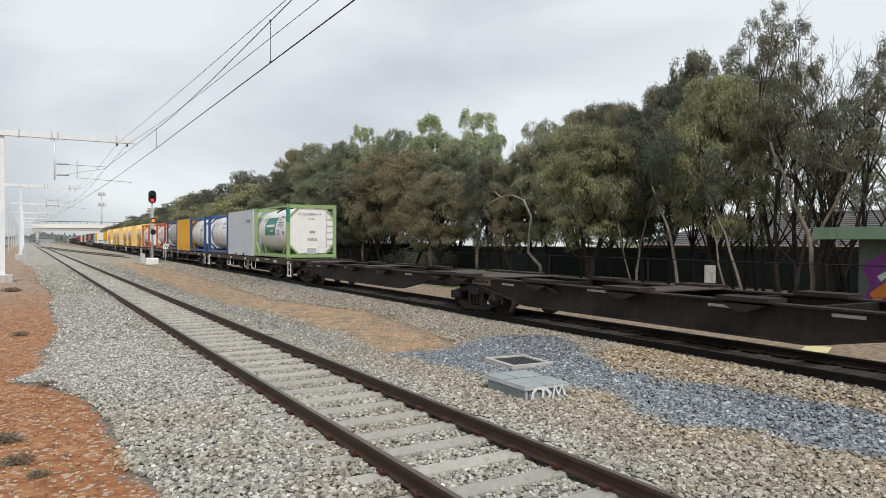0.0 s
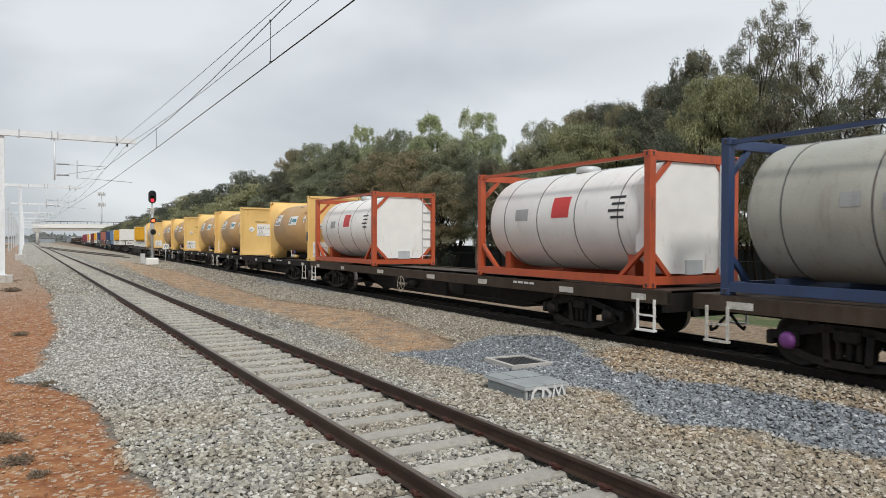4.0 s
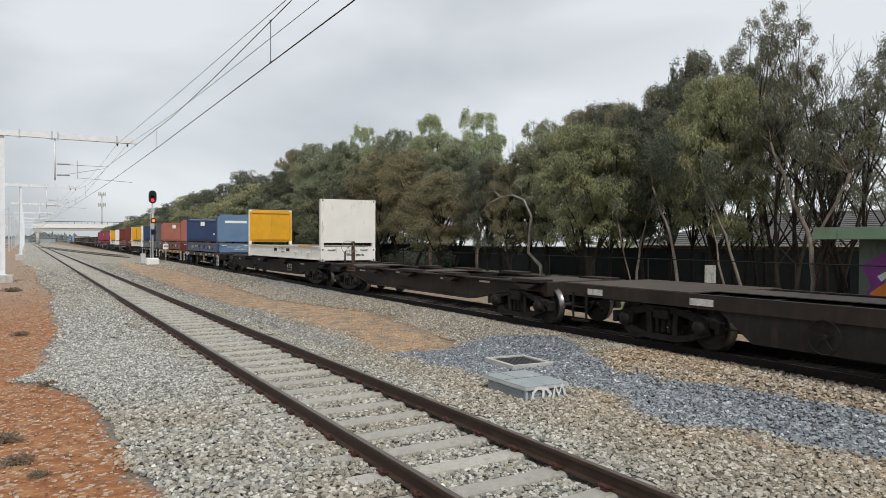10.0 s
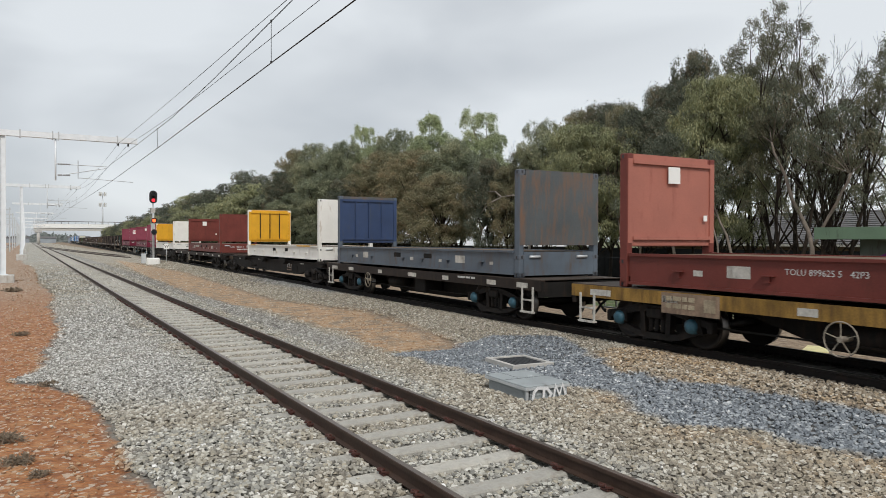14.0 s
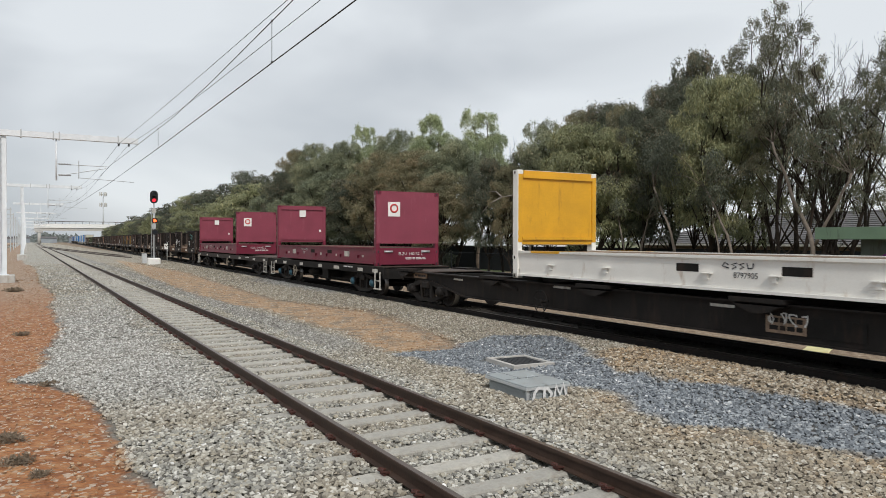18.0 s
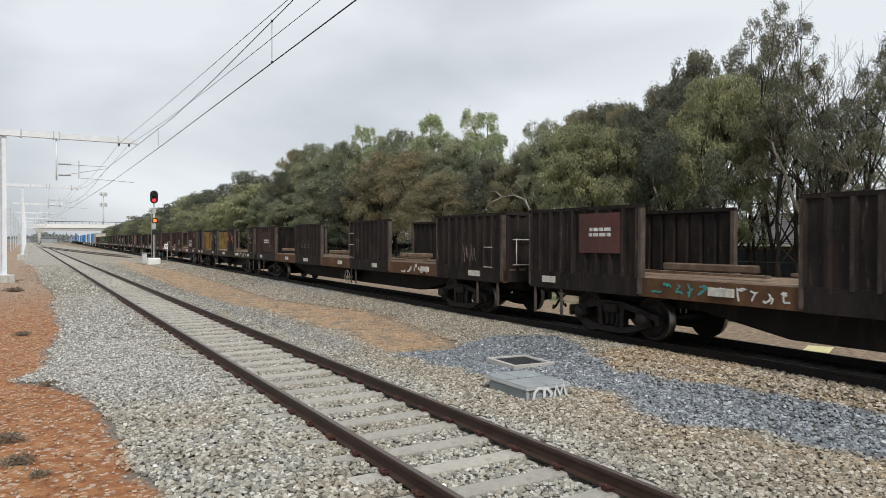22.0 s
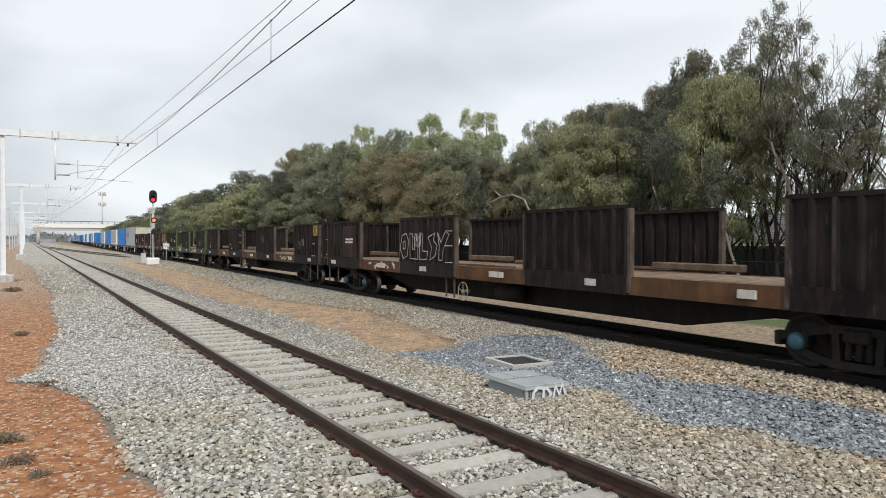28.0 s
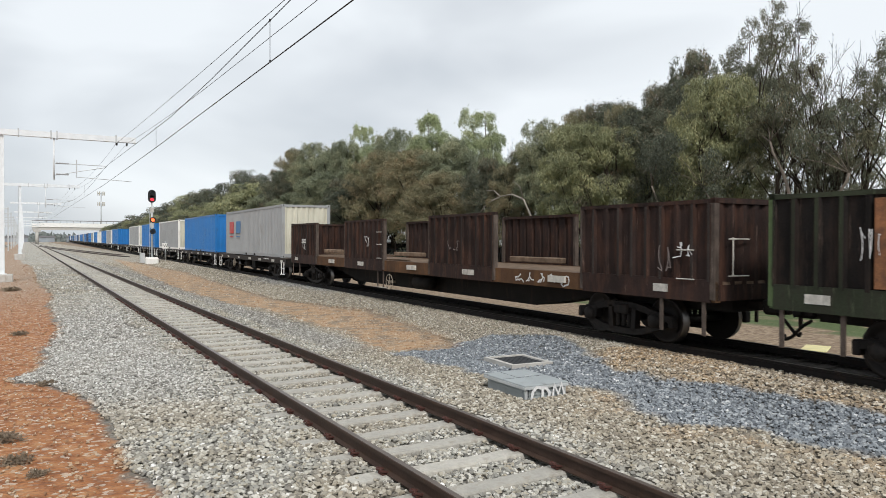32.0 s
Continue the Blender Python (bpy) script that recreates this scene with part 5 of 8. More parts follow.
        strokes("sill_scrawl", [[(u + tag_y, z + 1.03) for u, z in run] for run in sc], 0.03, tag_mat, w, -1.303, "sprayed scrawl on the sill")
    for py, pw, pz, ph, pm in plates_on:
        p = part("wall_patch", box(-1.358, -1.30, py, py + pw, pz, pz + ph, bevel=0.004), pm, w, "flat patched wall plate")
        if pw < 0.6:
            strokes("cross_mark", [[(py + 0.08, pz + 0.06), (py + pw - 0.08, pz + ph - 0.06)], [(py + 0.08, pz + ph - 0.06), (py + pw - 0.08, pz + 0.06)]], 0.05, M_rustsill, p, -1.362)
        elif pm is M_rustpatch:
            part("dark_stencil", box(-1.362, -1.358, py + pw * 0.36, py + pw * 0.74, pz + ph * 0.36, pz + ph * 0.52), M_gon, p)
            part("pale_label", box(-1.362, -1.358, py + pw * 0.40, py + pw * 0.66, pz + ph * 0.16, pz + ph * 0.27), M_plate, p)
            strokes("emblem_shape", [[(py + pw * 0.78, pz + ph * 0.72), (py + pw * 0.66, pz + ph * 0.86), (py + pw * 0.56, pz + ph * 0.72), (py + pw * 0.46, pz + ph * 0.86), (py + pw * 0.36, pz + ph * 0.72)]], 0.07, M_gon, p, -1.362, "dark worn emblem shape")
        else:
            bars("stencil_bar", p, py + pw * 0.2, pz + ph * 0.55, pw * 0.6, 0.07, 2, M_chalk, -1.359)
    if not plates_on and not smooth:
        bars("wagon_marks", w, edges[-2] + 1.3 if edges[-1] - edges[-2] > 2.5 else edges[-2] + 0.5, 1.95, 0.55, 0.075, 2, M_chalk, -1.356)
    return w


# ---------------------------------------------------------------- loads
def casting_mesh(material):
    """A corner block with its dark slots."""
    bm = bm_new()
    add_box(bm, -0.09, 0.09, -0.09, 0.09, -0.06, 0.06, 0.012)
    block = set(bm.faces)
    add_box(bm, -0.093, 0.093, -0.025, 0.025, -0.035, 0.035)
    add_box(bm, -0.025, 0.025, -0.093, 0.093, -0.035, 0.035)
    for f in set(bm.faces) - block:
        f.material_index = 1
    me = mesh_of("corner_casting", bm, material)
    me.materials.append(M_ink)
    return me


def castings(ob, L, H, material, W=1.219):
    me = shared(("casting", material.name), lambda: casting_mesh(material))
    for x in (-W + 0.085, W - 0.085):
        for y in (0.085, L - 0.085):
            for z in (0.06, H - 0.06):
                part("corner_casting", me, None, ob, at=pose(x, y, z))


def box_container(L, H, label, side, end=None, rail=None, louvres=False, pockets=True, rib=0.035):
    """ISO box: corrugated sides and ends between rails and posts."""
    c = thing("shipping_container", label, "shipping container", "containers on the train")
    end, rail = end or side, rail or side
    for s in (-1, 1):
        bm = corr_sheet(bm_new(), 0.14, L - 0.14, 0.16, H - 0.12, s * 1.19 - 0.02, rib, 0.276 if rib > 0.02 else 0.14, 0.006)
        part("side_panel", bm, side, c)
        part("bottom_rail", box(s * 1.19 - 0.026, s * 1.19 + 0.026, 0.15, L - 0.15, 0.02, 0.165), rail, c)
        part("top_rail", box(s * 1.19 - 0.026, s * 1.19 + 0.026, 0.15, L - 0.15, H - 0.125, H - 0.02), rail, c)
    bm = corr_sheet(bm_new(), -1.08, 1.08, 0.2, H - 0.12, 0.02, 0.04, 0.26, 0.006, axis="y")
    part("end_panel", bm, end, c)
    bm = box(-1.08, 1.08, L - 0.06, L - 0.02, 0.15, H - 0.1)
    part("door_panel", bm, end, c)
    for x in (-0.8, -0.3, 0.3, 0.8):
        part("lock_rod", add_bar(bm_new(), (x, L, 0.15), (x, L, H - 0.12), 0.018, 6), M_galv, c)
    for x in (-1.145, 1.145):
        for y in (0.075, L - 0.075):
            part("corner_post", box(x - 0.075, x + 0.075, y - 0.075, y + 0.075, 0.12, H - 0.12), rail, c)
    for y in (0.005, L - 0.105):
        part("end_sill", box(-1.08, 1.08, y, y + 0.1, 0.02, 0.2), rail, c)
        part("end_header", box(-1.08, 1.08, y, y + 0.1, H - 0.13, H - 0.02), rail, c)
    part("roof", box(-1.17, 1.17, 0.08, L - 0.08, H - 0.05, H - 0.02), side, c)
    part("floor_pan", box(-1.15, 1.15, 0.1, L - 0.1, 0.05, 0.12), M_black, c)
    if pockets:
        for y in (L * 0.5 - 1.1, L * 0.5 + 0.75):
            for x in (-1.218, 1.212):
                part("fork_pocket", box(x, x + 0.006, y, y + 0.36, 0.03, 0.14), M_black, c)
    if louvres:
        for y in (L * 0.2, L * 0.62):
            for z0 in (0.35, H - 0.62):
                for k in range(6):
                    part("louvre", box(-1.235, -1.21, y, y + 0.75, z0 + 0.055 * k, z0 + 0.055 * k + 0.03), side, c)
    castings(c, L, H, rail)
    return c


def frame_bars(c, L, H, material, brace=True, W=1.219):
    """Posts, rails and braces of a tank frame."""
    p = 0.075
    for x in (-W + p, W - p):
        for y in (p, L - p):
            part("corner_post", box(x - p, x + p, y - p, y + p, 0.1, H - 0.1), material, c)
        part("bottom_rail", box(x - p * 0.9, x + p * 0.9, 2 * p, L - 2 * p, 0.06, 0.22), material, c)
        part("top_rail", box(x - 0.035, x + 0.035, 2 * p, L - 2 * p, H - 0.11, H - 0.04), material, c)
        if brace:
            for y, d in ((0.12, 1), (L - 0.12, -1)):
                part("brace", add_beam(bm_new(), (x, y, 0.80), (x, y + d * 0.75, 0.18), 0.09, 0.07), material, c)
    for y in (p, L - p):
        for z in (0.14, H - 0.1):
            part("end_rail", box(-W + 2 * p, W - 2 * p, y - p * 0.8, y + p * 0.8, z - 0.08, z + 0.08), material, c)
        for x, d in ((-W + 0.15, 1), (W - 0.15, -1)):
            for z, e in ((0.22, 1), (H - 0.18, -1)):
                part("corner_brace", add_beam(bm_new(), (x, y, z + e * 0.42), (x + d * 0.42, y, z), 0.07, 0.09), material, c)
    castings(c, L, H, material, W)


def tank_shell(L, r, zc, y0, y1, material, c, name="tank"):
    d = 0.28
    prof = [(y0, 0.02), (y0 + 0.02, r * 0.45), (y0 + 0.10, r * 0.80), (y0 + d, r * 0.985), (y0 + d + 0.06, r)]
    prof += [(y1 - d - 0.06, r), (y1 - d, r * 0.985), (y1 - 0.10, r * 0.80), (y1 - 0.02, r * 0.45), (y1, 0.02)]
    return part(name, add_lathe(bm_new(), prof, (0, 0, zc), "Y", 40), material, c)


def tank_container(label, frame_mat, tank_mat, emblem=None, texts=()):
    """Framed 20-foot tank: shell, bands, walkway, manlid, ladder, dataplate."""
    L, H = 6.058, 2.591
    c = thing("tank_container", label, "tank container", "containers on the train")
    slim = frame_mat in (M_tankblue, M_blue)
    frame_bars(c, L, H, frame_mat, brace=not slim)
    r, zc = 1.12, 1.36
    t = tank_shell(L, r, zc, 0.16, L - 0.16, tank_mat, c)
    bm = bm_new()
    c0, c1, z0, z1, k = -1.06, 1.06, 0.26, 2.40, 0.42
    oct_ = [(c0 + k, z0), (c1 - k, z0), (c1, z0 + k), (c1, z1 - k), (c1 - k, z1), (c0 + k, z1), (c0, z1 - k), (c0, z0 + k)]
    fa = [bm.verts.new((x, 0.07, z)) for x, z in oct_]
    fb = [bm.verts.new((x, 0.52, z)) for x, z in oct_]
    bm.faces.new(fa)
    for i in range(8):
        bm.faces.new((fa[i], fa[(i + 1) % 8], fb[(i + 1) % 8], fb[i]))
    bmesh.ops.recalc_face_normals(bm, faces=bm.faces[:])
    cover = part("end_cover", bm, M_white if tank_mat is M_tank else tank_mat, c, "flat cover over the tank end")
    if texts:
        lettering("stencil", texts[0][0], 0.17, M_ink, cover, pose(-0.1, 0.062, 2.12) @ FRONT)
        lettering("stencil", texts[1][0], 0.15, M_ink, cover, pose(0.0, 0.062, 1.90) @ FRONT)
        bars("small_print", cover, -0.2, 0.95, 0.5, 0.03, 3, M_midgrey, 0.064, "y")
        part("scuff", box(-0.1, 0.18, 0.060, 0.066, 1.22, 1.34), M_midgrey, cover)
    for y in ((L * 0.34, L * 0.60, L * 0.83) if slim else (L * 0.16, L * 0.38, L * 0.60, L * 0.82)):
        part("band", add_lathe(bm_new(), [(y - 0.012, r), (y - 0.012, r + 0.006), (y + 0.012, r + 0.006), (y + 0.012, r)], (0, 0, zc), "Y", 40), tank_mat if frame_mat is M_green else M_darkgrey, t)
    for y in (0.75, L - 0.95):
        part("saddle", box(-0.85, 0.85, y, y + 0.2, 0.12, 0.30 if slim else 0.62), frame_mat, c)
    part("walkway", box(0.15, 0.6, 0.2, L - 0.2, H - 0.10, H - 0.06), M_galv, c)
    part("manlid", add_lathe(bm_new(), [(0, 0.28), (0.12, 0.28), (0.15, 0.2)], (-0.1, L * 0.5, H - 0.15), "Z", 16), M_galv, t)
    bm = bm_new()
    for k in range(7):
        add_bar(bm, (0.72, 0.03, 0.35 + 0.31 * k), (1.06, 0.03, 0.35 + 0.31 * k), 0.014, 6)
    add_bar(bm, (0.72, 0.03, 0.2), (0.72, 0.03, 2.45), 0.016, 6)
    part("ladder", bm, M_galv, c)
    part("outlet_box", box(-0.22, 0.22, 0.02, 0.2, 0.24, 0.52), M_galv, c)
    tilt = lambda y, a: pose(-(r + 0.012) * math.cos(radians(a)), y, zc + (r + 0.012) * math.sin(radians(a)), 0, a, 0) @ SIDE
    for words, size, y, a in texts:
        lettering("stencil", words, size, M_ink, t, tilt(y, a))
    if texts and frame_mat is M_green:
        curved_patch("label", t, 1.75, 2.05, -11, 1, r, zc, M_tankblue)
        curved_patch("label_mark", t, 1.82, 1.98, -9, -1, r + 0.004, zc, M_white)
        tri = [(0.86, -9), (1.02, -1), (1.18, -9), (0.86, -9)]
        bm = bm_new()
        for (y0, a0), (y1, a1) in zip(tri, tri[1:]):
            p0, p1 = [(-(r + 0.01) * math.cos(radians(a)), y, zc + (r + 0.01) * math.sin(radians(a))) for y, a in ((y0, a0), (y1, a1))]
            add_bar(bm, p0, p1, 0.012, 5)
        part("warning_triangle", bm, M_ink, t)
        for y, h in ((4.55, 26), (0.35, -12), (5.55, -14)):
            curved_patch("valve_plate", t, y, y + 0.2, h, h + 9, r, zc, M_tankgrey)
        part("post_sleeve", box(-1.232, -1.10, -0.008, 0.14, 1.75, 2.45), M_deepgreen, c, "darker green repainted post top")
        hose = [(-0.95, 2.6, 2.26), (-0.75, 2.2, 2.42), (-0.7, 1.4, 2.44), (-0.75, 0.9, 2.40), (-0.6, 0.5, 2.50), (-0.35, 0.25, 2.62), (-0.15, 0.4, 2.55), (-0.3, 0.75, 2.50)]
        part("hose", add_limb(bm_new(), hose, 0.028, 0.028, 6), M_black, c)
    elif not texts:
        for k in range(4):
            curved_patch("stencil_row", t, 0.8, 1.25 - 0.08 * (k % 2), 20 - 7 * k, 22.5 - 7 * k, r, zc, M_ink)
    if emblem:
        emblem(t, r, zc)
    return c


def curved_patch(name, parent, y0, y1, a0, a1, r, zc, material, label="", thick=0.006, n=8):
    """A thin sheet lying on the tank between two angles above the horizontal, on the near side."""
    bm = bm_new()
    rows = []
    for k in range(n + 1):
        a = radians(a0 + (a1 - a0) * k / n)
        rows.append([bm.verts.new((-(r + o) * math.cos(a), y, zc + (r + o) * math.sin(a))) for o in (0.003, thick) for y in (y0, y1)])
    for p, q in zip(rows, rows[1:]):
        bm.faces.new((p[2], p[3], q[3], q[2]))
        for i, j in ((0, 2), (3, 1)):
            bm.faces.new((p[i], p[j], q[j], q[i]))
    for e in (rows[0], rows[-1]):
        bm.faces.new((e[0], e[1], e[3], e[2]))
    return part(name, bm, material, parent, label)


def placard(parent, y0, y1, z0, z1, x, face="x"):
    """The printed hazard panel."""
    w = y1 - y0
    if face == "x":
        p = part("placard", box(x - 0.006, x, y0, y1, z0, z1), M_white, parent, "white hazard placard")
        at = lambda u, z: pose(x - 0.009, y0 + u, z) @ SIDE
        ln = lambda a, b, c, d: part("placard_line", box(x - 0.008, x - 0.006, y0 + a, y0 + b, c, d), M_ink, p)
    else:
        p = part("placard", box(y0, y1, x - 0.006, x, z0, z1), M_white, parent, "white hazard placard")
        at = lambda u, z: pose(y0 + u, x - 0.009, z) @ FRONT
        ln = lambda a, b, c, d: part("placard_line", box(y0 + a, y0 + b, x - 0.008, x - 0.006, c, d), M_ink, p)
    h = z1 - z0
    m = (lambda u: w - u) if face == "x" else (lambda u: u)
    lettering("code", "1689", h * 0.26, M_ink, p, at(m(w * 0.30), z0 + h * 0.66))
    lettering("code", "2X", h * 0.26, M_ink, p, at(m(w * 0.30), z0 + h * 0.38))
    lettering("word", "TOXIC", h * 0.13, M_ink, p, at(m(w * 0.78), z0 + h * 0.62))
    for z in (0.24, 0.52, 0.80):
        ln(*sorted((m(w * 0.02), m(w * 0.58 if z > 0.3 else w * 0.98))), z0 + h * z, z0 + h * z + 0.008)
    lettering("words", "DIAL POLICE OR\nFIRE BRIGADE", h * 0.085, M_ink, p, at(m(w * 0.32), z0 + h * 0.12))
    return p


def diamond(parent, y, z, r, x, face="x"):
    bm = bm_new()
    q = [(y - r, z), (y, z - r), (y + r, z), (y, z + r)]
    co = lambda o: [bm.verts.new((x - o, u, w) if face == "x" else (u, x - o, w)) for u, w in q]
    a, b = co(0), co(0.006)
    bm.faces.new(b)
    for i in range(4):
        bm.faces.new((a[i], a[(i + 1) % 4], b[(i + 1) % 4], b[i]))
    d = part("hazard_diamond", bm, M_white, parent)
    s = r * 0.35
    if face == "x":
        part("symbol", box(x - 0.009, x - 0.006, y - s, y + s * 0.6, z - s * 0.9, z - s * 0.1), M_ink, d)
    else:
        part("symbol", box(y - s, y + s * 0.6, x - 0.009, x - 0.006, z - s * 0.9, z - s * 0.1), M_ink, d)
    return d


def tan_tank(label, flange=True):
    """Tan 20-foot tank between two dished yellow end plates."""
    L, H = 6.058, 2.80
    c = thing("tank_container", label, "tank container", "tan tank containers")
    W = 1.219
    r, zc = 1.17, 1.42
    for y, d in ((0.0, 1), (L, -1)):
        bm = bm_new()
        # outer plate with a round shallow dish
        n = 32
        sq, ri, rc = [], [], []
        for i in range(n):
            a = i * math.tau / n + math.pi / n
            ca, sa = math.cos(a), math.sin(a)
            k = 1 / max(abs(ca) / (W - 0.06), abs(sa) / (H / 2 - 0.06))
            sq.append(bm.verts.new((ca * k, y + d * 0.02, H / 2 + sa * k)))
            ri.append(bm.verts.new((ca * 0.95, y + d * 0.13, 1.42 + sa * 0.95)))
            rc.append(bm.verts.new((ca * 0.45, y + d * 0.06, 1.42 + sa * 0.45)))
        for i in range(n):
            j = (i + 1) % n
            f = bm.faces.new((sq[i], sq[j], ri[j], ri[i]))
            f.smooth = True
            f = bm.faces.new((ri[i], ri[j], rc[j], rc[i]))
            f.smooth = True
        bm.faces.new(rc)
        part("end_plate", bm, M_tanend, c)
        for x in (-W + 0.05, W - 0.05):
            part("corner_post", box(x - 0.05, x + 0.05, min(y, y + d * 0.07), max(y, y + d * 0.07), 0.0, H), M_tanend, c)
        for z in (0.05, H - 0.05):
            part("end_rail", box(-W + 0.1, W - 0.1, min(y, y + d * 0.07), max(y, y + d * 0.07), z - 0.05, z + 0.05), M_tanend, c)
        # fairing from the square plate to the shell
        bm = bm_new()
        a0, a1 = [], []
        for i in range(n):
            a = i * math.tau / n + math.pi / n
            ca, sa = math.cos(a), math.sin(a)
            k = 1 / max(abs(ca) / (W - 0.04), abs(sa) / (H / 2 - 0.03))
            a0.append(bm.verts.new((ca * k, y + d * 0.066, H / 2 + sa * k)))
            a1.append(bm.verts.new((ca * r * 0.99, y + d * 0.62, zc + sa * r * 0.99)))
        for i in range(n):
            f = bm.faces.new((a0[i], a0[(i + 1) % n], a1[(i + 1) % n], a1[i]))
            f.smooth = True
        part("fairing", bm, M_tanend, c)
    t = part("tank", add_lathe(bm_new(), [(0.5, r * 0.9), (0.56, r), (L - 0.56, r), (L - 0.5, r * 0.9)], (0, 0, zc), "Y", 48), M_tantank, c)
    for y in (L * 0.42, L * 0.58):
        part("seam", add_lathe(bm_new(), [(y - 0.008, r), (y - 0.008, r + 0.004), (y + 0.008, r + 0.004), (y + 0.008, r)], (0, 0, zc), "Y", 48), M_tantank, t)
    part("saddle", box(-0.4, 0.4, 0.75, L - 0.75, 0.04, 0.24), M_black, c)
    for y in (0.85, L - 0.95):
        part("bearer", box(-0.6, 0.6, y, y + 0.1, 0.05, 0.34), M_black, c)
    part("valve", add_lathe(bm_new(), [(0, 0.05), (0.02, 0.10), (0.1, 0.10), (0.13, 0.04)], (-0.25, L * 0.30, zc + r), "Z", 10), M_galv, t)
    part("top_bar", add_beam(bm_new(), (-0.62, L * 0.40, zc + r * 0.87), (-0.62, L * 0.47, zc + r * 0.87), 0.03, 0.03), M_galv, t)
    for k, (y, m) in enumerate(((L * 0.52, M_plate), (L * 0.475, M_red), (L * 0.43, M_tankblue))):
        v = part("drain_valve", add_lathe(bm_new(), [(0, 0.03), (0.01, 0.075), (0.09, 0.075), (0.12, 0.04), (0.22, 0.04)], (-1.0, y, 0.14), "X", 10), M_plate if k < 2 else M_tanend, c)
        part("valve_handle", add_bar(bm_new(), (-0.98, y, 0.17), (-0.98, y + 0.02, 0.42), 0.024, 7), m, v)
    tilt = lambda y, a, o=0.012: pose(-(r + o) * math.cos(radians(a)), y, zc + (r + o) * math.sin(radians(a)), 0, a, 0) @ SIDE
    e = curved_patch("emblem_panel", t, L * 0.31, L * 0.505, 8, 29, r, zc, M_white, "white panel with a teal ring emblem")
    bm = bm_new()
    for i in range(20):
        qs = []
        for j, rad in ((i, 0.155), (i + 1, 0.155), (i + 1, 0.095), (i, 0.095)):
            b = j * math.tau / 20
            ang = radians(18.5) + rad * math.sin(b) / r
            qs.append(bm.verts.new((-(r + 0.009) * math.cos(ang), L * 0.462 + rad * math.cos(b), zc + (r + 0.009) * math.sin(ang))))
        bm.faces.new(qs)
    part("emblem_ring", bm, M_teal, e)
    bm = bm_new()
    qs = []
    for u, h in ((0.20, -0.15), (0.10, -0.13), (-0.08, 0.06), (-0.09, 0.10), (-0.03, 0.09), (0.14, -0.06)):
        ang = radians(18.5) + h / r
        qs.append(bm.verts.new((-(r + 0.012) * math.cos(ang), L * 0.462 + u, zc + (r + 0.012) * math.sin(ang))))
    bm.faces.new(qs)
    part("emblem_blade", bm, M_ink, e)
    curved_patch("emblem_bar", e, L * 0.325, L * 0.425, 14.5, 22, r + 0.005, zc, M_teal)
    p = curved_patch("placard", t, L - 1.58, L - 0.74, 8, 36, r, zc, M_white, "white hazard placard")
    for y0, y1, a0 in ((L - 1.56, L - 0.76, 17.5), (L - 1.56, L - 0.76, 33), (L - 1.1, L - 0.76, 26)):
        curved_patch("placard_line", p, y0, y1, a0, a0 + 0.6, r + 0.005, zc, M_ink)
    curved_patch("placard_line", p, L - 1.13, L - 1.115, 9.5, 33, r + 0.005, zc, M_ink)
    lettering("code", "1689", 0.145, M_ink, p, tilt(L - 0.94, 29.3))
    lettering("code", "2X", 0.145, M_ink, p, tilt(L - 0.94, 21.8))
    lettering("word", "TOXIC\n6", 0.085, M_ink, p, tilt(L - 1.34, 26))
    lettering("words", "DIAL POLICE OR\nFIRE BRIGADE", 0.045, M_ink, p, tilt(L - 0.94, 13.2))
    for k in range(3):
        curved_patch("small_print", p, L - 1.52, L - 1.16 - 0.03 * (k % 2), 10.5 + 2.3 * k, 11.6 + 2.3 * k, r + 0.005, zc, M_ink)
    bm = bm_new()
    qs = []
    for u, h in ((0.17, 0), (0, -0.19), (-0.17, 0), (0, 0.19)):
        ang = radians(20) + h / r
        qs.append(bm.verts.new((-(r + 0.006) * math.cos(ang), 0.85 + u, zc + (r + 0.006) * math.sin(ang))))
    bm.faces.new(qs)
    dm = part("hazard_diamond", bm, M_white, t)
    curved_patch("symbol", dm, 0.78, 0.92, 17, 20.5, r + 0.005, zc, M_ink)
    lettering("code", "ORA-453" if not flange else "ORA-436", 0.14, M_stencilbrown, t, tilt(0.98, 35))
    part("hose_plate", box(-W - 0.012, -W - 0.002, 0.0, 0.16, 0.85, 1.25), M_darkgrey, c)
    lettering("code", "ORA-453" if not flange else "ORA-436", 0.17, M_stencilbrown, c, pose(0.0, 0.052, 1.95) @ FRONT)
    if flange:
        fl = part("flange", add_lathe(bm_new(), [(0.03, 0.0), (0.03, 0.09), (-0.02, 0.09), (-0.02, 0.045), (0.01, 0.04), (0.01, 0.0)], (0, 0.04, 1.5), "Y", 20), M_stencilbrown, c)
        bm = bm_new()
        for k in range(12):
            a = k * math.tau / 12
            add_bar(bm, (0.27 * math.cos(a), 0.045, 1.5 + 0.27 * math.sin(a)), (0.27 * math.cos(a), 0.065, 1.5 + 0.27 * math.sin(a)), 0.016, 6)
        tagged(part("bolt_ring", bm, M_gonred, fl), kind="stuff")
        placard(c, -0.98, -0.30, 0.16, 0.80, 0.03, "y")
        diamond(c, -0.62, 1.5, 0.13, 0.035, "y")
        diamond(c, 0.62, 1.5, 0.12, 0.035, "y")
    else:
        placard(c, -0.25, 0.55, 1.12, 1.82, 0.05, "y")
        diamond(c, -0.55, 1.52, 0.19, 0.05, "y")
        diamond(c, 0.72, 1.52, 0.13, 0.05, "y")
    castings(c, L, H, M_tanend, W)
    return c


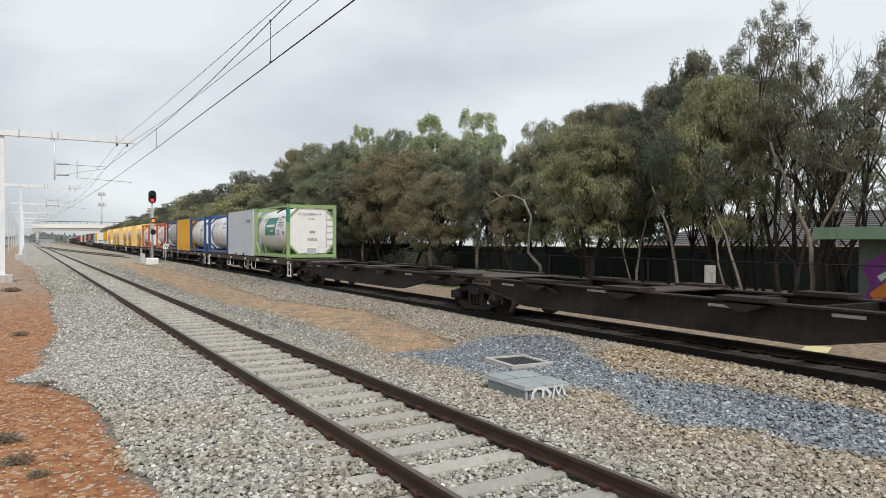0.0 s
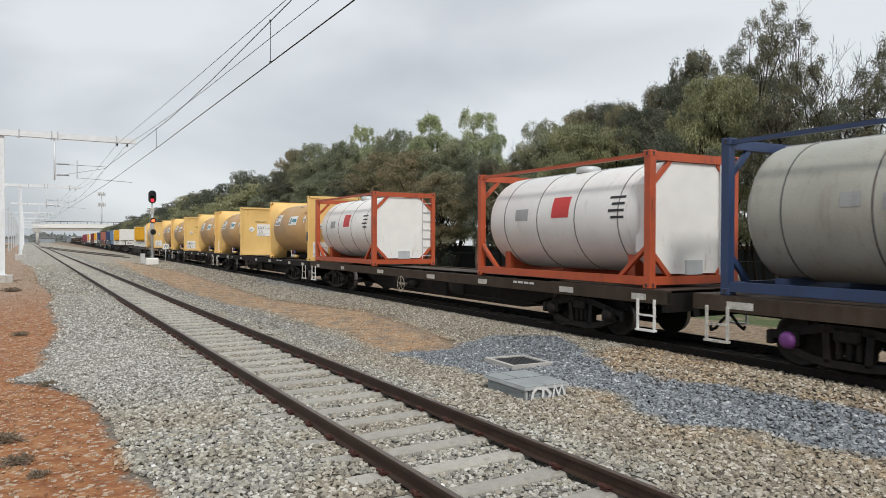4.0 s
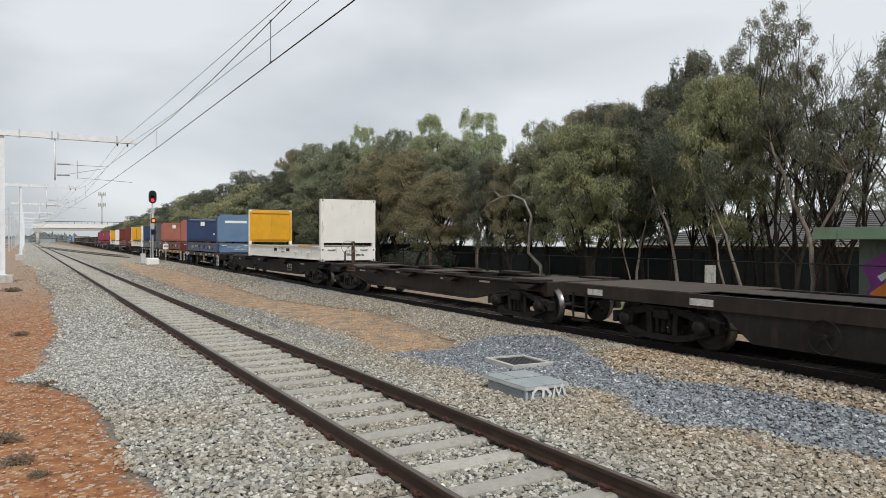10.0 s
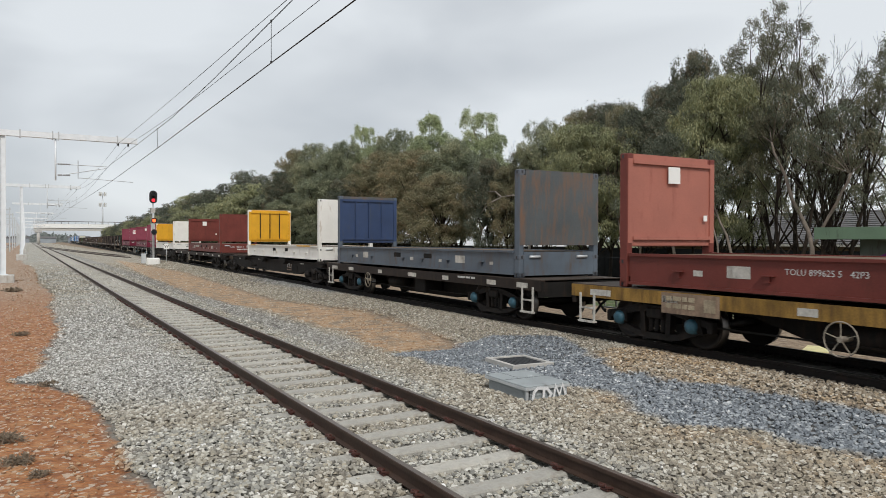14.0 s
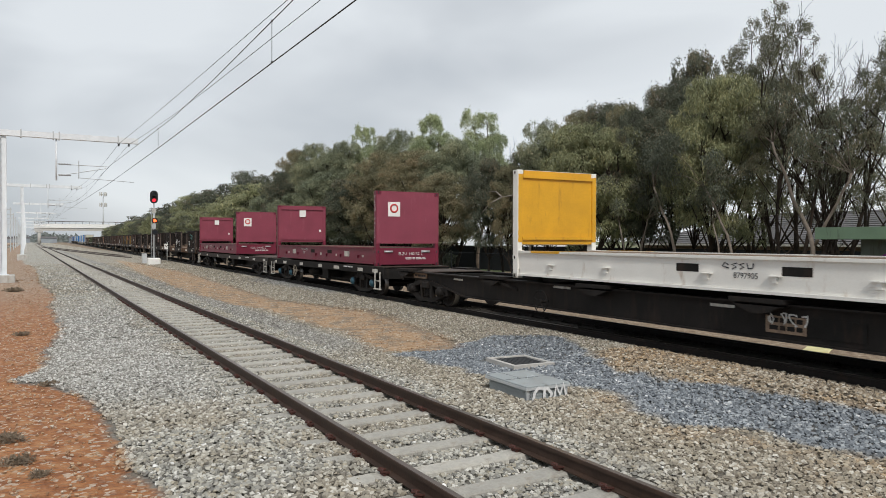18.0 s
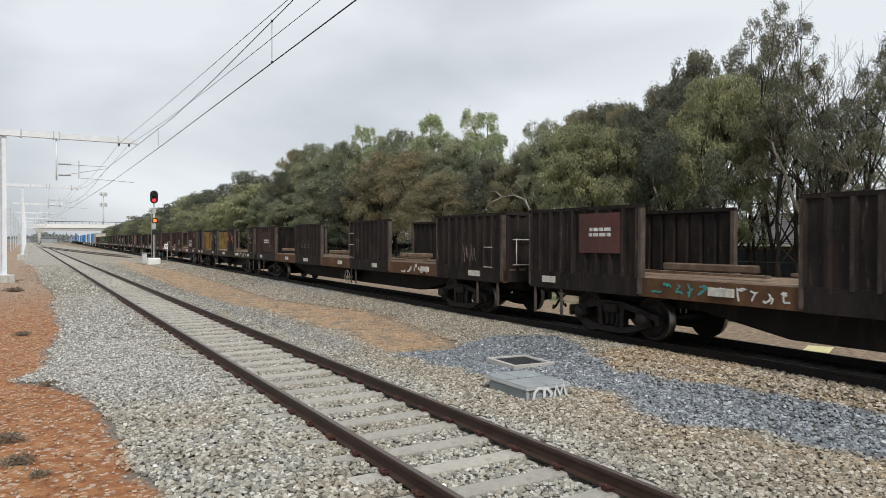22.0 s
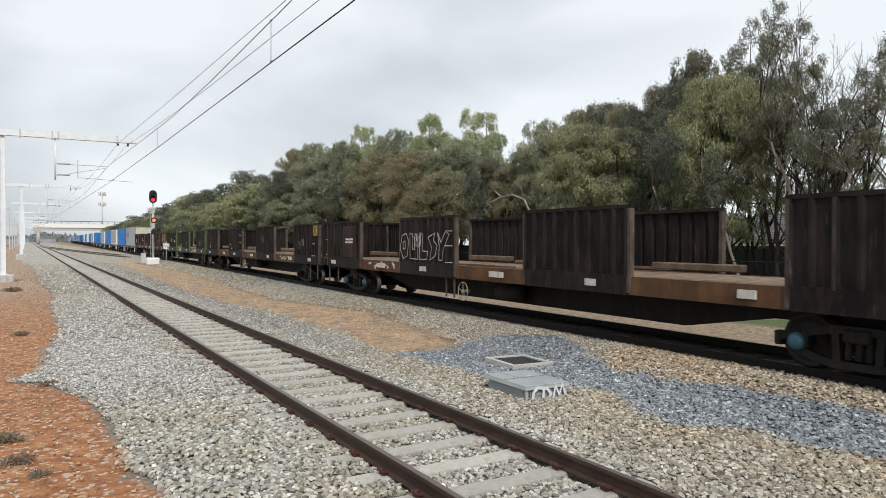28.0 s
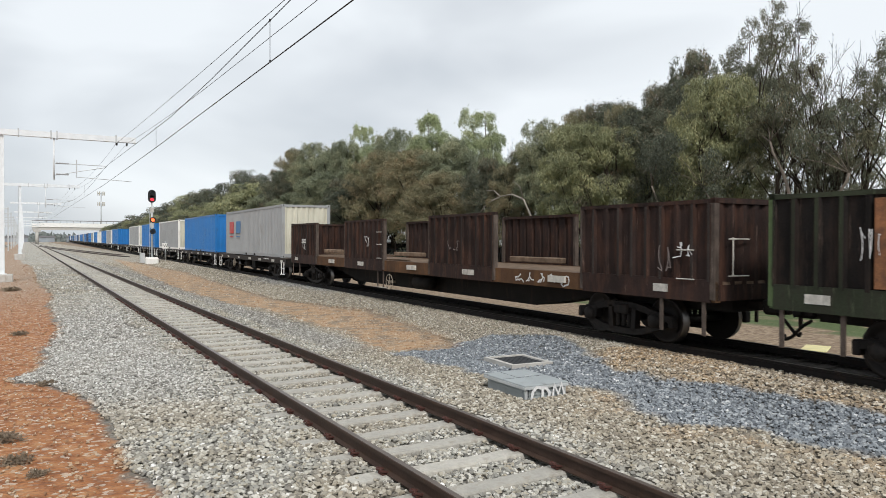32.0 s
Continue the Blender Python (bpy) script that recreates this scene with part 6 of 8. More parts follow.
def flat_rack(label, frame, outer, inner, marks="", inner_ribs=False, emblem=None, square=True):
    """40-foot flat rack: deep side rails, timber floor, framed end walls standing at both ends."""
    L, H = 12.192, 2.591
    c = thing("flat_rack", label, "flat rack container", "flat racks on the train")
    W = 1.219
    pale = frame in (M_offwhite, M_rustwhite)
    for s in (-1, 1):
        x = s * (W - 0.05)
        bm = add_extrusion(bm_new(), [(x + u, z) for u, z in ((-0.06, 0.06), (0.06, 0.06), (0.06, 0.11), (0.012, 0.11), (0.012, 0.60), (0.06, 0.60), (0.06, 0.65), (-0.06, 0.65), (-0.06, 0.60), (-0.012, 0.60), (-0.012, 0.11), (-0.06, 0.11))], 0.25, L - 0.25)
        part("side_rail", bm, frame, c)
        for y in (1.6, 3.4, 4.98, 6.3, 8.8, 10.6):
            part("lashing_lug", box(x - 0.085, x + 0.085, y, y + 0.24, 0.34, 0.356), frame, c)
            part("lug_stub", box(x - 0.06, x + 0.06, y + 0.08, y + 0.16, 0.24, 0.34), frame, c)
        for y in (4.5, 6.6):
            part("fork_pocket", box(x - 0.016 if s < 0 else x + 0.012, x - 0.012 if s < 0 else x + 0.016, y, y + 0.5, 0.36, 0.50), M_black, c)
    part("deck", box(-W + 0.1, W - 0.1, 0.3, L - 0.3, 0.55, 0.63), M_timber, c, "worn timber deck")
    part("underframe", box(-0.75, 0.75, 0.3, L - 0.3, 0.10, 0.5), M_black, c)
    for y, d in ((0.0, 1), (L, -1)):
        for x in (-W + 0.09, W - 0.09):
            part("corner_post", box(x - (0.09 if x < 0 else 0.05), x + (0.05 if x < 0 else 0.09), min(y, y + d * 0.2), max(y, y + d * 0.2), 0.0, H, bevel=0.012), frame, c)
            if inner is not frame:
                part("post_lining", box(x - (0.07 if x < 0 else 0.05), x + (0.05 if x < 0 else 0.07), min(y + d * 0.2, y + d * 0.206), max(y + d * 0.2, y + d * 0.206), 0.85, H - 0.1), inner, c)
                part("post_lining", box(x + 0.05 if x < 0 else x - 0.056, x + 0.056 if x < 0 else x - 0.05, min(y + d * 0.03, y + d * 0.198), max(y + d * 0.03, y + d * 0.198), 0.85, H - 0.14), inner, c)
            part("hinge_gusset", add_prism(bm_new(), [(y + d * 0.2, 0.66), (y + d * 0.75, 0.62), (y + d * 0.75, 0.45), (y + d * 0.2, 0.2)], x - 0.05, x + 0.05), frame, c)
        a = part("outer_sheet", box(-W + 0.012, W - 0.012, min(y - d * 0.012, y + d * 0.05), max(y - d * 0.012, y + d * 0.05), 0.78, H - 0.13), outer, c)
        i0, i1 = sorted((y + d * 0.14, y + d * 0.18))
        part("inner_sheet", box(-W + 0.14, W - 0.14, i0, i1, 0.80, H - 0.10), inner, c)
        j0, j1 = sorted((y + d * 0.10, y + d * 0.235))
        for z in (0.95, H - 0.16):
            part("inner_rail", box(-W + 0.14, W - 0.14, j0, j1, z - 0.035, z + 0.035), inner, c)
        part("top_rail", box(-W + 0.18, W - 0.18, min(y - d * 0.01, y + d * 0.17), max(y - d * 0.01, y + d * 0.17), H - 0.13, H - 0.0), outer, c)
        if pale:
            part("rail_lining", box(-W + 0.18, W - 0.18, min(y + d * 0.17, y + d * 0.2), max(y + d * 0.17, y + d * 0.2), H - 0.13, H - 0.012), inner, c)
        part("end_sill", box(-W + 0.14, W - 0.14, min(y, y + d * 0.12), max(y, y + d * 0.12), 0.05, 0.62), frame if outer is not M_fadedblue else outer, c)
        if inner_ribs:
            for x in (-0.55, 0.0, 0.55):
                part("inner_rib", box(x - 0.02, x + 0.02, j0, j1, 0.98, H - 0.2), M_black if inner is M_yellow else inner, c)
        for x in (-0.72, 0.72):
            part("hinge_lock", add_bar(bm_new(), (x - 0.2, y - d * 0.015, 0.50), (x + 0.12, y - d * 0.015, 0.50), 0.035, 8), M_galv, c)
    if square:
        part("notice", box(-0.16, 0.16, L - 0.245, L - 0.237, H - 0.55, H - 0.22), M_white, c)
        part("notice", box(0.85, 0.95, L - 0.245, L - 0.237, 1.3, 1.42), M_white, c)
    for y, ww in () if pale else ((2.6, 0.5), (9.25, 0.45), (3.9, 0.15), (5.7, 0.2), (10.2, 0.2), (1.2, 0.15)):
        part("label", box(-W + 0.034, -W + 0.038, y, y + ww, 0.28, 0.28 + min(0.2, ww * 0.5)), M_plate, c)
    if marks:
        if "SLZU 140106" in marks:
            mp = part("mark_plate", box(-W + 0.030, -W + 0.034, 7.75, 9.05, 0.36, 0.50), M_plate, c)
            lettering("marks", marks.split("   ")[0], 0.125, M_ink, mp, pose(-W + 0.028, 8.4, 0.43) @ SIDE)
            lettering("marks", "42P3", 0.125, M_chalk, c, pose(-W + 0.033, 7.3, 0.43) @ SIDE)
        else:
            lettering("marks", marks, 0.135, M_ink if pale else M_chalk, c, pose(-W + 0.033, 5.65 if pale else 8.0, 0.33 if pale else 0.42) @ SIDE)
            if pale:
                strokes("hand_letters", [[(5.98, 0.50), (6.05, 0.54), (6.1, 0.48), (5.98, 0.45)], [(5.82, 0.53), (5.92, 0.51), (5.82, 0.47), (5.9, 0.44)], [(5.68, 0.53), (5.77, 0.51), (5.68, 0.47), (5.75, 0.44)], [(5.62, 0.53), (5.6, 0.45), (5.52, 0.46), (5.5, 0.53)]], 0.02, M_ink, c, -W + 0.030)
        lettering("marks", marks.split("\n")[0], 0.15, M_ink if pale else M_chalk, c, pose(0.1, -0.004, 0.42) @ FRONT)
        bars("stencil_print", c, -0.1, 0.27, 0.8, 0.03, 2, M_ink if pale else M_chalk, 0.0, "y")
    if emblem:
        emblem(c)
    castings(c, L, H, frame, W)
    castings(c, L, 0.55, frame, W)
    if inner is M_yellow:
        for s in (-1, 1):
            for y0, y1 in ((0.75, 3.0), (L - 2.2, L - 0.75)):
                part("rail_lining", box(s * (W - 0.05) - 0.061, s * (W - 0.05) + 0.061, y0, y1, 0.651, 0.655), M_yellow, c)
                part("rail_lining", box(s * (W - 0.05) - 0.064 if s < 0 else s * (W - 0.05) + 0.060, s * (W - 0.05) - 0.060 if s < 0 else s * (W - 0.05) + 0.064, y0 + 0.4, y1, 0.602, 0.648), M_yellow, c)
    return c
# ---------------------------------------------------------------- the train, front to back
TIMES = [0.0, 0.2, 1.0, 2.0, 4.0, 6.0, 8.0, 10.0, 12.0, 14.0, 16.0, 18.0, 20.0, 22.0, 24.0, 26.0, 28.0, 30.0, 31.0, 31.8, 32.0]
RUNNING = []        # (thing, place in the train, length, height above the rail)


def run_y(q, t):
    """Where a place of the train stands along the line at t seconds: about 16 m/s, slowly gaining speed."""
    return q - 16.5995 * t - 0.022657 * (t - 16) ** 2


def on_track(q, length, z, t):
    y0 = run_y(q, t)
    x0, x1 = freight_x(y0), freight_x(y0 + length)
    return pose(x0, y0, BODY_Z + z, 0, 0, -math.degrees(math.atan2(x1 - x0, length)))


def put(ob, q, length, z=0.0):
    ob.matrix_basis = on_track(q, length, z, 0)
    RUNNING.append((ob, q, length, z))
    return ob


DECK = 1.106
WAGONS = {}


def another(key, make, label):
    """The first of a kind is built, the next are copies that share its meshes."""
    if key in WAGONS:
        ob = copy_thing(WAGONS[key], Matrix())
        return tagged(ob, label)
    WAGONS[key] = make(label)
    return WAGONS[key]


def green_panel(t, r, zc):
    curved_patch("emblem_panel", t, 2.35, 4.25, -12, 36, r, zc, M_deepgreen, "faded green emblem panel")
    curved_patch("emblem_bar", t, 2.6, 4.0, 10, 16, r + 0.004, zc, M_white)
    curved_patch("emblem_bar", t, 2.75, 3.3, -2, 2, r + 0.004, zc, M_chalk)


def blue_strip(t, r, zc):
    curved_patch("emblem_strip", t, 4.95, 5.38, -22, 30, r, zc, M_tankblue, "dark blue vertical emblem strip")
    for k in range(5):
        curved_patch("emblem_bar", t, 5.06, 5.27, -16 + 9 * k, -11 + 9 * k, r + 0.004, zc, M_white)


def warning_triangle(t, r, zc):
    bm = bm_new()
    at = lambda y, a: bm.verts.new((-(r + 0.008) * math.cos(radians(a)), y, zc + (r + 0.008) * math.sin(radians(a))))
    bm.faces.new([at(1.50, 0), at(1.61, 8.5), at(1.72, 0)])
    part("warning_mark", bm, M_yellow, t)
    curved_patch("roundel", t, 2.5, 2.75, -32, -22, r, zc, M_ink)
    curved_patch("label", t, 1.75, 1.92, 22, 28, r, zc, M_yellow)


def red_mark(t, r, zc):
    curved_patch("emblem_mark", t, 2.5, 3.1, 2, 26, r, zc, M_brandred, "faded red emblem")
    curved_patch("emblem_bar", t, 4.0, 4.5, 0, 14, r, zc, M_midgrey)


def grey_marks(t, r, zc):
    curved_patch("label", t, 1.1, 1.4, 0, 12, r, zc, M_midgrey)
    for k in range(4):
        curved_patch("scuff", t, 2.0 + 0.6 * k, 2.3 + 0.6 * k, -8 + 3 * k, 6 + 2 * k, r, zc, M_midgrey)


def rack_carrier(label):
    """Long skeletal wagon with a yellowed, scribbled number panel."""
    w = skel_wagon(19.4, label, M_skeldark, inset=1.2, wheel=11.6, hand=M_black)
    n = part("side_panel", box(-1.014, -1.006, 4.4, 6.03, 0.55, 0.84), M_black, w)
    p = part("number_panel", box(-1.020, -1.014, 5.3, 6.0, 0.56, 0.83), M_numplate, n, "dirty yellowed number panel")
    for z in (0.73, 0.61):
        bars("number_bar", p, 5.36, z, 0.58, 0.07, 1, M_black, -1.0205)
    strokes("spray_tag", [[(u + 5.25, z * 0.5 + 0.68) for u, z in run] for run in scrawl(44, 4, 0.42, 0.7)], 0.025, M_chalk, n, -1.023, "small white scribble")
    return w


def build_train():
    # empty skeletal wagons at the head of what is seen
    for q in (-19.6, -5.4, 8.8, 23.0):
        put(another("skel14", lambda lb: skel_wagon(13.9, lb, wheel=None, inset=0.5, shares=True), "empty dark brown skeletal container wagon with deep sides"), q, 13.9)
    # framed tanks and boxes
    w = put(flat_wagon(20.0, "brown container flat wagon carrying two tanks and a pale box", steps=M_white, seed=1, inset=3.2, wheel=8.3), 37.2, 20.0)
    for y0, y1 in ((6.91, 7.75), (8.84, 9.35), (12.25, 13.05), (13.15, 13.97)):
        part("foot_loop", add_limb(bm_new(), [(-1.2, y0, 0.86), (-1.2, y0 + 0.02, 0.50), (-1.2, y0 + 0.07, 0.46), (-1.2, y1 - 0.07, 0.46), (-1.2, y1 - 0.02, 0.50), (-1.2, y1, 0.86)], 0.016, 0.016, 6), M_white, w, "white bent-bar foot loop")
    put(tank_container("white tank container in a pale green frame with a green panel", M_green, M_tank, green_panel, (("RCSU 260011 4", 0.17, 1.35, 36), ("22T6", 0.17, 1.9, 27), ("UN PORTABLE TANK", 0.10, 1.5, 20.5), ("IMOG - RID/ADR", 0.10, 1.5, 16), ("TC IMPACT APPROVED", 0.10, 1.5, 11.5), ("T11", 0.15, 1.25, 6))), 38.21, 6.058, DECK)
    c = put(box_container(6.058, 2.591, "pale grey 20-foot container with black stencilled numbers", M_grey, rib=0.0005), 44.66, 6.058, DECK)
    lettering("number", "27110 82", 0.26, M_ink, c, pose(-1.226, 1.05, 1.93) @ SIDE)
    put(tank_container("white tank container in a dark blue frame with a blue strip", M_tankblue, M_tank, blue_strip, (("22K2 T11 L4BN", 0.15, 1.4, 30), ("UN PORTABLE TANK", 0.09, 1.5, 16))), 51.1, 6.058, DECK)
    put(flat_wagon(20.3, "brown container flat wagon with purple axle caps", cap=M_cappurple, seed=2, inset=2.6, wheel=16.5), 57.7, 20.3)
    put(tank_container("white tank container in a blue frame with black marks", M_tankblue, M_tank, warning_triangle, (("TLLU 901030 4", 0.17, 1.35, 36), ("22K2 T11", 0.17, 1.55, 29), ("RID/ADR", 0.09, 1.75, 18), ("UN PORTABLE TANK", 0.09, 1.5, 14), ("TC IMPACT APPROVED", 0.09, 1.5, 10), ("25\n4", 0.12, 0.85, 16))), 58.65, 6.058, DECK)
    put(box_container(6.058, 2.591, "bright yellow 20-foot container with louvred vents", M_yellow, louvres=True, rib=0.012), 64.95, 6.058, DECK)
    put(tank_container("grimy grey tank container in a dark blue frame", M_blue, M_tankgrey, grey_marks), 71.4, 6.058, DECK)
    put(flat_wagon(20.0, "dark container flat wagon carrying two orange-framed tanks", steps=M_white, seed=3, inset=2.6, wheel=11.0), 78.6, 20.0)
    put(tank_container("white tank container in an orange-red frame", M_orange, M_tank, red_mark), 79.05, 6.058, DECK)
    put(tank_container("white tank container in an orange-red frame with a clean white end", M_orange, M_white, red_mark), 91.95, 6.058, DECK)
    # tan tanks
    first = tan_tank("tan tank container with dished yellow end plates and hazard placards", False)
    other = tan_tank("tan tank container with yellow end plates and a bolted flange", True)
    put(first, 111.38, 6.058, DECK)
    put(other, 131.42, 6.058, DECK)
    for src, q in ((other, 99.0), (other, 118.78), (first, 138.47), (other, 151.65)):
        put(copy_thing(src, Matrix()), q, 6.058, DECK)
    for i, (q, L) in enumerate(((98.9, 19.4), (118.7, 19.4), (138.55, 20.0))):
        w = put(another("black20", lambda lb: flat_wagon(19.4, lb, M_black, seed=4, inset=2.6, wheel=10.85, hand=M_wornpost), "black container flat wagon under two tan tanks") if i < 2 else
                flat_wagon(20.0, "dark brown container flat wagon with blue axle caps", M_sill, M_capblue, steps=M_wornpost, seed=5, inset=2.8, wheel=7.43), q, L)
        if i == 0:
            n = part("number_panel", box(-1.262, -1.256, 15.1, 15.9, 0.80, 1.04), M_black, w)
            lettering("number", "DQBY\n2128-U", 0.12, M_chalk, n, pose(-1.266, 15.5, 0.93) @ SIDE)
            strokes("triangle_mark", [[(14.5, 0.84), (14.7, 1.0), (14.3, 1.0)], [(14.3, 1.0), (14.5, 0.84)]], 0.02, M_chalk, w, -1.262)
        if i == 2:
            n = part("number_panel", box(-1.264, -1.256, 13.5, 14.76, 0.80, 1.06), M_numplate, w, "rust-stained pale number panel")
            lettering("number", "RQSY\n34365-R", 0.14, M_plate, n, pose(-1.268, 14.3, 0.95) @ SIDE)
            part("mark", box(-1.268, -1.264, 13.56, 13.8, 0.86, 1.0), M_plate, n)
            for y0, y1, m in ((12.2, 12.69, M_oldplate), (11.35, 12.15, M_ochresill), (10.6, 11.3, M_numplate), (8.6, 10.5, M_ochresill)):
                part("sill_panel", box(-1.264, -1.256, y0, y1, 0.87, 1.05), m, w)
    # flat racks
    w = put(flat_wagon(19.6, "dark container flat wagon, half its deck empty", M_brown, steps=M_black, seed=6, inset=2.6, hand=M_black, belly=0.2), 159.05, 19.6)
    for s in (-1, 1):
        part("side_girder", add_prism(bm_new(), [(3.6, 0.85), (4.6, 0.36), (14.95, 0.36), (15.6, 0.85)], s * 1.215 - 0.012, s * 1.215 + 0.012), M_skeldark, w, "deep fish-belly side girder")
    put(flat_rack("rust-streaked white flat rack with yellow inner end walls", M_rustwhite, M_rustwhite, M_yellow, "8797905", square=False), 159.35, 12.192, DECK)
    white = flat_rack("clean white flat rack with yellow inner end walls", M_offwhite, M_offwhite, M_yellow, "8797905", square=False)
    put(another("skel13", lambda lb: skel_wagon(13.4, lb, M_brown, inset=0.5, wheel=None), "empty brown skeletal wagon between loaded flats"), 179.6, 13.4)
    put(another("skel19", lambda lb: rack_carrier(lb), "dark brown skeletal wagon under a white flat rack"), 193.9, 19.4)
    put(white, 194.5, 12.192, DECK)
    blue = flat_rack("navy blue flat rack with a faded blue outer end", M_blue, M_fadedblue, M_blue, "CXSU 124640 8   42P3", emblem=lambda c: part("emblem_bar", box(-0.72, 0.72, -0.018, -0.012, 2.02, 2.18), M_white, c, "white emblem bar"))
    put(blue, 215.15, 12.192, DECK)
    w = put(flat_wagon(14.4, "weathered container flat wagon with blue axle caps", cap=M_capblue, seed=7, inset=2.2, wheel=5.32), 214.3, 14.4)
    n = part("number_panel", box(-1.262, -1.256, 12.0, 12.9, 0.76, 1.06), M_plate, w)
    lettering("number", "RKMY\n20462-I", 0.14, M_ink, n, pose(-1.266, 12.45, 0.92) @ SIDE)
    put(flat_rack("oxide red flat rack with a faded salmon outer end", M_red, M_salmon, M_salmon, "TOLU 899625 5   42P3"), 230.5, 12.192, DECK)
    w = put(flat_wagon(14.6, "ochre-sided container flat wagon with a white handbrake wheel", M_ochresill, M_capblue, seed=8, inset=2.2, wheel=8.7), 229.5, 14.6)
    n = part("number_panel", box(-1.264, -1.256, 10.78, 12.06, 0.70, 1.07), M_numplate, w, "rust-stained pale number panel")
    for z in (0.93, 0.80):
        bars("number_bar", n, 11.3, z, 0.65, 0.08, 1, M_oldplate, -1.265)
    part("mark", box(-1.268, -1.264, 10.86, 11.1, 0.78, 1.0), M_oldplate, n)
    put(flat_rack("slate flat rack with dark grey outer end and blue inner wall", M_slate, M_darkgrey, M_blue, "", inner_ribs=True, square=False), 246.1, 12.192, DECK)
    put(flat_wagon(14.2, "brown container flat wagon", M_brown, M_capblue, seed=9, inset=2.2), 245.2, 14.2)
    w3 = flat_rack("dented white flat rack with ribbed yellow inner walls", M_offwhite, M_offwhite, M_yellow, "", inner_ribs=True, square=False)
    put(w3, 260.5, 12.192, DECK)
    put(copy_thing(WAGONS["skel19"], Matrix()), 259.7, 19.4)
    put(flat_rack("oxide red flat rack with framed red end walls", M_red, M_red, M_red, "SLZU 140106 0   42P3"), 280.2, 12.192, DECK)
    put(flat_wagon(19.8, "dark container flat wagon with a clean empty deck", M_brown, M_bogie, steps=M_black, seed=10, inset=2.6, wheel=12.09), 279.6, 19.8)
    put(copy_thing(white, Matrix()), 300.6, 12.192, DECK)
    put(copy_thing(WAGONS["skel19"], Matrix()), 300.0, 19.4)

    def roundel(c):
        p = part("emblem_panel", box(-0.78, -0.32, -0.018, -0.012, 1.72, 2.22), M_white, c, "white panel with a red roundel")
        part("roundel", add_ring(bm_new(), (-0.55, -0.022, 2.0), 0.13, 0.03, "Y", 18, 5), M_brandred, p)
        lettering("side_marks", "S\nL\nZ\nU\n1\n4\n0\n1\n5\n2", 0.15, M_chalk, c, pose(-1.222, 0.11, 1.7) @ SIDE)
    mar = flat_rack("maroon flat rack with faded rose outer ends", M_maroon, M_rose, M_rose, "SLZU 140152 2\n42P3", emblem=roundel)
    put(mar, 321.02, 12.192, DECK)
    put(copy_thing(mar, Matrix()), 342.0, 12.192, DECK)
    put(flat_wagon(14.0, "black container flat wagon with blue axle caps", M_black, M_capblue, seed=11, inset=2.2), 320.3, 14.0)
    put(flat_wagon(19.9, "black container flat wagon, its leading deck empty", M_brown, M_bogie, seed=12, inset=2.6, wheel=9.5), 334.8, 19.9)
    # open wagons
    w = put(gondola(23.6, "grimy brown open wagon with missing doors and white scrawls", M_gon, M_gonred, seed=21, plates_on=((20.6, 1.2, 1.75, 0.8, M_rustred),), sill_tag=((18.5, 1.3, M_graf_teal), (16.9, 1.4, M_chalk))), 355.5, 23.6)
    for y in (8.95, 7.55):
        fan = [[(y + 0.16 - 0.09 * k, 1.68), (y + 0.19 - 0.10 * k, 1.92 + 0.03 * (k % 2)), (y + 0.10 - 0.09 * k, 1.80)] for k in range(4)]
        strokes("spray_tag", fan + [[(y + 0.15, 1.68), (y - 0.2, 1.70), (y + 0.12, 1.56), (y - 0.05, 1.46), (y + 0.1, 1.36)]], 0.03, M_graf_white, w, -1.356, "white fan-shaped scribble")
    strokes("spray_tag", [[(u + 0.9, z + 2.0) for u, z in run] for run in scrawl(61, 4, 0.42, 1.1)], 0.035, M_graf_teal, w, -1.356, "faint teal scribble")
    for k in range(5):
        strokes("paint_drip", [[(9.9 - 0.32 * k, 2.60), (9.9 - 0.32 * k, 2.60 - 0.12 - 0.07 * (k * 3 % 4))]], 0.06, M_fade, w, -1.356)
    put(gondola(23.5, "grimy brown open wagon with one rust-white inner panel", M_gon, M_gonred, seed=22, ladder="far", patch=(20.1, M_gonred), plates_on=((20.9, 1.5, 1.4, 1.0, M_gonred),)), 380.2, 23.5)
    w = put(gondola(17.05, "short olive brown smooth-sided open wagon with large sprayed letters", M_gon, M_gonolive, M_bogie, seed=23, edges=[0, 1.4, 4.67, 6.76, 9.8, 11.8, 15.0, 17.05], smooth=True, spray=None, inner_end=M_ochre), 404.5, 17.05)
    for y, m in ((11.62, M_fade), (6.58, M_graf_red)):
        strokes("large_letters", [[(y, 2.40), (y - 0.12, 1.98), (y - 0.28, 2.25), (y - 0.42, 1.95), (y - 0.62, 2.47)],
                                  [(y - 1.05, 2.42), (y - 1.28, 2.05), (y - 0.98 - 0.72, 2.22), (y - 1.48, 1.80)], [(y - 1.28, 2.05), (y - 1.42, 1.93)]], 0.085, m, w, -1.366, "broad sprayed letters")
    strokes("spray_tag", [[(u + 0.35, z + 2.0) for u, z in run] for run in scrawl(77, 3, 0.4, 0.9)], 0.03, M_fade, w, -1.366, "sprayed scrawl")
    w = put(gondola(23.5, "rusty red-brown open wagon with scrawled sides and blue axle caps", M_gonred, M_gonred, M_capblue, seed=24, plates_on=((0.45, 0.46, 2.14, 0.44, M_gonrust),), sill_tag=((3.9, 2.6, M_chalk), (8.9, 0.9, M_chalk))), 422.2, 23.5)
    strokes("spray_tag", [[(u + 1.75, z + 1.42) for u, z in run] for run in scrawl(77, 5, 0.62, 1.25)], 0.028, M_graf_white, w, -1.356, "white sprayed scrawl")
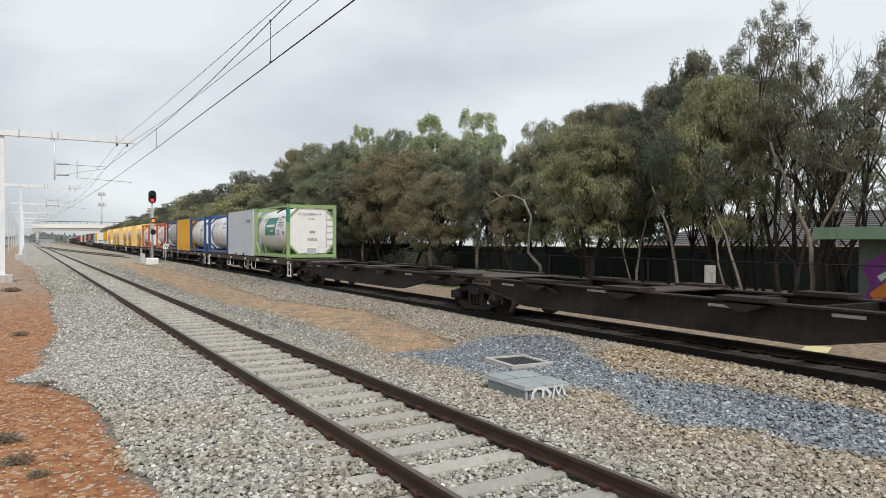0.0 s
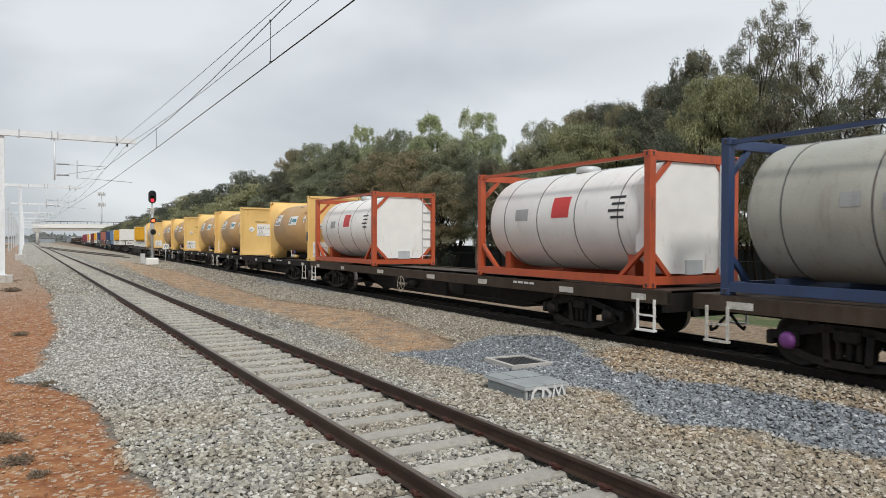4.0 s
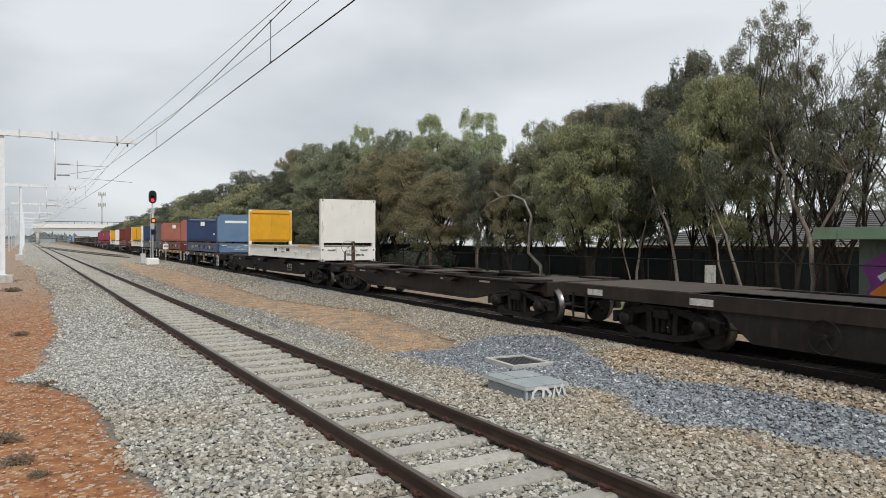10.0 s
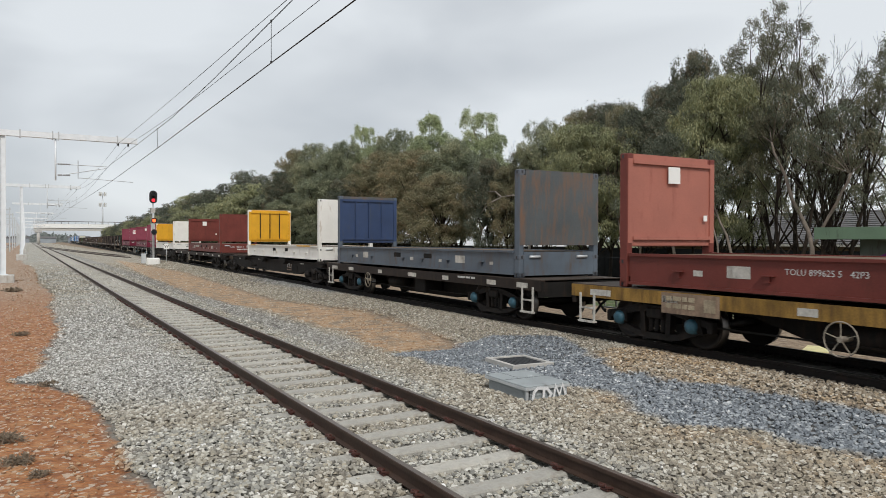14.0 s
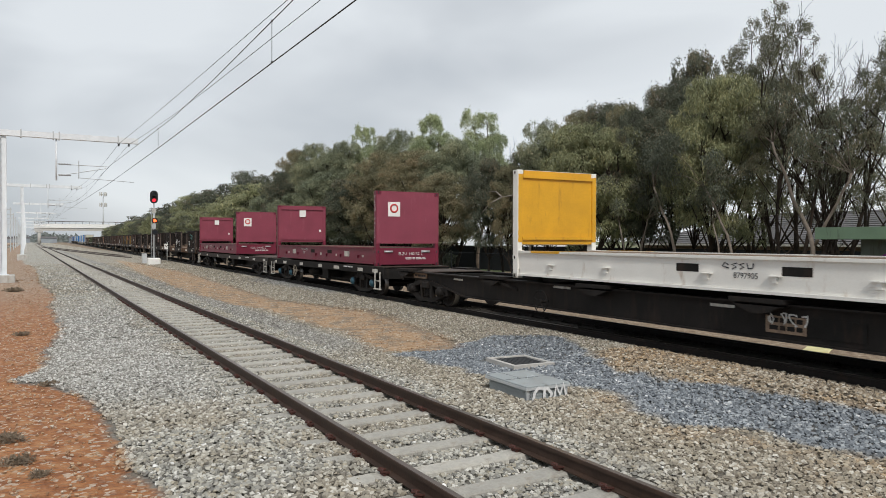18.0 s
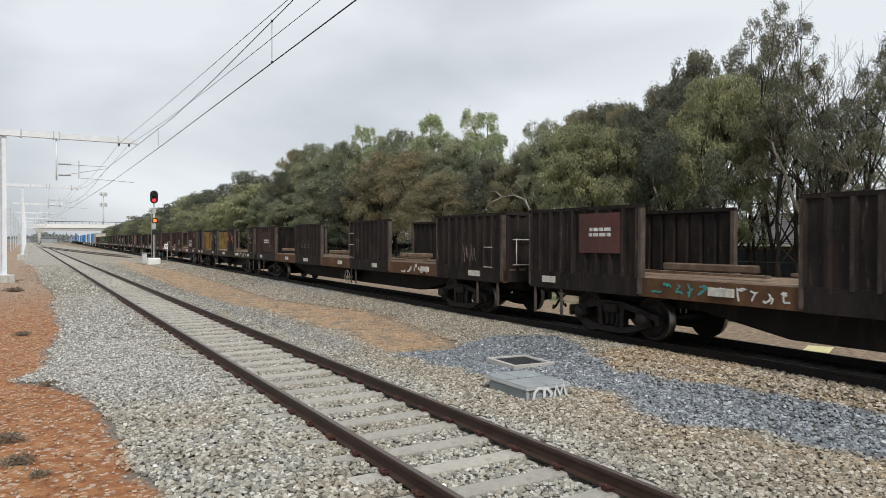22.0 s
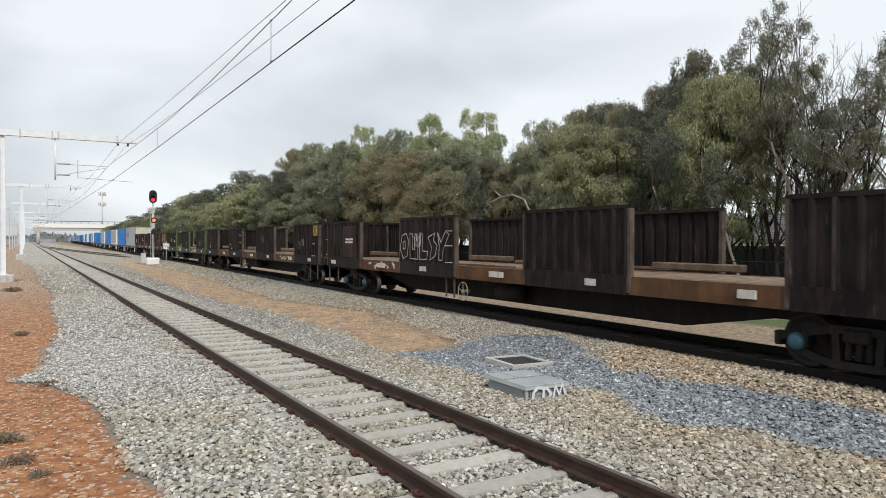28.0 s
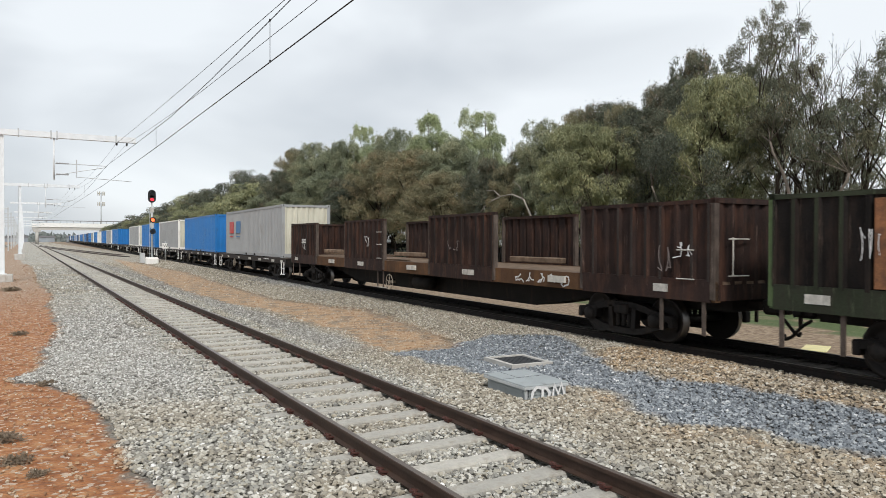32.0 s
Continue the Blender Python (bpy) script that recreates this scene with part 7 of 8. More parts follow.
    put(gondola(23.5, "dark brown open wagon with a rust-orange patched wall", M_gon, M_gonred, seed=25, plates_on=((20.33, 1.45, 1.35, 1.2, M_rustpatch),)), 446.8, 23.5)
    w = put(gondola(23.5, "dark brown open wagon with a cross-marked plate and blue axle caps", M_gon, M_rustsill, M_capblue, seed=26, plates_on=((20.47, 1.3, 1.35, 1.15, M_gonred), (0.41, 0.46, 2.15, 0.42, M_rustpatch)), sill_tag=((17.2, 2.3, M_chalk),)), 471.2, 23.5)
    # outlined block letters run from the trailing edge of the third wall
    glyphs = ([(0.0, 0.3), (0.12, 0.72), (0.42, 0.78), (0.58, 0.55), (0.5, 0.1), (0.22, 0.0), (0.0, 0.3)], [(0.2, 0.5), (0.34, 0.55), (0.36, 0.32), (0.22, 0.3), (0.2, 0.5)],
              [(0.68, 0.78), (0.86, 0.76), (0.86, 0.3), (1.0, 0.3), (1.02, 0.74), (1.2, 0.76), (1.22, 0.0), (0.7, 0.02), (0.68, 0.78)],
              [(1.34, 0.78), (1.52, 0.76), (1.5, 0.26), (1.84, 0.24), (1.8, 0.02), (1.34, 0.0), (1.34, 0.78)],
              [(2.3, 0.78), (1.86, 0.66), (2.1, 0.36), (1.98, 0.0), (2.3, 0.12), (2.42, 0.42), (2.2, 0.58), (2.3, 0.78)],
              [(2.44, 0.8), (2.66, 0.5), (2.9, 0.82), (3.12, 0.74), (2.78, 0.3), (2.72, 0.0), (2.52, 0.02), (2.56, 0.4), (2.44, 0.8)])
    block = [[(16.72 - u, 1.42 + z) for u, z in run] for run in glyphs]
    strokes("outline_letters", block, 0.032, M_fadewhite, w, -1.356, "faded sprayed outline letters")
    put(gondola(23.5, "dark brown open wagon with faint white wagon marks", M_gon, M_gonred, M_bogie, seed=27, plates_on=((0.21, 0.46, 2.17, 0.42, M_oldyellow),)), 495.7, 23.5)
    put(gondola(23.5, "faded green open wagon with brown inner walls", M_gongreen, M_gongreen, seed=28, plates_on=((20.34, 1.55, 1.35, 1.22, M_rustpatch),)), 520.3, 23.5)
    put(gondola(23.5, "dark brown open wagon with a timber-littered floor", M_gonred, M_gon, seed=29), 544.8, 23.5)

    # 40-foot boxes far back
    def emblem2(c):
        for y, m in ((3.9, M_brandred), (2.2, M_brandblue)):
            p = part("emblem", box(-1.232, -1.226, y + 6.2, y + 7.3, 1.25, 1.95), m, c)
            part("emblem_bar", box(-1.238, -1.232, y + 6.3, y + 7.2, 1.02, 1.08), m, p)
    g = box_container(12.192, 2.591, "grey 40-foot container with red and blue emblems and a cream end", M_midgrey, M_cream, M_midgrey)
    emblem2(g)
    b = box_container(12.192, 2.591, "bright blue corrugated 40-foot container", M_skyblue)
    s = box_container(12.192, 2.591, "grey 40-foot container with yellow-green end bars", M_midgrey, M_cream, M_offwhite)
    n = box_container(12.192, 2.591, "navy blue corrugated 40-foot container", M_blue)
    r = box_container(12.192, 2.591, "white corrugated 40-foot container", M_offwhite)
    first = {}
    order = [g, b, s, b, s, None, b, s, b, r, b, s, b, n, b, g, b, b, s, n, b, r, b, s, b, b, g, n, b, s, r, b, b, n, s, b]
    for i, c in enumerate(order):
        q = 569.4 + 15.62 * i
        if i < 7:
            w = another("flat15", lambda lb: flat_wagon(15.0, lb, M_brown, steps=M_white, seed=13, inset=2.3), "brown container flat wagon under a 40-foot box")
        else:
            w = another("flat15far", lambda lb: flat_wagon(15.0, lb, M_brown, steps=None, seed=13, inset=2.3, far=True), "brown container flat wagon under a 40-foot box")
        put(w, q, 15.0)
        if c is not None:
            first.setdefault(c.name, 0)
            if first[c.name]:
                c = copy_thing(c, Matrix())
            else:
                first[c.name] = 1
            put(c, q + 0.8, 12.192, DECK)


build_train()
# ---------------------------------------------------------------- trees


def leaf_mat(name, stops, shine=0.68):
    m, nt, bsdf = node_mat(name)
    N, K = nt.nodes.new, nt.links.new
    geo, rp = N("ShaderNodeNewGeometry"), N("ShaderNodeValToRGB")
    e = rp.color_ramp.elements
    e[0].position, e[0].color = stops[0][0], (*stops[0][1], 1)
    e[1].position, e[1].color = stops[-1][0], (*stops[-1][1], 1)
    for p, c in stops[1:-1]:
        e.new(p).color = (*c, 1)
    no, mix = N("ShaderNodeTexNoise"), N("ShaderNodeMath")
    no.inputs["Scale"].default_value, no.inputs["Detail"].default_value = 0.55, 3
    co = N("ShaderNodeTexCoord")
    K(co.outputs["Object"], no.inputs["Vector"])
    mix.operation = "MULTIPLY_ADD"
    K(geo.outputs["Random Per Island"], mix.inputs[0])
    mix.inputs[1].default_value = 0.45
    sub = N("ShaderNodeMapRange")
    sub.inputs["From Min"].default_value, sub.inputs["From Max"].default_value = 0.3, 0.7
    sub.inputs["To Max"].default_value = 0.55
    K(no.outputs["Fac"], sub.inputs["Value"])
    K(sub.outputs[0], mix.inputs[2])
    K(mix.outputs[0], rp.inputs[0])
    K(rp.outputs[0], bsdf.inputs["Base Color"])
    bsdf.inputs["Roughness"].default_value = shine
    tr, add = N("ShaderNodeBsdfTranslucent"), N("ShaderNodeMixShader")
    K(rp.outputs[0], tr.inputs["Color"])
    add.inputs[0].default_value = 0.34
    K(bsdf.outputs[0], add.inputs[1])
    K(tr.outputs[0], add.inputs[2])
    K(add.outputs[0], nt.nodes["Material Output"].inputs[0])
    return m


M_leaf_green = leaf_mat("grey_green_gum_leaves", ((0.0, (0.105, 0.125, 0.090)), (0.45, (0.235, 0.262, 0.170)), (0.8, (0.375, 0.37, 0.225)), (1.0, (0.50, 0.47, 0.33))))
M_leaf_brown = leaf_mat("olive_and_rust_gum_leaves", ((0.0, (0.10, 0.105, 0.07)), (0.4, (0.235, 0.23, 0.138)), (0.75, (0.345, 0.275, 0.16)), (1.0, (0.46, 0.31, 0.20))))
M_leaf_dark = leaf_mat("dark_gum_leaves", ((0.0, (0.058, 0.070, 0.054)), (0.6, (0.14, 0.155, 0.108)), (0.85, (0.255, 0.215, 0.140)), (1.0, (0.38, 0.26, 0.165))))
M_leaf_thin = leaf_mat("dull_olive_gum_leaves", ((0.0, (0.060, 0.070, 0.050)), (0.5, (0.145, 0.15, 0.095)), (1.0, (0.29, 0.25, 0.155))))
M_leaf_olive = leaf_mat("yellow_green_gum_leaves", ((0.0, (0.12, 0.14, 0.082)), (0.5, (0.285, 0.30, 0.165)), (0.85, (0.42, 0.405, 0.21)), (1.0, (0.52, 0.46, 0.29))))
M_leaf_lime = leaf_mat("pale_green_gum_leaves", ((0.0, (0.22, 0.26, 0.15)), (0.5, (0.38, 0.43, 0.24)), (1.0, (0.58, 0.58, 0.38))))
# distance haze is mixed into this pale bluish leaf colour
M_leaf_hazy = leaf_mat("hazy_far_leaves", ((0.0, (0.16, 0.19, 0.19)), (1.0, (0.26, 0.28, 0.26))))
M_dry = leaf_mat("dry_weed", ((0.0, (0.16, 0.12, 0.085)), (1.0, (0.34, 0.27, 0.19))))


def quads_mesh(name, verts, material, per=4):
    """A mesh of loose faces from an array (n, per, 3)."""
    n = len(verts)
    me = bpy.data.meshes.new(name)
    me.vertices.add(n * per)
    me.vertices.foreach_set("co", np.ascontiguousarray(verts, np.float32).ravel())
    me.loops.add(n * per)
    me.loops.foreach_set("vertex_index", np.arange(n * per, dtype=np.int32))
    me.polygons.add(n)
    me.polygons.foreach_set("loop_start", np.arange(0, n * per, per, dtype=np.int32))
    me.update()
    me.materials.append(material)
    return me


def leaves(rg, centres, radii, count, size, droop, material, flat=0.75):
    """Drooping narrow leaves filling the outer part of clumps."""
    pick = rg.integers(0, len(centres), count)
    d = rg.normal(size=(count, 3))
    d /= np.linalg.norm(d, axis=1)[:, None]
    r = rg.random(count) ** 0.35
    pos = centres[pick] + d * (radii[pick] * r)[:, None] * np.array([1, 1, flat])
    along = rg.normal(size=(count, 3)) * (1 - droop) + np.array([0, 0, -droop * 1.6]) + d * 0.35
    along /= np.linalg.norm(along, axis=1)[:, None]
    side = np.cross(along, rg.normal(size=(count, 3)))
    side /= np.linalg.norm(side, axis=1)[:, None] + 1e-9
    ln = (size * rg.uniform(0.6, 1.3, count))[:, None]
    w = ln * rg.uniform(0.24, 0.38, count)[:, None]
    v = np.stack([pos, pos + along * ln * 0.45 + side * w * 0.5, pos + along * ln, pos + along * ln * 0.45 - side * w * 0.5], 1)
    return quads_mesh("crown", v, material)


def bare_tree(seed, bark, count):
    """A nearly leafless gum 10 high: forked stems that thin out into fine twigs."""
    rg, rn = np.random.default_rng(seed), random.Random(seed)
    bm = bm_new()
    tips = []

    def limb(p, d, ln, r, depth):
        n = 5 if depth < 3 else 4
        for i in range(n):
            d = (d + Vector((rn.uniform(-1, 1), rn.uniform(-1, 1), rn.uniform(-0.3, 0.75))) * 0.26).normalized()
            q = p + d * ln / n
            r2 = max(0.005, r * 0.93)
            add_bar(bm, p, q, r, 6 if depth < 2 else 3, r2, cap=False)
            if i and depth < 6 and rn.random() < (0.45 if depth < 1 else 0.8):
                a = rn.uniform(0, math.tau)
                limb(q, (d * 0.6 + Vector((math.cos(a), math.sin(a), 0.35)) * 0.7).normalized(), ln * rn.uniform(0.38, 0.6), max(0.006, r2 * 0.5), depth + 2)
            p, r = q, r2
        if depth < 6:
            for k in range(2):
                a = rn.uniform(0, math.tau)
                limb(p, (d * 0.9 + Vector((math.cos(a), math.sin(a), 0.2)) * 0.5).normalized(), ln * rn.uniform(0.55, 0.75), max(0.006, r * 0.7), depth + 2 if depth > 2 else depth + 1)
        else:
            tips.append(tuple(p))
    for a, ln in ((0.4, 3.4), (3.2, 3.0)):
        limb(Vector((0.12 * math.cos(a), 0.12 * math.sin(a), -0.15)), Vector((0.10 * math.cos(a), 0.10 * math.sin(a), 1)).normalized(), ln, 0.13, 0)
    k = 10 / max(v.co.z for v in bm.verts)
    bmesh.ops.scale(bm, vec=(1, 1, k), verts=bm.verts[:])
    low = [(x, y, z * k) for x, y, z in tips if z * k < 7.5] or [tips[0]]
    t = thing("gum_tree", "nearly bare gum tree with pale twisting branches", "tree", "trees along the fence")
    part("trunk", bm, bark, t)
    part("crown", puff_leaves(rg, [(c, 0.35, (c[0], c[1], c[2] - 0.5)) for c in low], count, 0.13, 0.5, M_leaf_dark, 0.8), None, t)
    return t


def puff_leaves(rg, puffs, count, size, droop, material, loose=0.5, sprays=0.5):
    """Narrow leaves over the outside of leafy puffs (centre, radius, heart), turned to the light like shingles."""
    c = np.array([p[0] for p in puffs])
    r = np.array([p[1] for p in puffs])
    heart = np.array([p[2] for p in puffs])
    w = r ** 2
    pick = rg.choice(len(c), count, p=w / w.sum())
    d = rg.normal(size=(count, 3))
    d /= np.linalg.norm(d, axis=1)[:, None]
    out = c[pick] - heart[pick]
    out /= np.linalg.norm(out, axis=1)[:, None] + 1e-6
    d = d + out * 0.55
    d /= np.linalg.norm(d, axis=1)[:, None]
    pos = c[pick] + d * (r[pick] * (0.55 + 0.62 * rg.random(count) ** 1.2))[:, None]
    # leaves hang together in sprays
    spray = rg.integers(0, count, count)
    near = rg.random(count) < sprays
    mate = spray - spray % 6
    pos = np.where(near[:, None], pos[mate] + rg.normal(size=(count, 3)) * np.array([0.07, 0.07, 0.10]), pos)
    pick = np.where(near, pick[mate], pick)
    d = np.where(near[:, None], d[mate], d)
    out = np.where(near[:, None], out[mate], out)
    nrm = d * 0.6 + out * 0.5 + rg.normal(size=(count, 3)) * loose
    nrm /= np.linalg.norm(nrm, axis=1)[:, None]
    along = rg.normal(size=(count, 3)) * (1 - droop) + np.array([0, 0, -1.5 * droop]) + d * 0.4
    along -= nrm * np.sum(along * nrm, axis=1)[:, None]
    along /= np.linalg.norm(along, axis=1)[:, None] + 1e-9
    side = np.cross(along, nrm)
    ln = (size * rg.uniform(0.6, 1.35, count))[:, None]
    wd = ln * rg.uniform(0.20, 0.34, count)[:, None]
    v = np.stack([pos + side * wd * 0.55, pos + along * ln, pos - side * wd * 0.55], 1)
    return quads_mesh("crown", v, material, 3)


def puff_tree(seed, low, material, bark, count, size, rows, stems=1, droop=0.5, lean=0.10, per=14, small=0.37, loose=0.85, sprays=0.5):
    """A gum tree 10 high with a crown 2 in radius: rows of (height, lobes, reach, lobe radius) carried by limbs."""
    rg, rn = np.random.default_rng(seed), random.Random(seed)
    bm = bm_new()
    H = 10
    trunks = []
    for s in range(stems):
        a = rn.uniform(0, math.tau)
        p, path = Vector((0.25 * math.cos(a) * (stems > 1), 0.25 * math.sin(a) * (stems > 1), -0.2)), []
        d = Vector((math.cos(a) * lean, math.sin(a) * lean, 1)).normalized()
        n = 9
        for i in range(n):
            q = p + d * (H * 0.84 / n)
            add_bar(bm, p, q, 0.12 * (1 - 0.8 * i / n), 8, 0.12 * (1 - 0.8 * (i + 1) / n), cap=False)
            path.append(p)
            p = q
            d = (d + Vector((rn.uniform(-1, 1), rn.uniform(-1, 1), 0.15)) * 0.2).normalized()
            d.x -= 0.10 * p.x
            d.y -= 0.10 * p.y
        trunks.append(path + [p])
    puffs = []
    for z, n, reach, rad in rows:
        a0 = rn.uniform(0, math.tau)
        for i in range(n):
            a = a0 + math.tau * (i + rn.uniform(-0.25, 0.25)) / n
            R = rad * rn.uniform(0.82, 1.15)
            path = trunks[i % stems]
            c = Vector((reach * math.cos(a) * rn.uniform(0.8, 1.15), reach * math.sin(a) * rn.uniform(0.8, 1.15), z + rn.uniform(-0.45, 0.45)))
            p = path[max(2, min(8, int((z - 1.9) / 0.94)))]
            m = p.lerp(c, 0.55) + Vector((rn.uniform(-.25, .25), rn.uniform(-.25, .25), -0.25))
            add_bar(bm, p, m, 0.045, 6, 0.03, cap=False)
            add_bar(bm, m, c, 0.03, 5, 0.018, cap=False)
            for q in range(per):
                b, h = q * 2.4 + rn.uniform(-0.5, 0.5), rn.uniform(-0.6, 0.97)
                e = c + Vector((math.cos(b) * math.sqrt(1 - h * h), math.sin(b) * math.sqrt(1 - h * h), h)) * R * 0.72
                puffs.append((tuple(e), R * rn.uniform(0.7, 1.15) * small, tuple(c)))
                if q % 2 == 0:
                    add_bar(bm, c, e, 0.012, 4, 0.005, cap=False)
    t = thing("gum_tree", "gum tree behind the fence with drooping leaves", "tree", "trees along the fence")
    part("trunk", bm, bark, t)
    part("crown", puff_leaves(rg, puffs, count, size, droop, material, loose, sprays), None, t)
    return t


def tree_belt():
    full = ((9.1, 1, 0.1, 0.85), (8.5, 4, 0.85, 0.95), (7.4, 6, 1.35, 1.0), (6.0, 5, 1.45, 1.0), (4.5, 5, 1.4, 0.95), (3.2, 3, 1.1, 0.85))
    tall = ((9.0, 2, 0.5, 0.85), (8.0, 4, 1.0, 0.85), (6.7, 4, 1.2, 0.9), (5.2, 3, 1.0, 0.8))
    weep = ((9.1, 1, 0.1, 0.85), (8.5, 5, 0.95, 0.95), (7.4, 6, 1.45, 0.95), (6.0, 6, 1.6, 0.95), (4.5, 6, 1.6, 0.9), (3.1, 4, 1.3, 0.8))
    gaps = ((9.2, 3, 0.6, 0.7), (8.2, 4, 1.2, 0.75), (6.9, 4, 1.45, 0.75), (5.6, 4, 1.6, 0.75), (4.4, 3, 1.4, 0.7))
    def sorts(near):
        n, f = (1.08, 0.92) if near else (0.15, 1.9)
        soft = dict(loose=0.85, sprays=0.5) if near else dict(loose=0.4, sprays=0.0, small=0.43)
        made = [
            puff_tree(1, 0.3, M_leaf_green if near else M_leaf_dark, M_barkdark, int(46000 * n), 0.155 * f, full, **soft),
            puff_tree(2, 0.3, M_leaf_brown, M_barkdark, int(46000 * n), 0.155 * f, full, droop=0.55, **soft) if near else None,
            puff_tree(3, 0.3, M_leaf_dark, M_barkdark, int(44000 * n), 0.16 * f, full, **soft),
            puff_tree(4, 0.3, M_leaf_olive, M_barkdark, int(54000 * n), 0.155 * f, weep, stems=2, droop=0.8, lean=0.16, **soft),
            puff_tree(5, 0.3, M_leaf_lime, M_bark, int(26000 * n), 0.155 * f, tall, **soft) if near else None]
        return made
    near_kinds = sorts(True) + [
        puff_tree(6, 0.3, M_leaf_thin, M_barkdark, 21000, 0.105, gaps, stems=2, lean=0.14, per=9, small=0.32, loose=0.9),
        bare_tree(7, M_barkdark, 3400),
    ]
    far_kinds = sorts(False)
    names = ["gum tree with a full grey-green crown behind the fence", "broad gum tree with olive and rust-brown leaves", "dark dense gum tree by the fence",
             "weeping gum tree with yellow-green leaves and twin trunks", "tall gum tree with a pale green crown", "thin gum tree with an open dark crown", "nearly bare gum tree with pale twisting branches"]
    # (y, offset from the fence, height, crown radius, kind)
    far = [(281.6, 3, 8.8, 2.87, 2), (257.3, 5, 10.7, 3.03, 0), (202.4, 3, 9.6, 2.7, 0), (192.8, 5, 10.9, 3.17, 2), (161.2, 4, 11.0, 3.17, 0), (155.0, 6, 12.1, 3.08, 1), (129.4, 4, 11.5, 2.99, 2), (117.5, 5, 11.8, 3.12, 0), (116.6, 8, 14.1, 2.22, 2), (107.0, 8, 12.7, 2.06, 0), (96.6, 2.5, 8.8, 3.05, 1), (90.4, 3.5, 9.8, 3.04, 1), (127.2, 2, 7.4, 2.92, 1), (108.5, 2, 7.1, 2.53, 0)]
    mid = [(75.1, 2.0, 10.0, 1.84, 2), (76.7, 4, 12.8, 2.14, 1), (70.3, 4.5, 12.7, 2.24, 0), (62.3, 4, 11.9, 2.02, 0), (62.9, 6.5, 13.3, 1.74, 4), (55.9, 6.5, 12.4, 1.79, 0), (50.1, 2.5, 9.5, 2.02, 1), (44.0, 2.5, 9.0, 1.83, 1), (51.0, 7.5, 12.7, 2.1, 4), (43.6, 7.5, 11.8, 1.9, 4), (41.9, 4.5, 9.6, 1.8, 0), (61.3, 2, 8.8, 2.32, 0), (53.8, 2, 7.6, 2.09, 2), (39.4, 2, 6.9, 1.82, 1), (34.6, 2.5, 7.3, 1.13, 2), (32.8, 3, 6.8, 1.03, 1), (36.0, 4.5, 9.3, 0.63, 6), (70.7, 2, 7.3, 2.32, 0)]
    near = [(30.9, 4, 9.2, 1.37, 0), (33.9, 5, 7.9, 1.35, 2), (30.8, 6.5, 10.0, 1.61, 1), (28.6, 6.5, 10.1, 1.41, 2), (26.1, 5.5, 9.5, 1.2, 1), (25.1, 2.4, 7.9, 1.75, 3), (23.5, 4, 8.7, 1.3, 2), (23.9, 6, 10.1, 1.3, 2), (23.3, 7, 11.7, 1.14, 2), (18.9, 3.6, 9.1, 1.59, 3), (19.9, 6, 10.2, 1.22, 5), (19.2, 6.5, 11.4, 1.21, 5), (17.1, 5, 11.2, 1.32, 5), (15.3, 2.6, 8.4, 1.19, 5), (14.7, 5, 10.7, 1.42, 6), (14.9, 3.5, 9.4, 1.09, 6), (12.9, 4, 8.4, 1.12, 5), (11.6, 3.5, 9.1, 1.4, 5), (16.0, 6.5, 7.6, 1.5, 5)]
    back = [(61, 9, 8.0, 2.4, 2), (67, 8.5, 8.6, 2.6, 2), (73, 9, 9.2, 2.6, 2), (80, 8, 9, 2.8, 2), (85, 4, 8.6, 2.6, 0)]
    rn = random.Random(5)
    y = 88.0
    while y < 340:
        back.append((y, rn.uniform(6.5, 10), rn.uniform(8.2, 9.6), rn.uniform(2.6, 3.2), rn.choice((0, 2, 1, 2))))
        back.append((y + 3, rn.uniform(1.8, 3.5), rn.uniform(6.8, 8.2), rn.uniform(2.4, 3.0), rn.choice((0, 1, 0, 3))))
        y += 5.5 if y < 150 else 7.5
    used = {}
    for y, off, H, R, k in far + mid + near + back:
        wide = R * 1.22 / 2.0 if k != 6 else R / 1.7
        m = pose(20.0 + 0.0257 * y + off, y, -0.14, 0, 0, rn.uniform(0, 360)) @ Matrix.Diagonal((wide, wide, H / 10, 1))
        k = 3 if y > 86 and k == 1 else k
        src = near_kinds[k] if y < 86 or k > 4 else far_kinds[k]
        if src in used:
            tagged(copy_thing(src, m), names[k])
        else:
            used[src] = (m, k)
    for src, (m, k) in used.items():
        src.matrix_basis = m
        tagged(src, names[k])


tree_belt()


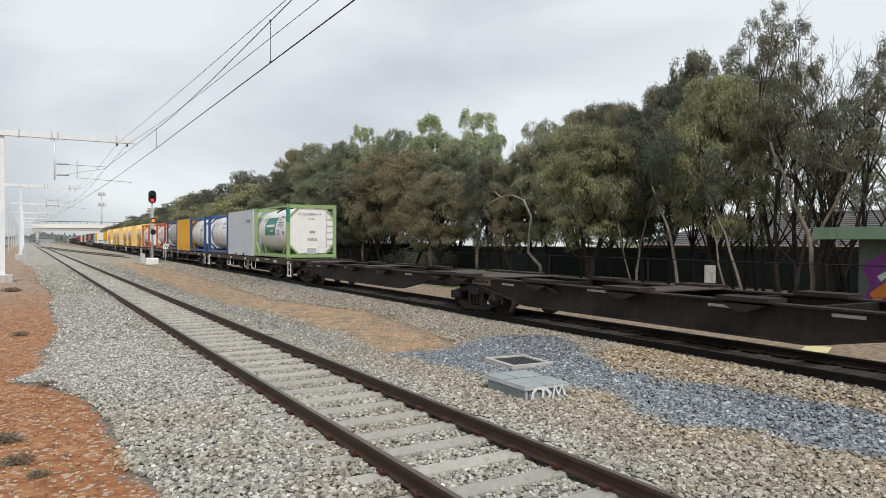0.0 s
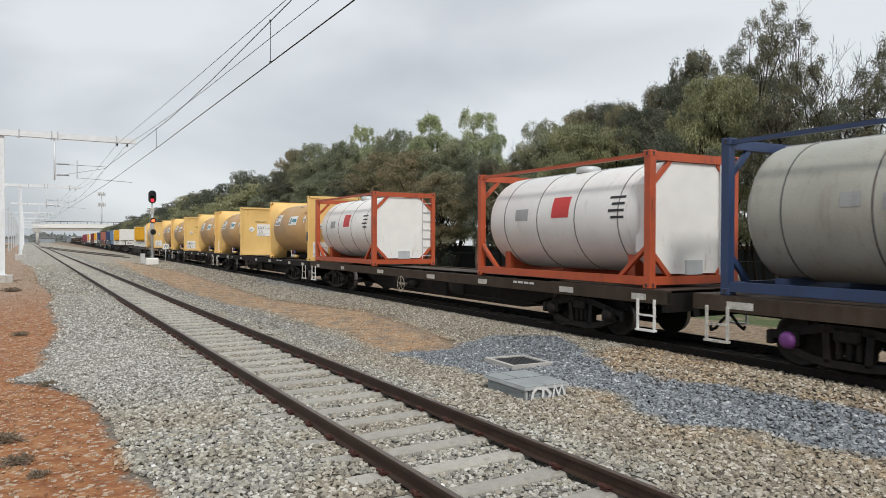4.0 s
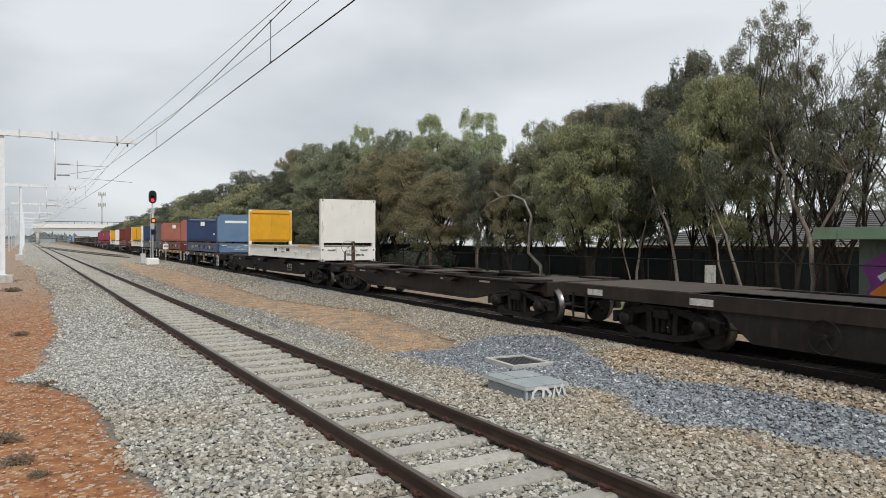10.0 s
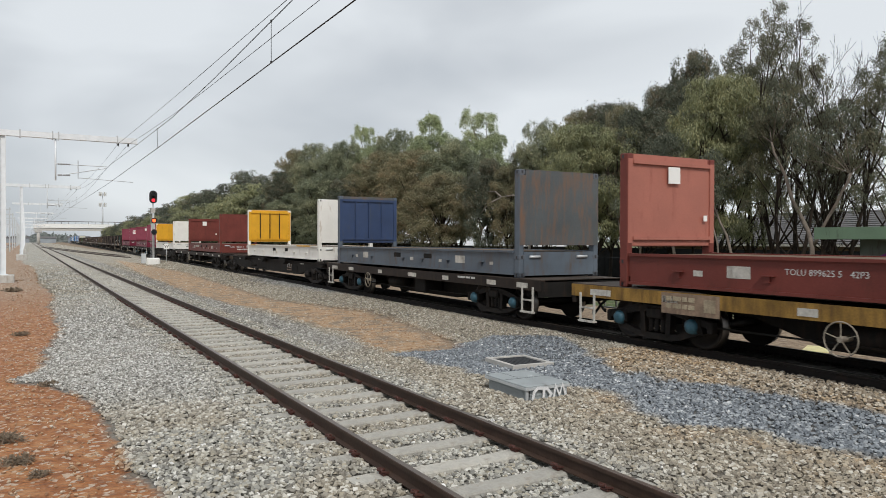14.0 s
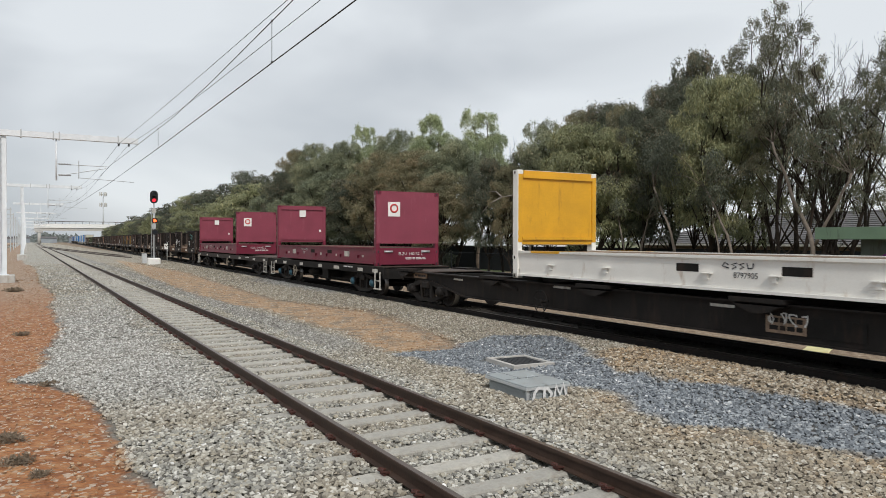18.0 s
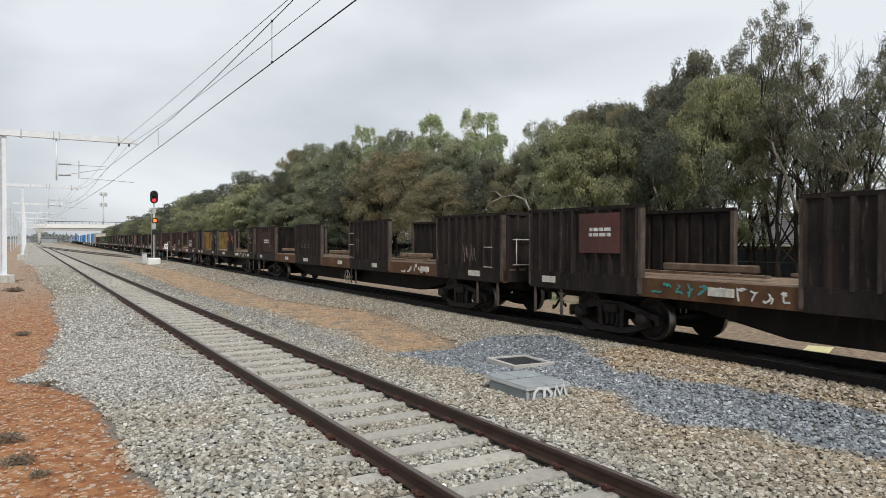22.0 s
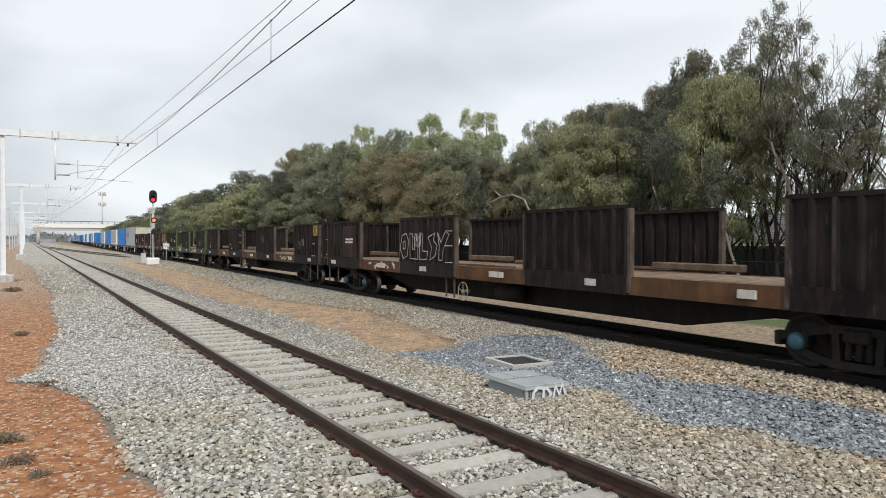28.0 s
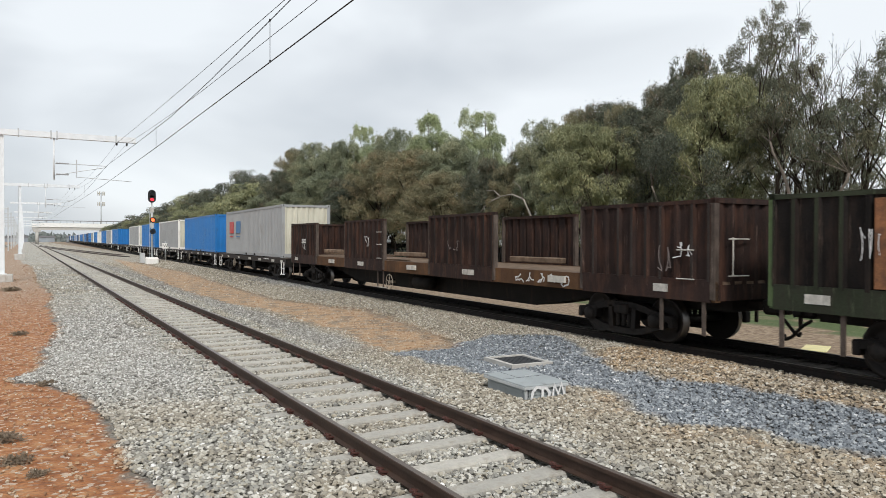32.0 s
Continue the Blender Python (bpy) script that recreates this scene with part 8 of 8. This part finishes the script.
def leaning_gum(x, runs, r, seed, label, leafy=True):
    """A pale leaning trunk, forked or plain, given as runs of (y, z); its thin crown hangs from the tops."""
    t = thing("gum_tree", label, "tree", "leaning gums behind the fence")
    rn, rg = random.Random(seed), np.random.default_rng(seed)
    bm, puffs = bm_new(), []
    for k, run in enumerate(runs):
        pts = []
        for (y0, z0), (y1, z1) in zip(run, run[1:]):
            for j in range(4):
                f = j / 4
                w = 0.05 if pts else 0.0
                pts.append((x + rn.uniform(-w, w), y0 + (y1 - y0) * f + rn.uniform(-w, w), z0 + (z1 - z0) * f))
        pts.append((x, run[-1][0], run[-1][1]))
        add_limb(bm, pts, r * (1.0 if k == 0 else 0.62), r * 0.42)
        top = Vector(pts[-1])
        for j in range(5):
            d = Vector((rn.uniform(-0.9, 0.9), rn.uniform(-1.0, 1.0), rn.uniform(0.3, 1.3)))
            add_limb(bm, [top, top + d * 0.6 + Vector((0, 0, 0.1)), top + d * 1.3], r * 0.22, 0.008, 5)
            puffs.append((tuple(top + d * 1.3), rn.uniform(0.35, 0.55), tuple(top)))
    part("trunk", bm, M_palebark, t)
    if leafy:
        part("crown", puff_leaves(rg, puffs, 3600, 0.12, 0.7, M_leaf_dark, 0.9), None, t)
    return t


leaning_gum(22.3, [[(13.9, -0.2), (13.95, 2.0), (14.9, 4.1), (15.5, 5.6)], [(13.95, 2.0), (13.3, 3.2), (12.75, 4.3)]], 0.09, 31, "forked gum with a thick pale trunk beside the shed")
leaning_gum(22.0, [[(16.1, -0.2), (17.1, 2.4), (18.1, 4.2)]], 0.065, 32, "pale gum trunk leaning over the fence")
leaning_gum(22.0, [[(17.0, -0.2), (17.7, 2.8)]], 0.055, 33, "short pale gum trunk behind the fence")
leaning_gum(22.2, [[(19.3, -0.2), (19.9, 2.5), (20.8, 4.4)]], 0.075, 34, "tall pale gum trunk leaning behind the fence")
leaning_gum(22.6, [[(22.1, -0.2), (21.8, 2.0), (21.5, 3.1)], [(22.2, -0.2), (23.2, 3.1)]], 0.065, 35, "gum with two pale stems behind the fence")


def dead_branch():
    t = thing("dead_branch", "pale bent dead branch rising beside the fence", "branch")
    x = 22.5
    stem = [(x, 28.3, -0.2), (x, 28.5, 0.9), (x, 29.5, 1.55), (x, 29.4, 2.6), (x, 29.25, 3.4), (x, 29.9, 4.3), (x, 30.9, 4.6), (x, 32.0, 4.55)]
    bm = add_limb(bm_new(), stem, 0.095, 0.03)
    add_limb(bm, [stem[-1], (x, 32.6, 4.9), (x, 33.4, 4.95)], 0.045, 0.012, 6)
    add_limb(bm, [stem[-1], (x, 33.2, 4.25), (x, 34.0, 3.75), (x, 34.9, 3.6)], 0.04, 0.012, 6)
    add_limb(bm, [stem[5], (x - 0.3, 29.8, 4.9), (x - 0.4, 30.3, 5.3)], 0.03, 0.01, 6)
    part("limb", bm, M_deadwood, t)


dead_branch()


def bush_mesh(seed, count):
    rg = np.random.default_rng(seed)
    c = rg.normal(size=(26, 3)) * np.array([0.55, 0.55, 0.25]) + np.array([0, 0, 0.55])
    return leaves(rg, c, np.full(26, 0.38), count, 0.17, 0.3, M_leaf_dark)


def undergrowth():
    rn = random.Random(9)
    m = bush_mesh(3, 1800)
    for i in range(22):
        y = rn.uniform(52, 120)
        s = rn.uniform(0.8, 1.9)
        b = part("shrub", m, None, at=pose(24.5 + 0.0257 * y + rn.uniform(0, 6), y, -0.16, 0, 0, rn.uniform(0, 360)) @ Matrix.Diagonal((s * 1.2, s * 1.2, s, 1)))
        tagged(b, "dark leafy shrub under the gum trees", "shrub", "shrubs under the trees")


undergrowth()


# ---------------------------------------------------------------- fences, houses, shed
def chain_fence():
    f = thing("chain_link_fence", "black chain-link fence with a top rail and thin posts", "fence")
    fx = lambda y: 19.6 + 0.0257 * y
    ys = [-2 + 3.0 * i for i in range(38)]
    for y in ys:
        part("post", add_bar(bm_new(), (fx(y), y, -0.3), (fx(y), y, 1.52), 0.028, 6), M_fence, f)
    for a, b in zip(ys, ys[1:]):
        part("top_rail", add_bar(bm_new(), (fx(a), a, 1.5), (fx(b), b, 1.5), 0.02, 6), M_fence, f)
    for z in (0.65, -0.05):
        part("strand", add_bar(bm_new(), (fx(ys[0]), ys[0], z), (fx(ys[-1]), ys[-1], z), 0.006, 4), M_fence, f)
    bm = bm_new()
    for k in range(-30, 620):
        y = -2 + 0.09 * k
        for s in (-1, 1):
            y1 = y + 1.5
            a = (y, -0.05) if s > 0 else (y, 1.45)
            b = (y1, 1.45) if s > 0 else (y1, -0.05)
            if a[0] < -2 or b[0] > 55:
                continue
            vs = [bm.verts.new((fx(u), u, z)) for u, z in (a, b)]
            vs2 = [bm.verts.new((fx(u), u + 0.004, z)) for u, z in (b, a)]
            bm.faces.new(vs + vs2)
    tagged(part("wire_mesh", bm, M_fence, f), kind="stuff")
    part("notice", box(fx(16.1) - 0.03, fx(16.1) - 0.024, 15.9, 16.35, 0.75, 1.35), M_plate, f)


chain_fence()


def dark_fence():
    f = thing("screen_fence", "tall dark screen fence behind the trees", "fence")
    for i in range(44):
        y = 2 + 2.6 * i
        x = 30.5 + 0.0257 * y
        part("panel", box(x - 0.02, x + 0.02, y, y + 2.56, -0.2, 1.75), M_fence, f)
        part("post", box(x - 0.04, x + 0.04, y + 2.56, y + 2.6, -0.2, 1.8), M_fence, f)


dark_fence()


def house(x, y, w, d, eave, ridge, roof, wall, label, tiles=False):
    h = thing("house", label, "house", "houses behind the trees", at=pose(x, y, -0.2))
    part("wall", box(0, w, 0, d, -0.2, eave), wall, h)
    bm = bm_new()
    o = 0.5
    b = [bm.verts.new(c) for c in ((-o, -o, eave), (w + o, -o, eave), (w + o, d + o, eave), (-o, d + o, eave))]
    r = [bm.verts.new(c) for c in ((w / 2, min(w / 2, d * 0.3), ridge), (w / 2, d - min(w / 2, d * 0.3), ridge))]
    for q in ((b[0], b[1], r[0]), (b[1], b[2], r[1], r[0]), (b[2], b[3], r[1]), (b[3], b[0], r[0], r[1]), b[::-1]):
        bm.faces.new(q)
    rf = part("roof", bm, roof, h)
    part("gutter", box(-o - 0.08, -o, -o, d + o, eave - 0.1, eave + 0.02), M_plate, h)
    if tiles:
        n = 16
        slope = math.atan2(ridge - eave, w / 2 + o)
        for k in range(n):
            u = k / n
            xx, zz = -o + (w / 2 + o) * u, eave + (ridge - eave) * u
            y0, y1 = -o + (min(w / 2, d * 0.3) + o) * u, d + o - (min(w / 2, d * 0.3) + o) * u
            part("tile_course", box(0, 0.34, y0, y1, 0.0, 0.05), roof, rf, at=pose(xx, 0, zz + 0.02, 0, -math.degrees(slope) + 4, 0))
    for k in range(2):
        wd = part("window", box(-0.03, -0.002, d * (0.2 + 0.45 * k), d * (0.2 + 0.45 * k) + 1.6, 0.9, eave - 0.35), M_window, h)
        part("window_frame", box(-0.05, -0.031, d * (0.2 + 0.45 * k) - 0.06, d * (0.2 + 0.45 * k), 0.85, eave - 0.3), M_plate, wd)
    return h


house(36, 12.5, 11, 22, 2.2, 4.15, M_rooftile, M_brickwall, "brown house with a grey tiled hip roof behind the trees", True)
house(34, 62, 9, 14, 2.1, 3.3, M_roofpale, M_brickwall, "house with a pale sheet roof behind the trees")
house(35, 47, 8, 10, 1.9, 2.9, M_roofpale, M_roofpale, "white outbuilding with a low pale roof")
house(36, 84, 10, 16, 2.2, 4.0, M_roofpale, M_brickwall, "house with a pale sheet roof behind the trees")
house(36, -8, 10, 15, 2.4, 4.6, M_rooftile, M_brickwall, "brown house with a grey tiled roof", True)


def shed():
    s = thing("park_shed", "grey-green shed with a flat green roof and sprayed wall", "shed", at=pose(21.3, 3.0, -0.15))
    part("wall", box(0.35, 4.0, 0.3, 9.08, -0.1, 2.45), M_shedwall, s)
    part("roof", box(-0.4, 4.6, -0.2, 9.96, 2.52, 2.66), M_shedroof, s)
    part("fascia", box(-0.46, -0.4, -0.2, 9.96, 2.38, 2.74), M_shedroof, s)
    part("fascia", box(-0.46, 4.6, 9.96, 10.02, 2.38, 2.74), M_shedroof, s)
    w = 0.352
    strokes("sprayed_shape", [[(8.73, 0.5), (8.48, 1.0), (8.73, 1.5), (7.88, 2.0), (6.78, 1.9)], [(8.58, 0.55), (7.98, 0.4), (6.78, 0.5)]], 0.42, M_graf_purple, s, w - 0.004, "purple sprayed outline")
    strokes("sprayed_shape", [[(8.58, 0.7), (8.18, 1.0)], [(8.13, 1.85), (7.58, 1.75), (6.98, 1.9)], [(7.88, 0.6), (7.18, 0.55)]], 0.34, M_graf_orange, s, w - 0.009, "orange sprayed flames")
    strokes("sprayed_shape", [[(8.43, 1.25), (8.13, 1.45), (8.23, 0.8), (7.83, 1.45), (7.63, 0.8), (7.28, 1.5)]], 0.2, M_graf_white, s, w - 0.014, "white sprayed letters")


shed()


def marker():
    m = part("ground_marker", box(0, 0.9, 0, 0.5, 0, 0.03, bevel=0.01), M_yellowsheet, at=pose(14.2, 8.55, -0.15, 0, 0, 25))
    tagged(m, "pale yellow slab lying on the dirt beside the track", "slab")


marker()


# ---------------------------------------------------------------- bridge, tower, distance
def bridge():
    b = thing("road_bridge", "pale concrete road bridge across the railway far off", "bridge", at=pose(0, 400, 0))
    part("deck", box(3.4, 120, 0.6, 12, 6.6, 8.0), M_bridgeshade, b)
    part("edge_beam", box(3.2, 120, -0.3, 0.6, 7.9, 9.9), M_white, b)
    part("soffit_lip", box(3.2, 120, 0.1, 0.6, 6.5, 7.9), M_concrete, b)
    part("parapet", box(3.2, 120, -0.1, 0.1, 10.95, 11.25), M_darkgrey, b)
    for i in range(39):
        part("rail_post", box(3.2 + 3 * i, 3.35 + 3 * i, -0.1, 0.0, 9.9, 10.95), M_darkgrey, b)
    for x in (5.3, 35.5):
        for y in (1.0, 5.5, 10):
            # rear piers take the darker concrete that stands for shade below the deck
            part("pier", add_bar(bm_new(), (x, y, -0.3), (x, y, 5.6), 0.75, 12), M_concrete if y < 2 else M_bridgeshade, b)
        part("crosshead", box(x - 1.6, x + 1.6, 0.2, 12, 5.6, 6.6), M_concrete, b)


bridge()


def tower():
    t = thing("mobile_tower", "slim grey mobile phone tower with antenna clusters", "tower", at=pose(43, 510, -0.2))
    part("pole", add_bar(bm_new(), (0, 0, 0), (0, 0, 33), 0.55, 10, 0.3), M_galv, t)
    for z in (25, 31.8):
        for k in range(6):
            a = k * math.tau / 6
            part("antenna", box(2.0 * math.cos(a) - 0.25, 2.0 * math.cos(a) + 0.25, 2.0 * math.sin(a) - 0.25, 2.0 * math.sin(a) + 0.25, z - 1.2, z + 1.3), M_plate, t)
        part("ring_frame", add_ring(bm_new(), (0, 0, z), 1.9, 0.12, "Y", 12, 4), M_galv, t, at=pose(0, 0, 0) @ Matrix.Translation((0, 0, z)) @ Matrix.Rotation(radians(90), 4, "X") @ Matrix.Translation((0, 0, -z)))


tower()


def distance():
    """Low far trees, sheds and second-line masts that close the view along the line."""
    m = bush_mesh(8, 2600)
    rn = random.Random(3)
    rg = np.random.default_rng(4)
    n = 9000
    x = rg.uniform(-260, 60, n)
    pos = np.stack([x, rg.uniform(620, 900, n), rg.uniform(0, 6.0, n) * (0.6 + 0.4 * np.sin(x * 0.09))], 1)
    d = rg.normal(size=(n, 2, 3)) * 1.3
    v = np.stack([pos, pos + d[:, 0], pos + d[:, 0] + d[:, 1], pos + d[:, 1]], 1)
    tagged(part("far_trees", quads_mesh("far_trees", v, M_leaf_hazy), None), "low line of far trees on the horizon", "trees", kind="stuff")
    for i in range(9):
        t = thing("line_post", "pale overhead line post beside the suburban track", "mast", "far line posts", at=pose(-2.75 + 0.02 * i, 128 + 34 * i, -0.25))
        part("column", box(-0.11, 0.11, -0.11, 0.11, 0, 8.6), M_galv, t)
        part("arm", box(-7.0, 0.2, -0.08, 0.08, 8.15, 8.35), M_galv, t)
        part("drop_tube", add_bar(bm_new(), (-3.4, 0, 8.1), (-3.4, 0, 6.2), 0.05, 6), M_mast, t)
    for i, (xx, yy, w, hh) in enumerate(((8, 560, 10, 3.2), (26, 570, 14, 3.6), (-14, 580, 16, 3.0), (-44, 570, 20, 4.2))):
        s = thing("far_shed", "pale distant shed beyond the bridge", "shed", "distant sheds", at=pose(xx, yy, -0.2))
        part("wall", box(0, w, 0, 8, 0, hh), M_farwall, s)
        part("roof", add_prism(bm_new(), [(-0.4, hh), (8.4, hh), (4, hh + 1.2)], -0.3, w + 0.3), M_rooftile, s)


distance()


def weeds():
    rg = np.random.default_rng(12)
    c = np.array([[0.0, 0, 0.03], [0.08, 0.03, 0.04], [-0.07, 0.05, 0.03], [0.02, -0.08, 0.03]])
    me = leaves(rg, c, np.full(4, 0.09), 420, 0.06, -0.2, M_dry, 0.5)
    for x, y, s in ((-0.2, 9.8, 0.9), (-0.08, 8.8, 0.8), (0.1, 8.2, 0.5), (0.32, 13.2, 0.7), (-0.1, 20.5, 0.9), (-0.5, 38, 1.8)):
        tagged(part("dry_weed", me, None, at=pose(x, y, ground_z(x, y), 0, 0, x * 900) @ Matrix.Diagonal((s * 1.4, s * 1.4, s, 1))), "low dry brown weed in the orange soil", "weed", "dry weeds")


weeds()


# ---------------------------------------------------------------- loose ballast
def crushed(rg, P, S, z, cube):
    """Vertices and faces of many crushed stones: rough blocks close by, eight-faced chips farther off."""
    if cube:
        base = np.array([[x, y, h] for h in (-1, 1) for y in (-1, 1) for x in (-1, 1)], float) * 0.78
        faces = np.array([[0, 2, 3, 1], [4, 5, 7, 6], [0, 1, 5, 4], [2, 6, 7, 3], [0, 4, 6, 2], [1, 3, 7, 5]])
    else:
        base = np.array([[1, 0, 0], [0, 1, 0], [-1, 0, 0], [0, -1, 0], [0, 0, 1], [0, 0, -1]], float) * 1.1
        faces = np.array([[0, 1, 4], [1, 2, 4], [2, 3, 4], [3, 0, 4], [1, 0, 5], [2, 1, 5], [3, 2, 5], [0, 3, 5]])
    kinds = []
    for k in range(28):
        v = base * rg.uniform(0.62, 1.05, 3) + rg.uniform(-0.3, 0.3, base.shape)
        q, _ = np.linalg.qr(rg.normal(size=(3, 3)))
        kinds.append(v @ q)
    kinds = np.array(kinds)
    n = len(S)
    v = kinds[rg.integers(0, len(kinds), n)] * S[:, None, None]
    a = rg.uniform(0, math.tau, n)
    ca, sa = np.cos(a)[:, None], np.sin(a)[:, None]
    v = np.stack([v[:, :, 0] * ca - v[:, :, 1] * sa, v[:, :, 0] * sa + v[:, :, 1] * ca, v[:, :, 2] * 0.72], 2)
    return v + np.stack([P[:, 0], P[:, 1], z], 1)[:, None, :], faces


def stones():
    rg = np.random.default_rng(7)
    bands = (("ballast_stones", True, ((60000, 2.0, 10.5, -0.3, 11.2, 0.018, 0.033),)),
             ("ballast_chips", False, ((74000, 10.3, 18, -0.4, 11.6, 0.017, 0.033), (56000, 18, 34, -0.6, 12.2, 0.023, 0.042), (38000, 34, 75, -0.6, 12.6, 0.035, 0.062))))
    for name, cube, rows in bands:
        P, S = [], []
        for n, y0, y1, x0, x1, lo, hi in rows:
            x, y = rg.uniform(x0, x1, n), rg.uniform(y0, y1, n)
            s = rg.uniform(lo, hi, n)
            wob = np.array([noise.noise(Vector((a * 1.6, b * 1.6, 3.0))) for a, b in zip(x, y)]) * 0.22
            keep = (0.507 * x + 0.862 * y > 5.2) & (x < 2.35 * y + 1.2) & (x > -0.12 * y)
            soil = x + wob < edge_at(SOIL_EDGE, y)
            strip = (x + wob > edge_at(SAND_NEAR, y)) & (x + wob < edge_at(SAND_FAR, y)) & (y > 12.8)
            s = np.where(soil | strip, s * rg.uniform(0.4, 0.85, n), s)
            keep &= ~(soil & (rg.random(n) > 0.08)) & ~(strip & (rg.random(n) > 0.10))
            keep &= ~((x > 6.2) & (x < 7.08) & (y > 8.16) & (y < 9.4)) & ~((x > 7.45) & (x < 8.48) & (y > 10.2) & (y < 11.35))
            ph = np.abs(((y - 0.62 + 6 * 0.712) / 0.712 + 0.5) % 1 - 0.5) * 0.712
            track = np.abs(x - NEAR_X) < 1.27
            keep &= ~(track & (ph < 0.125) & (rg.random(n) > 0.02)) & ~(np.abs(np.abs(x - NEAR_X) - 0.8) < 0.09)
            keep &= ~(np.abs(np.abs(x - (10.98 + 0.0257 * y)) - 0.7525) < 0.09)
            P.append(np.stack([x, y], 1)[keep])
            S.append(s[keep])
        P, S = np.concatenate(P), np.concatenate(S)
        z = np.array([ground_z(a, b) for a, b in P]) + S * 0.42 + rg.uniform(0, 0.02, len(S))
        v, faces = crushed(rg, P, S, z, cube)
        n, per, corners = len(S), v.shape[1], faces.shape[1]
        me = bpy.data.meshes.new(name)
        me.vertices.add(n * per)
        me.vertices.foreach_set("co", v.astype(np.float32).ravel())
        idx = (np.arange(n)[:, None, None] * per + faces[None]).astype(np.int32)
        me.loops.add(idx.size)
        me.loops.foreach_set("vertex_index", idx.ravel())
        me.polygons.add(n * len(faces))
        me.polygons.foreach_set("loop_start", np.arange(0, idx.size, corners, dtype=np.int32))
        me.update()
        me.shade_flat()
        me.materials.append(M_stone)
        tagged(part(name, me, None), "loose grey, tan and blue-grey crushed ballast beside the tracks" if cube else "finer-looking far ballast in grey, tan and blue-grey", "stones", kind="stuff")


stones()
# ---------------------------------------------------------------- what moves


def motions():
    for ob, q, length, z in RUNNING:
        walk(ob, [(t, on_track(q, length, z, t)) for t in TIMES])
    # every wheelset turns with the way run; those that sit alike share one set of keys
    kinds = {}
    for ob in scene.objects:
        if ob.name.split(".")[0] == "wheelset":
            kinds.setdefault(round(ob.location.y, 2), []).append(ob)
    for y, obs in kinds.items():
        rows, t, turned = [], 0.0, 0.0
        while t < 32.0:
            rows.append((t, Matrix.Translation((0, y, AXLE_Z)) @ Matrix.Rotation((run_y(0, 0) - run_y(0, t)) / WHEEL_R, 4, "X")))
            t = t + 1 / 30
        rows.append((32.0, Matrix.Translation((0, y, AXLE_Z)) @ Matrix.Rotation((run_y(0, 0) - run_y(0, 32.0)) / WHEEL_R, 4, "X")))
        walk(obs[0], rows)
        act, slot = obs[0].animation_data.action, obs[0].animation_data.action_slot
        for o in obs[1:]:
            o.rotation_mode = "QUATERNION"
            o.animation_data_create()
            o.animation_data.action = act
            o.animation_data.action_slot = slot


motions()
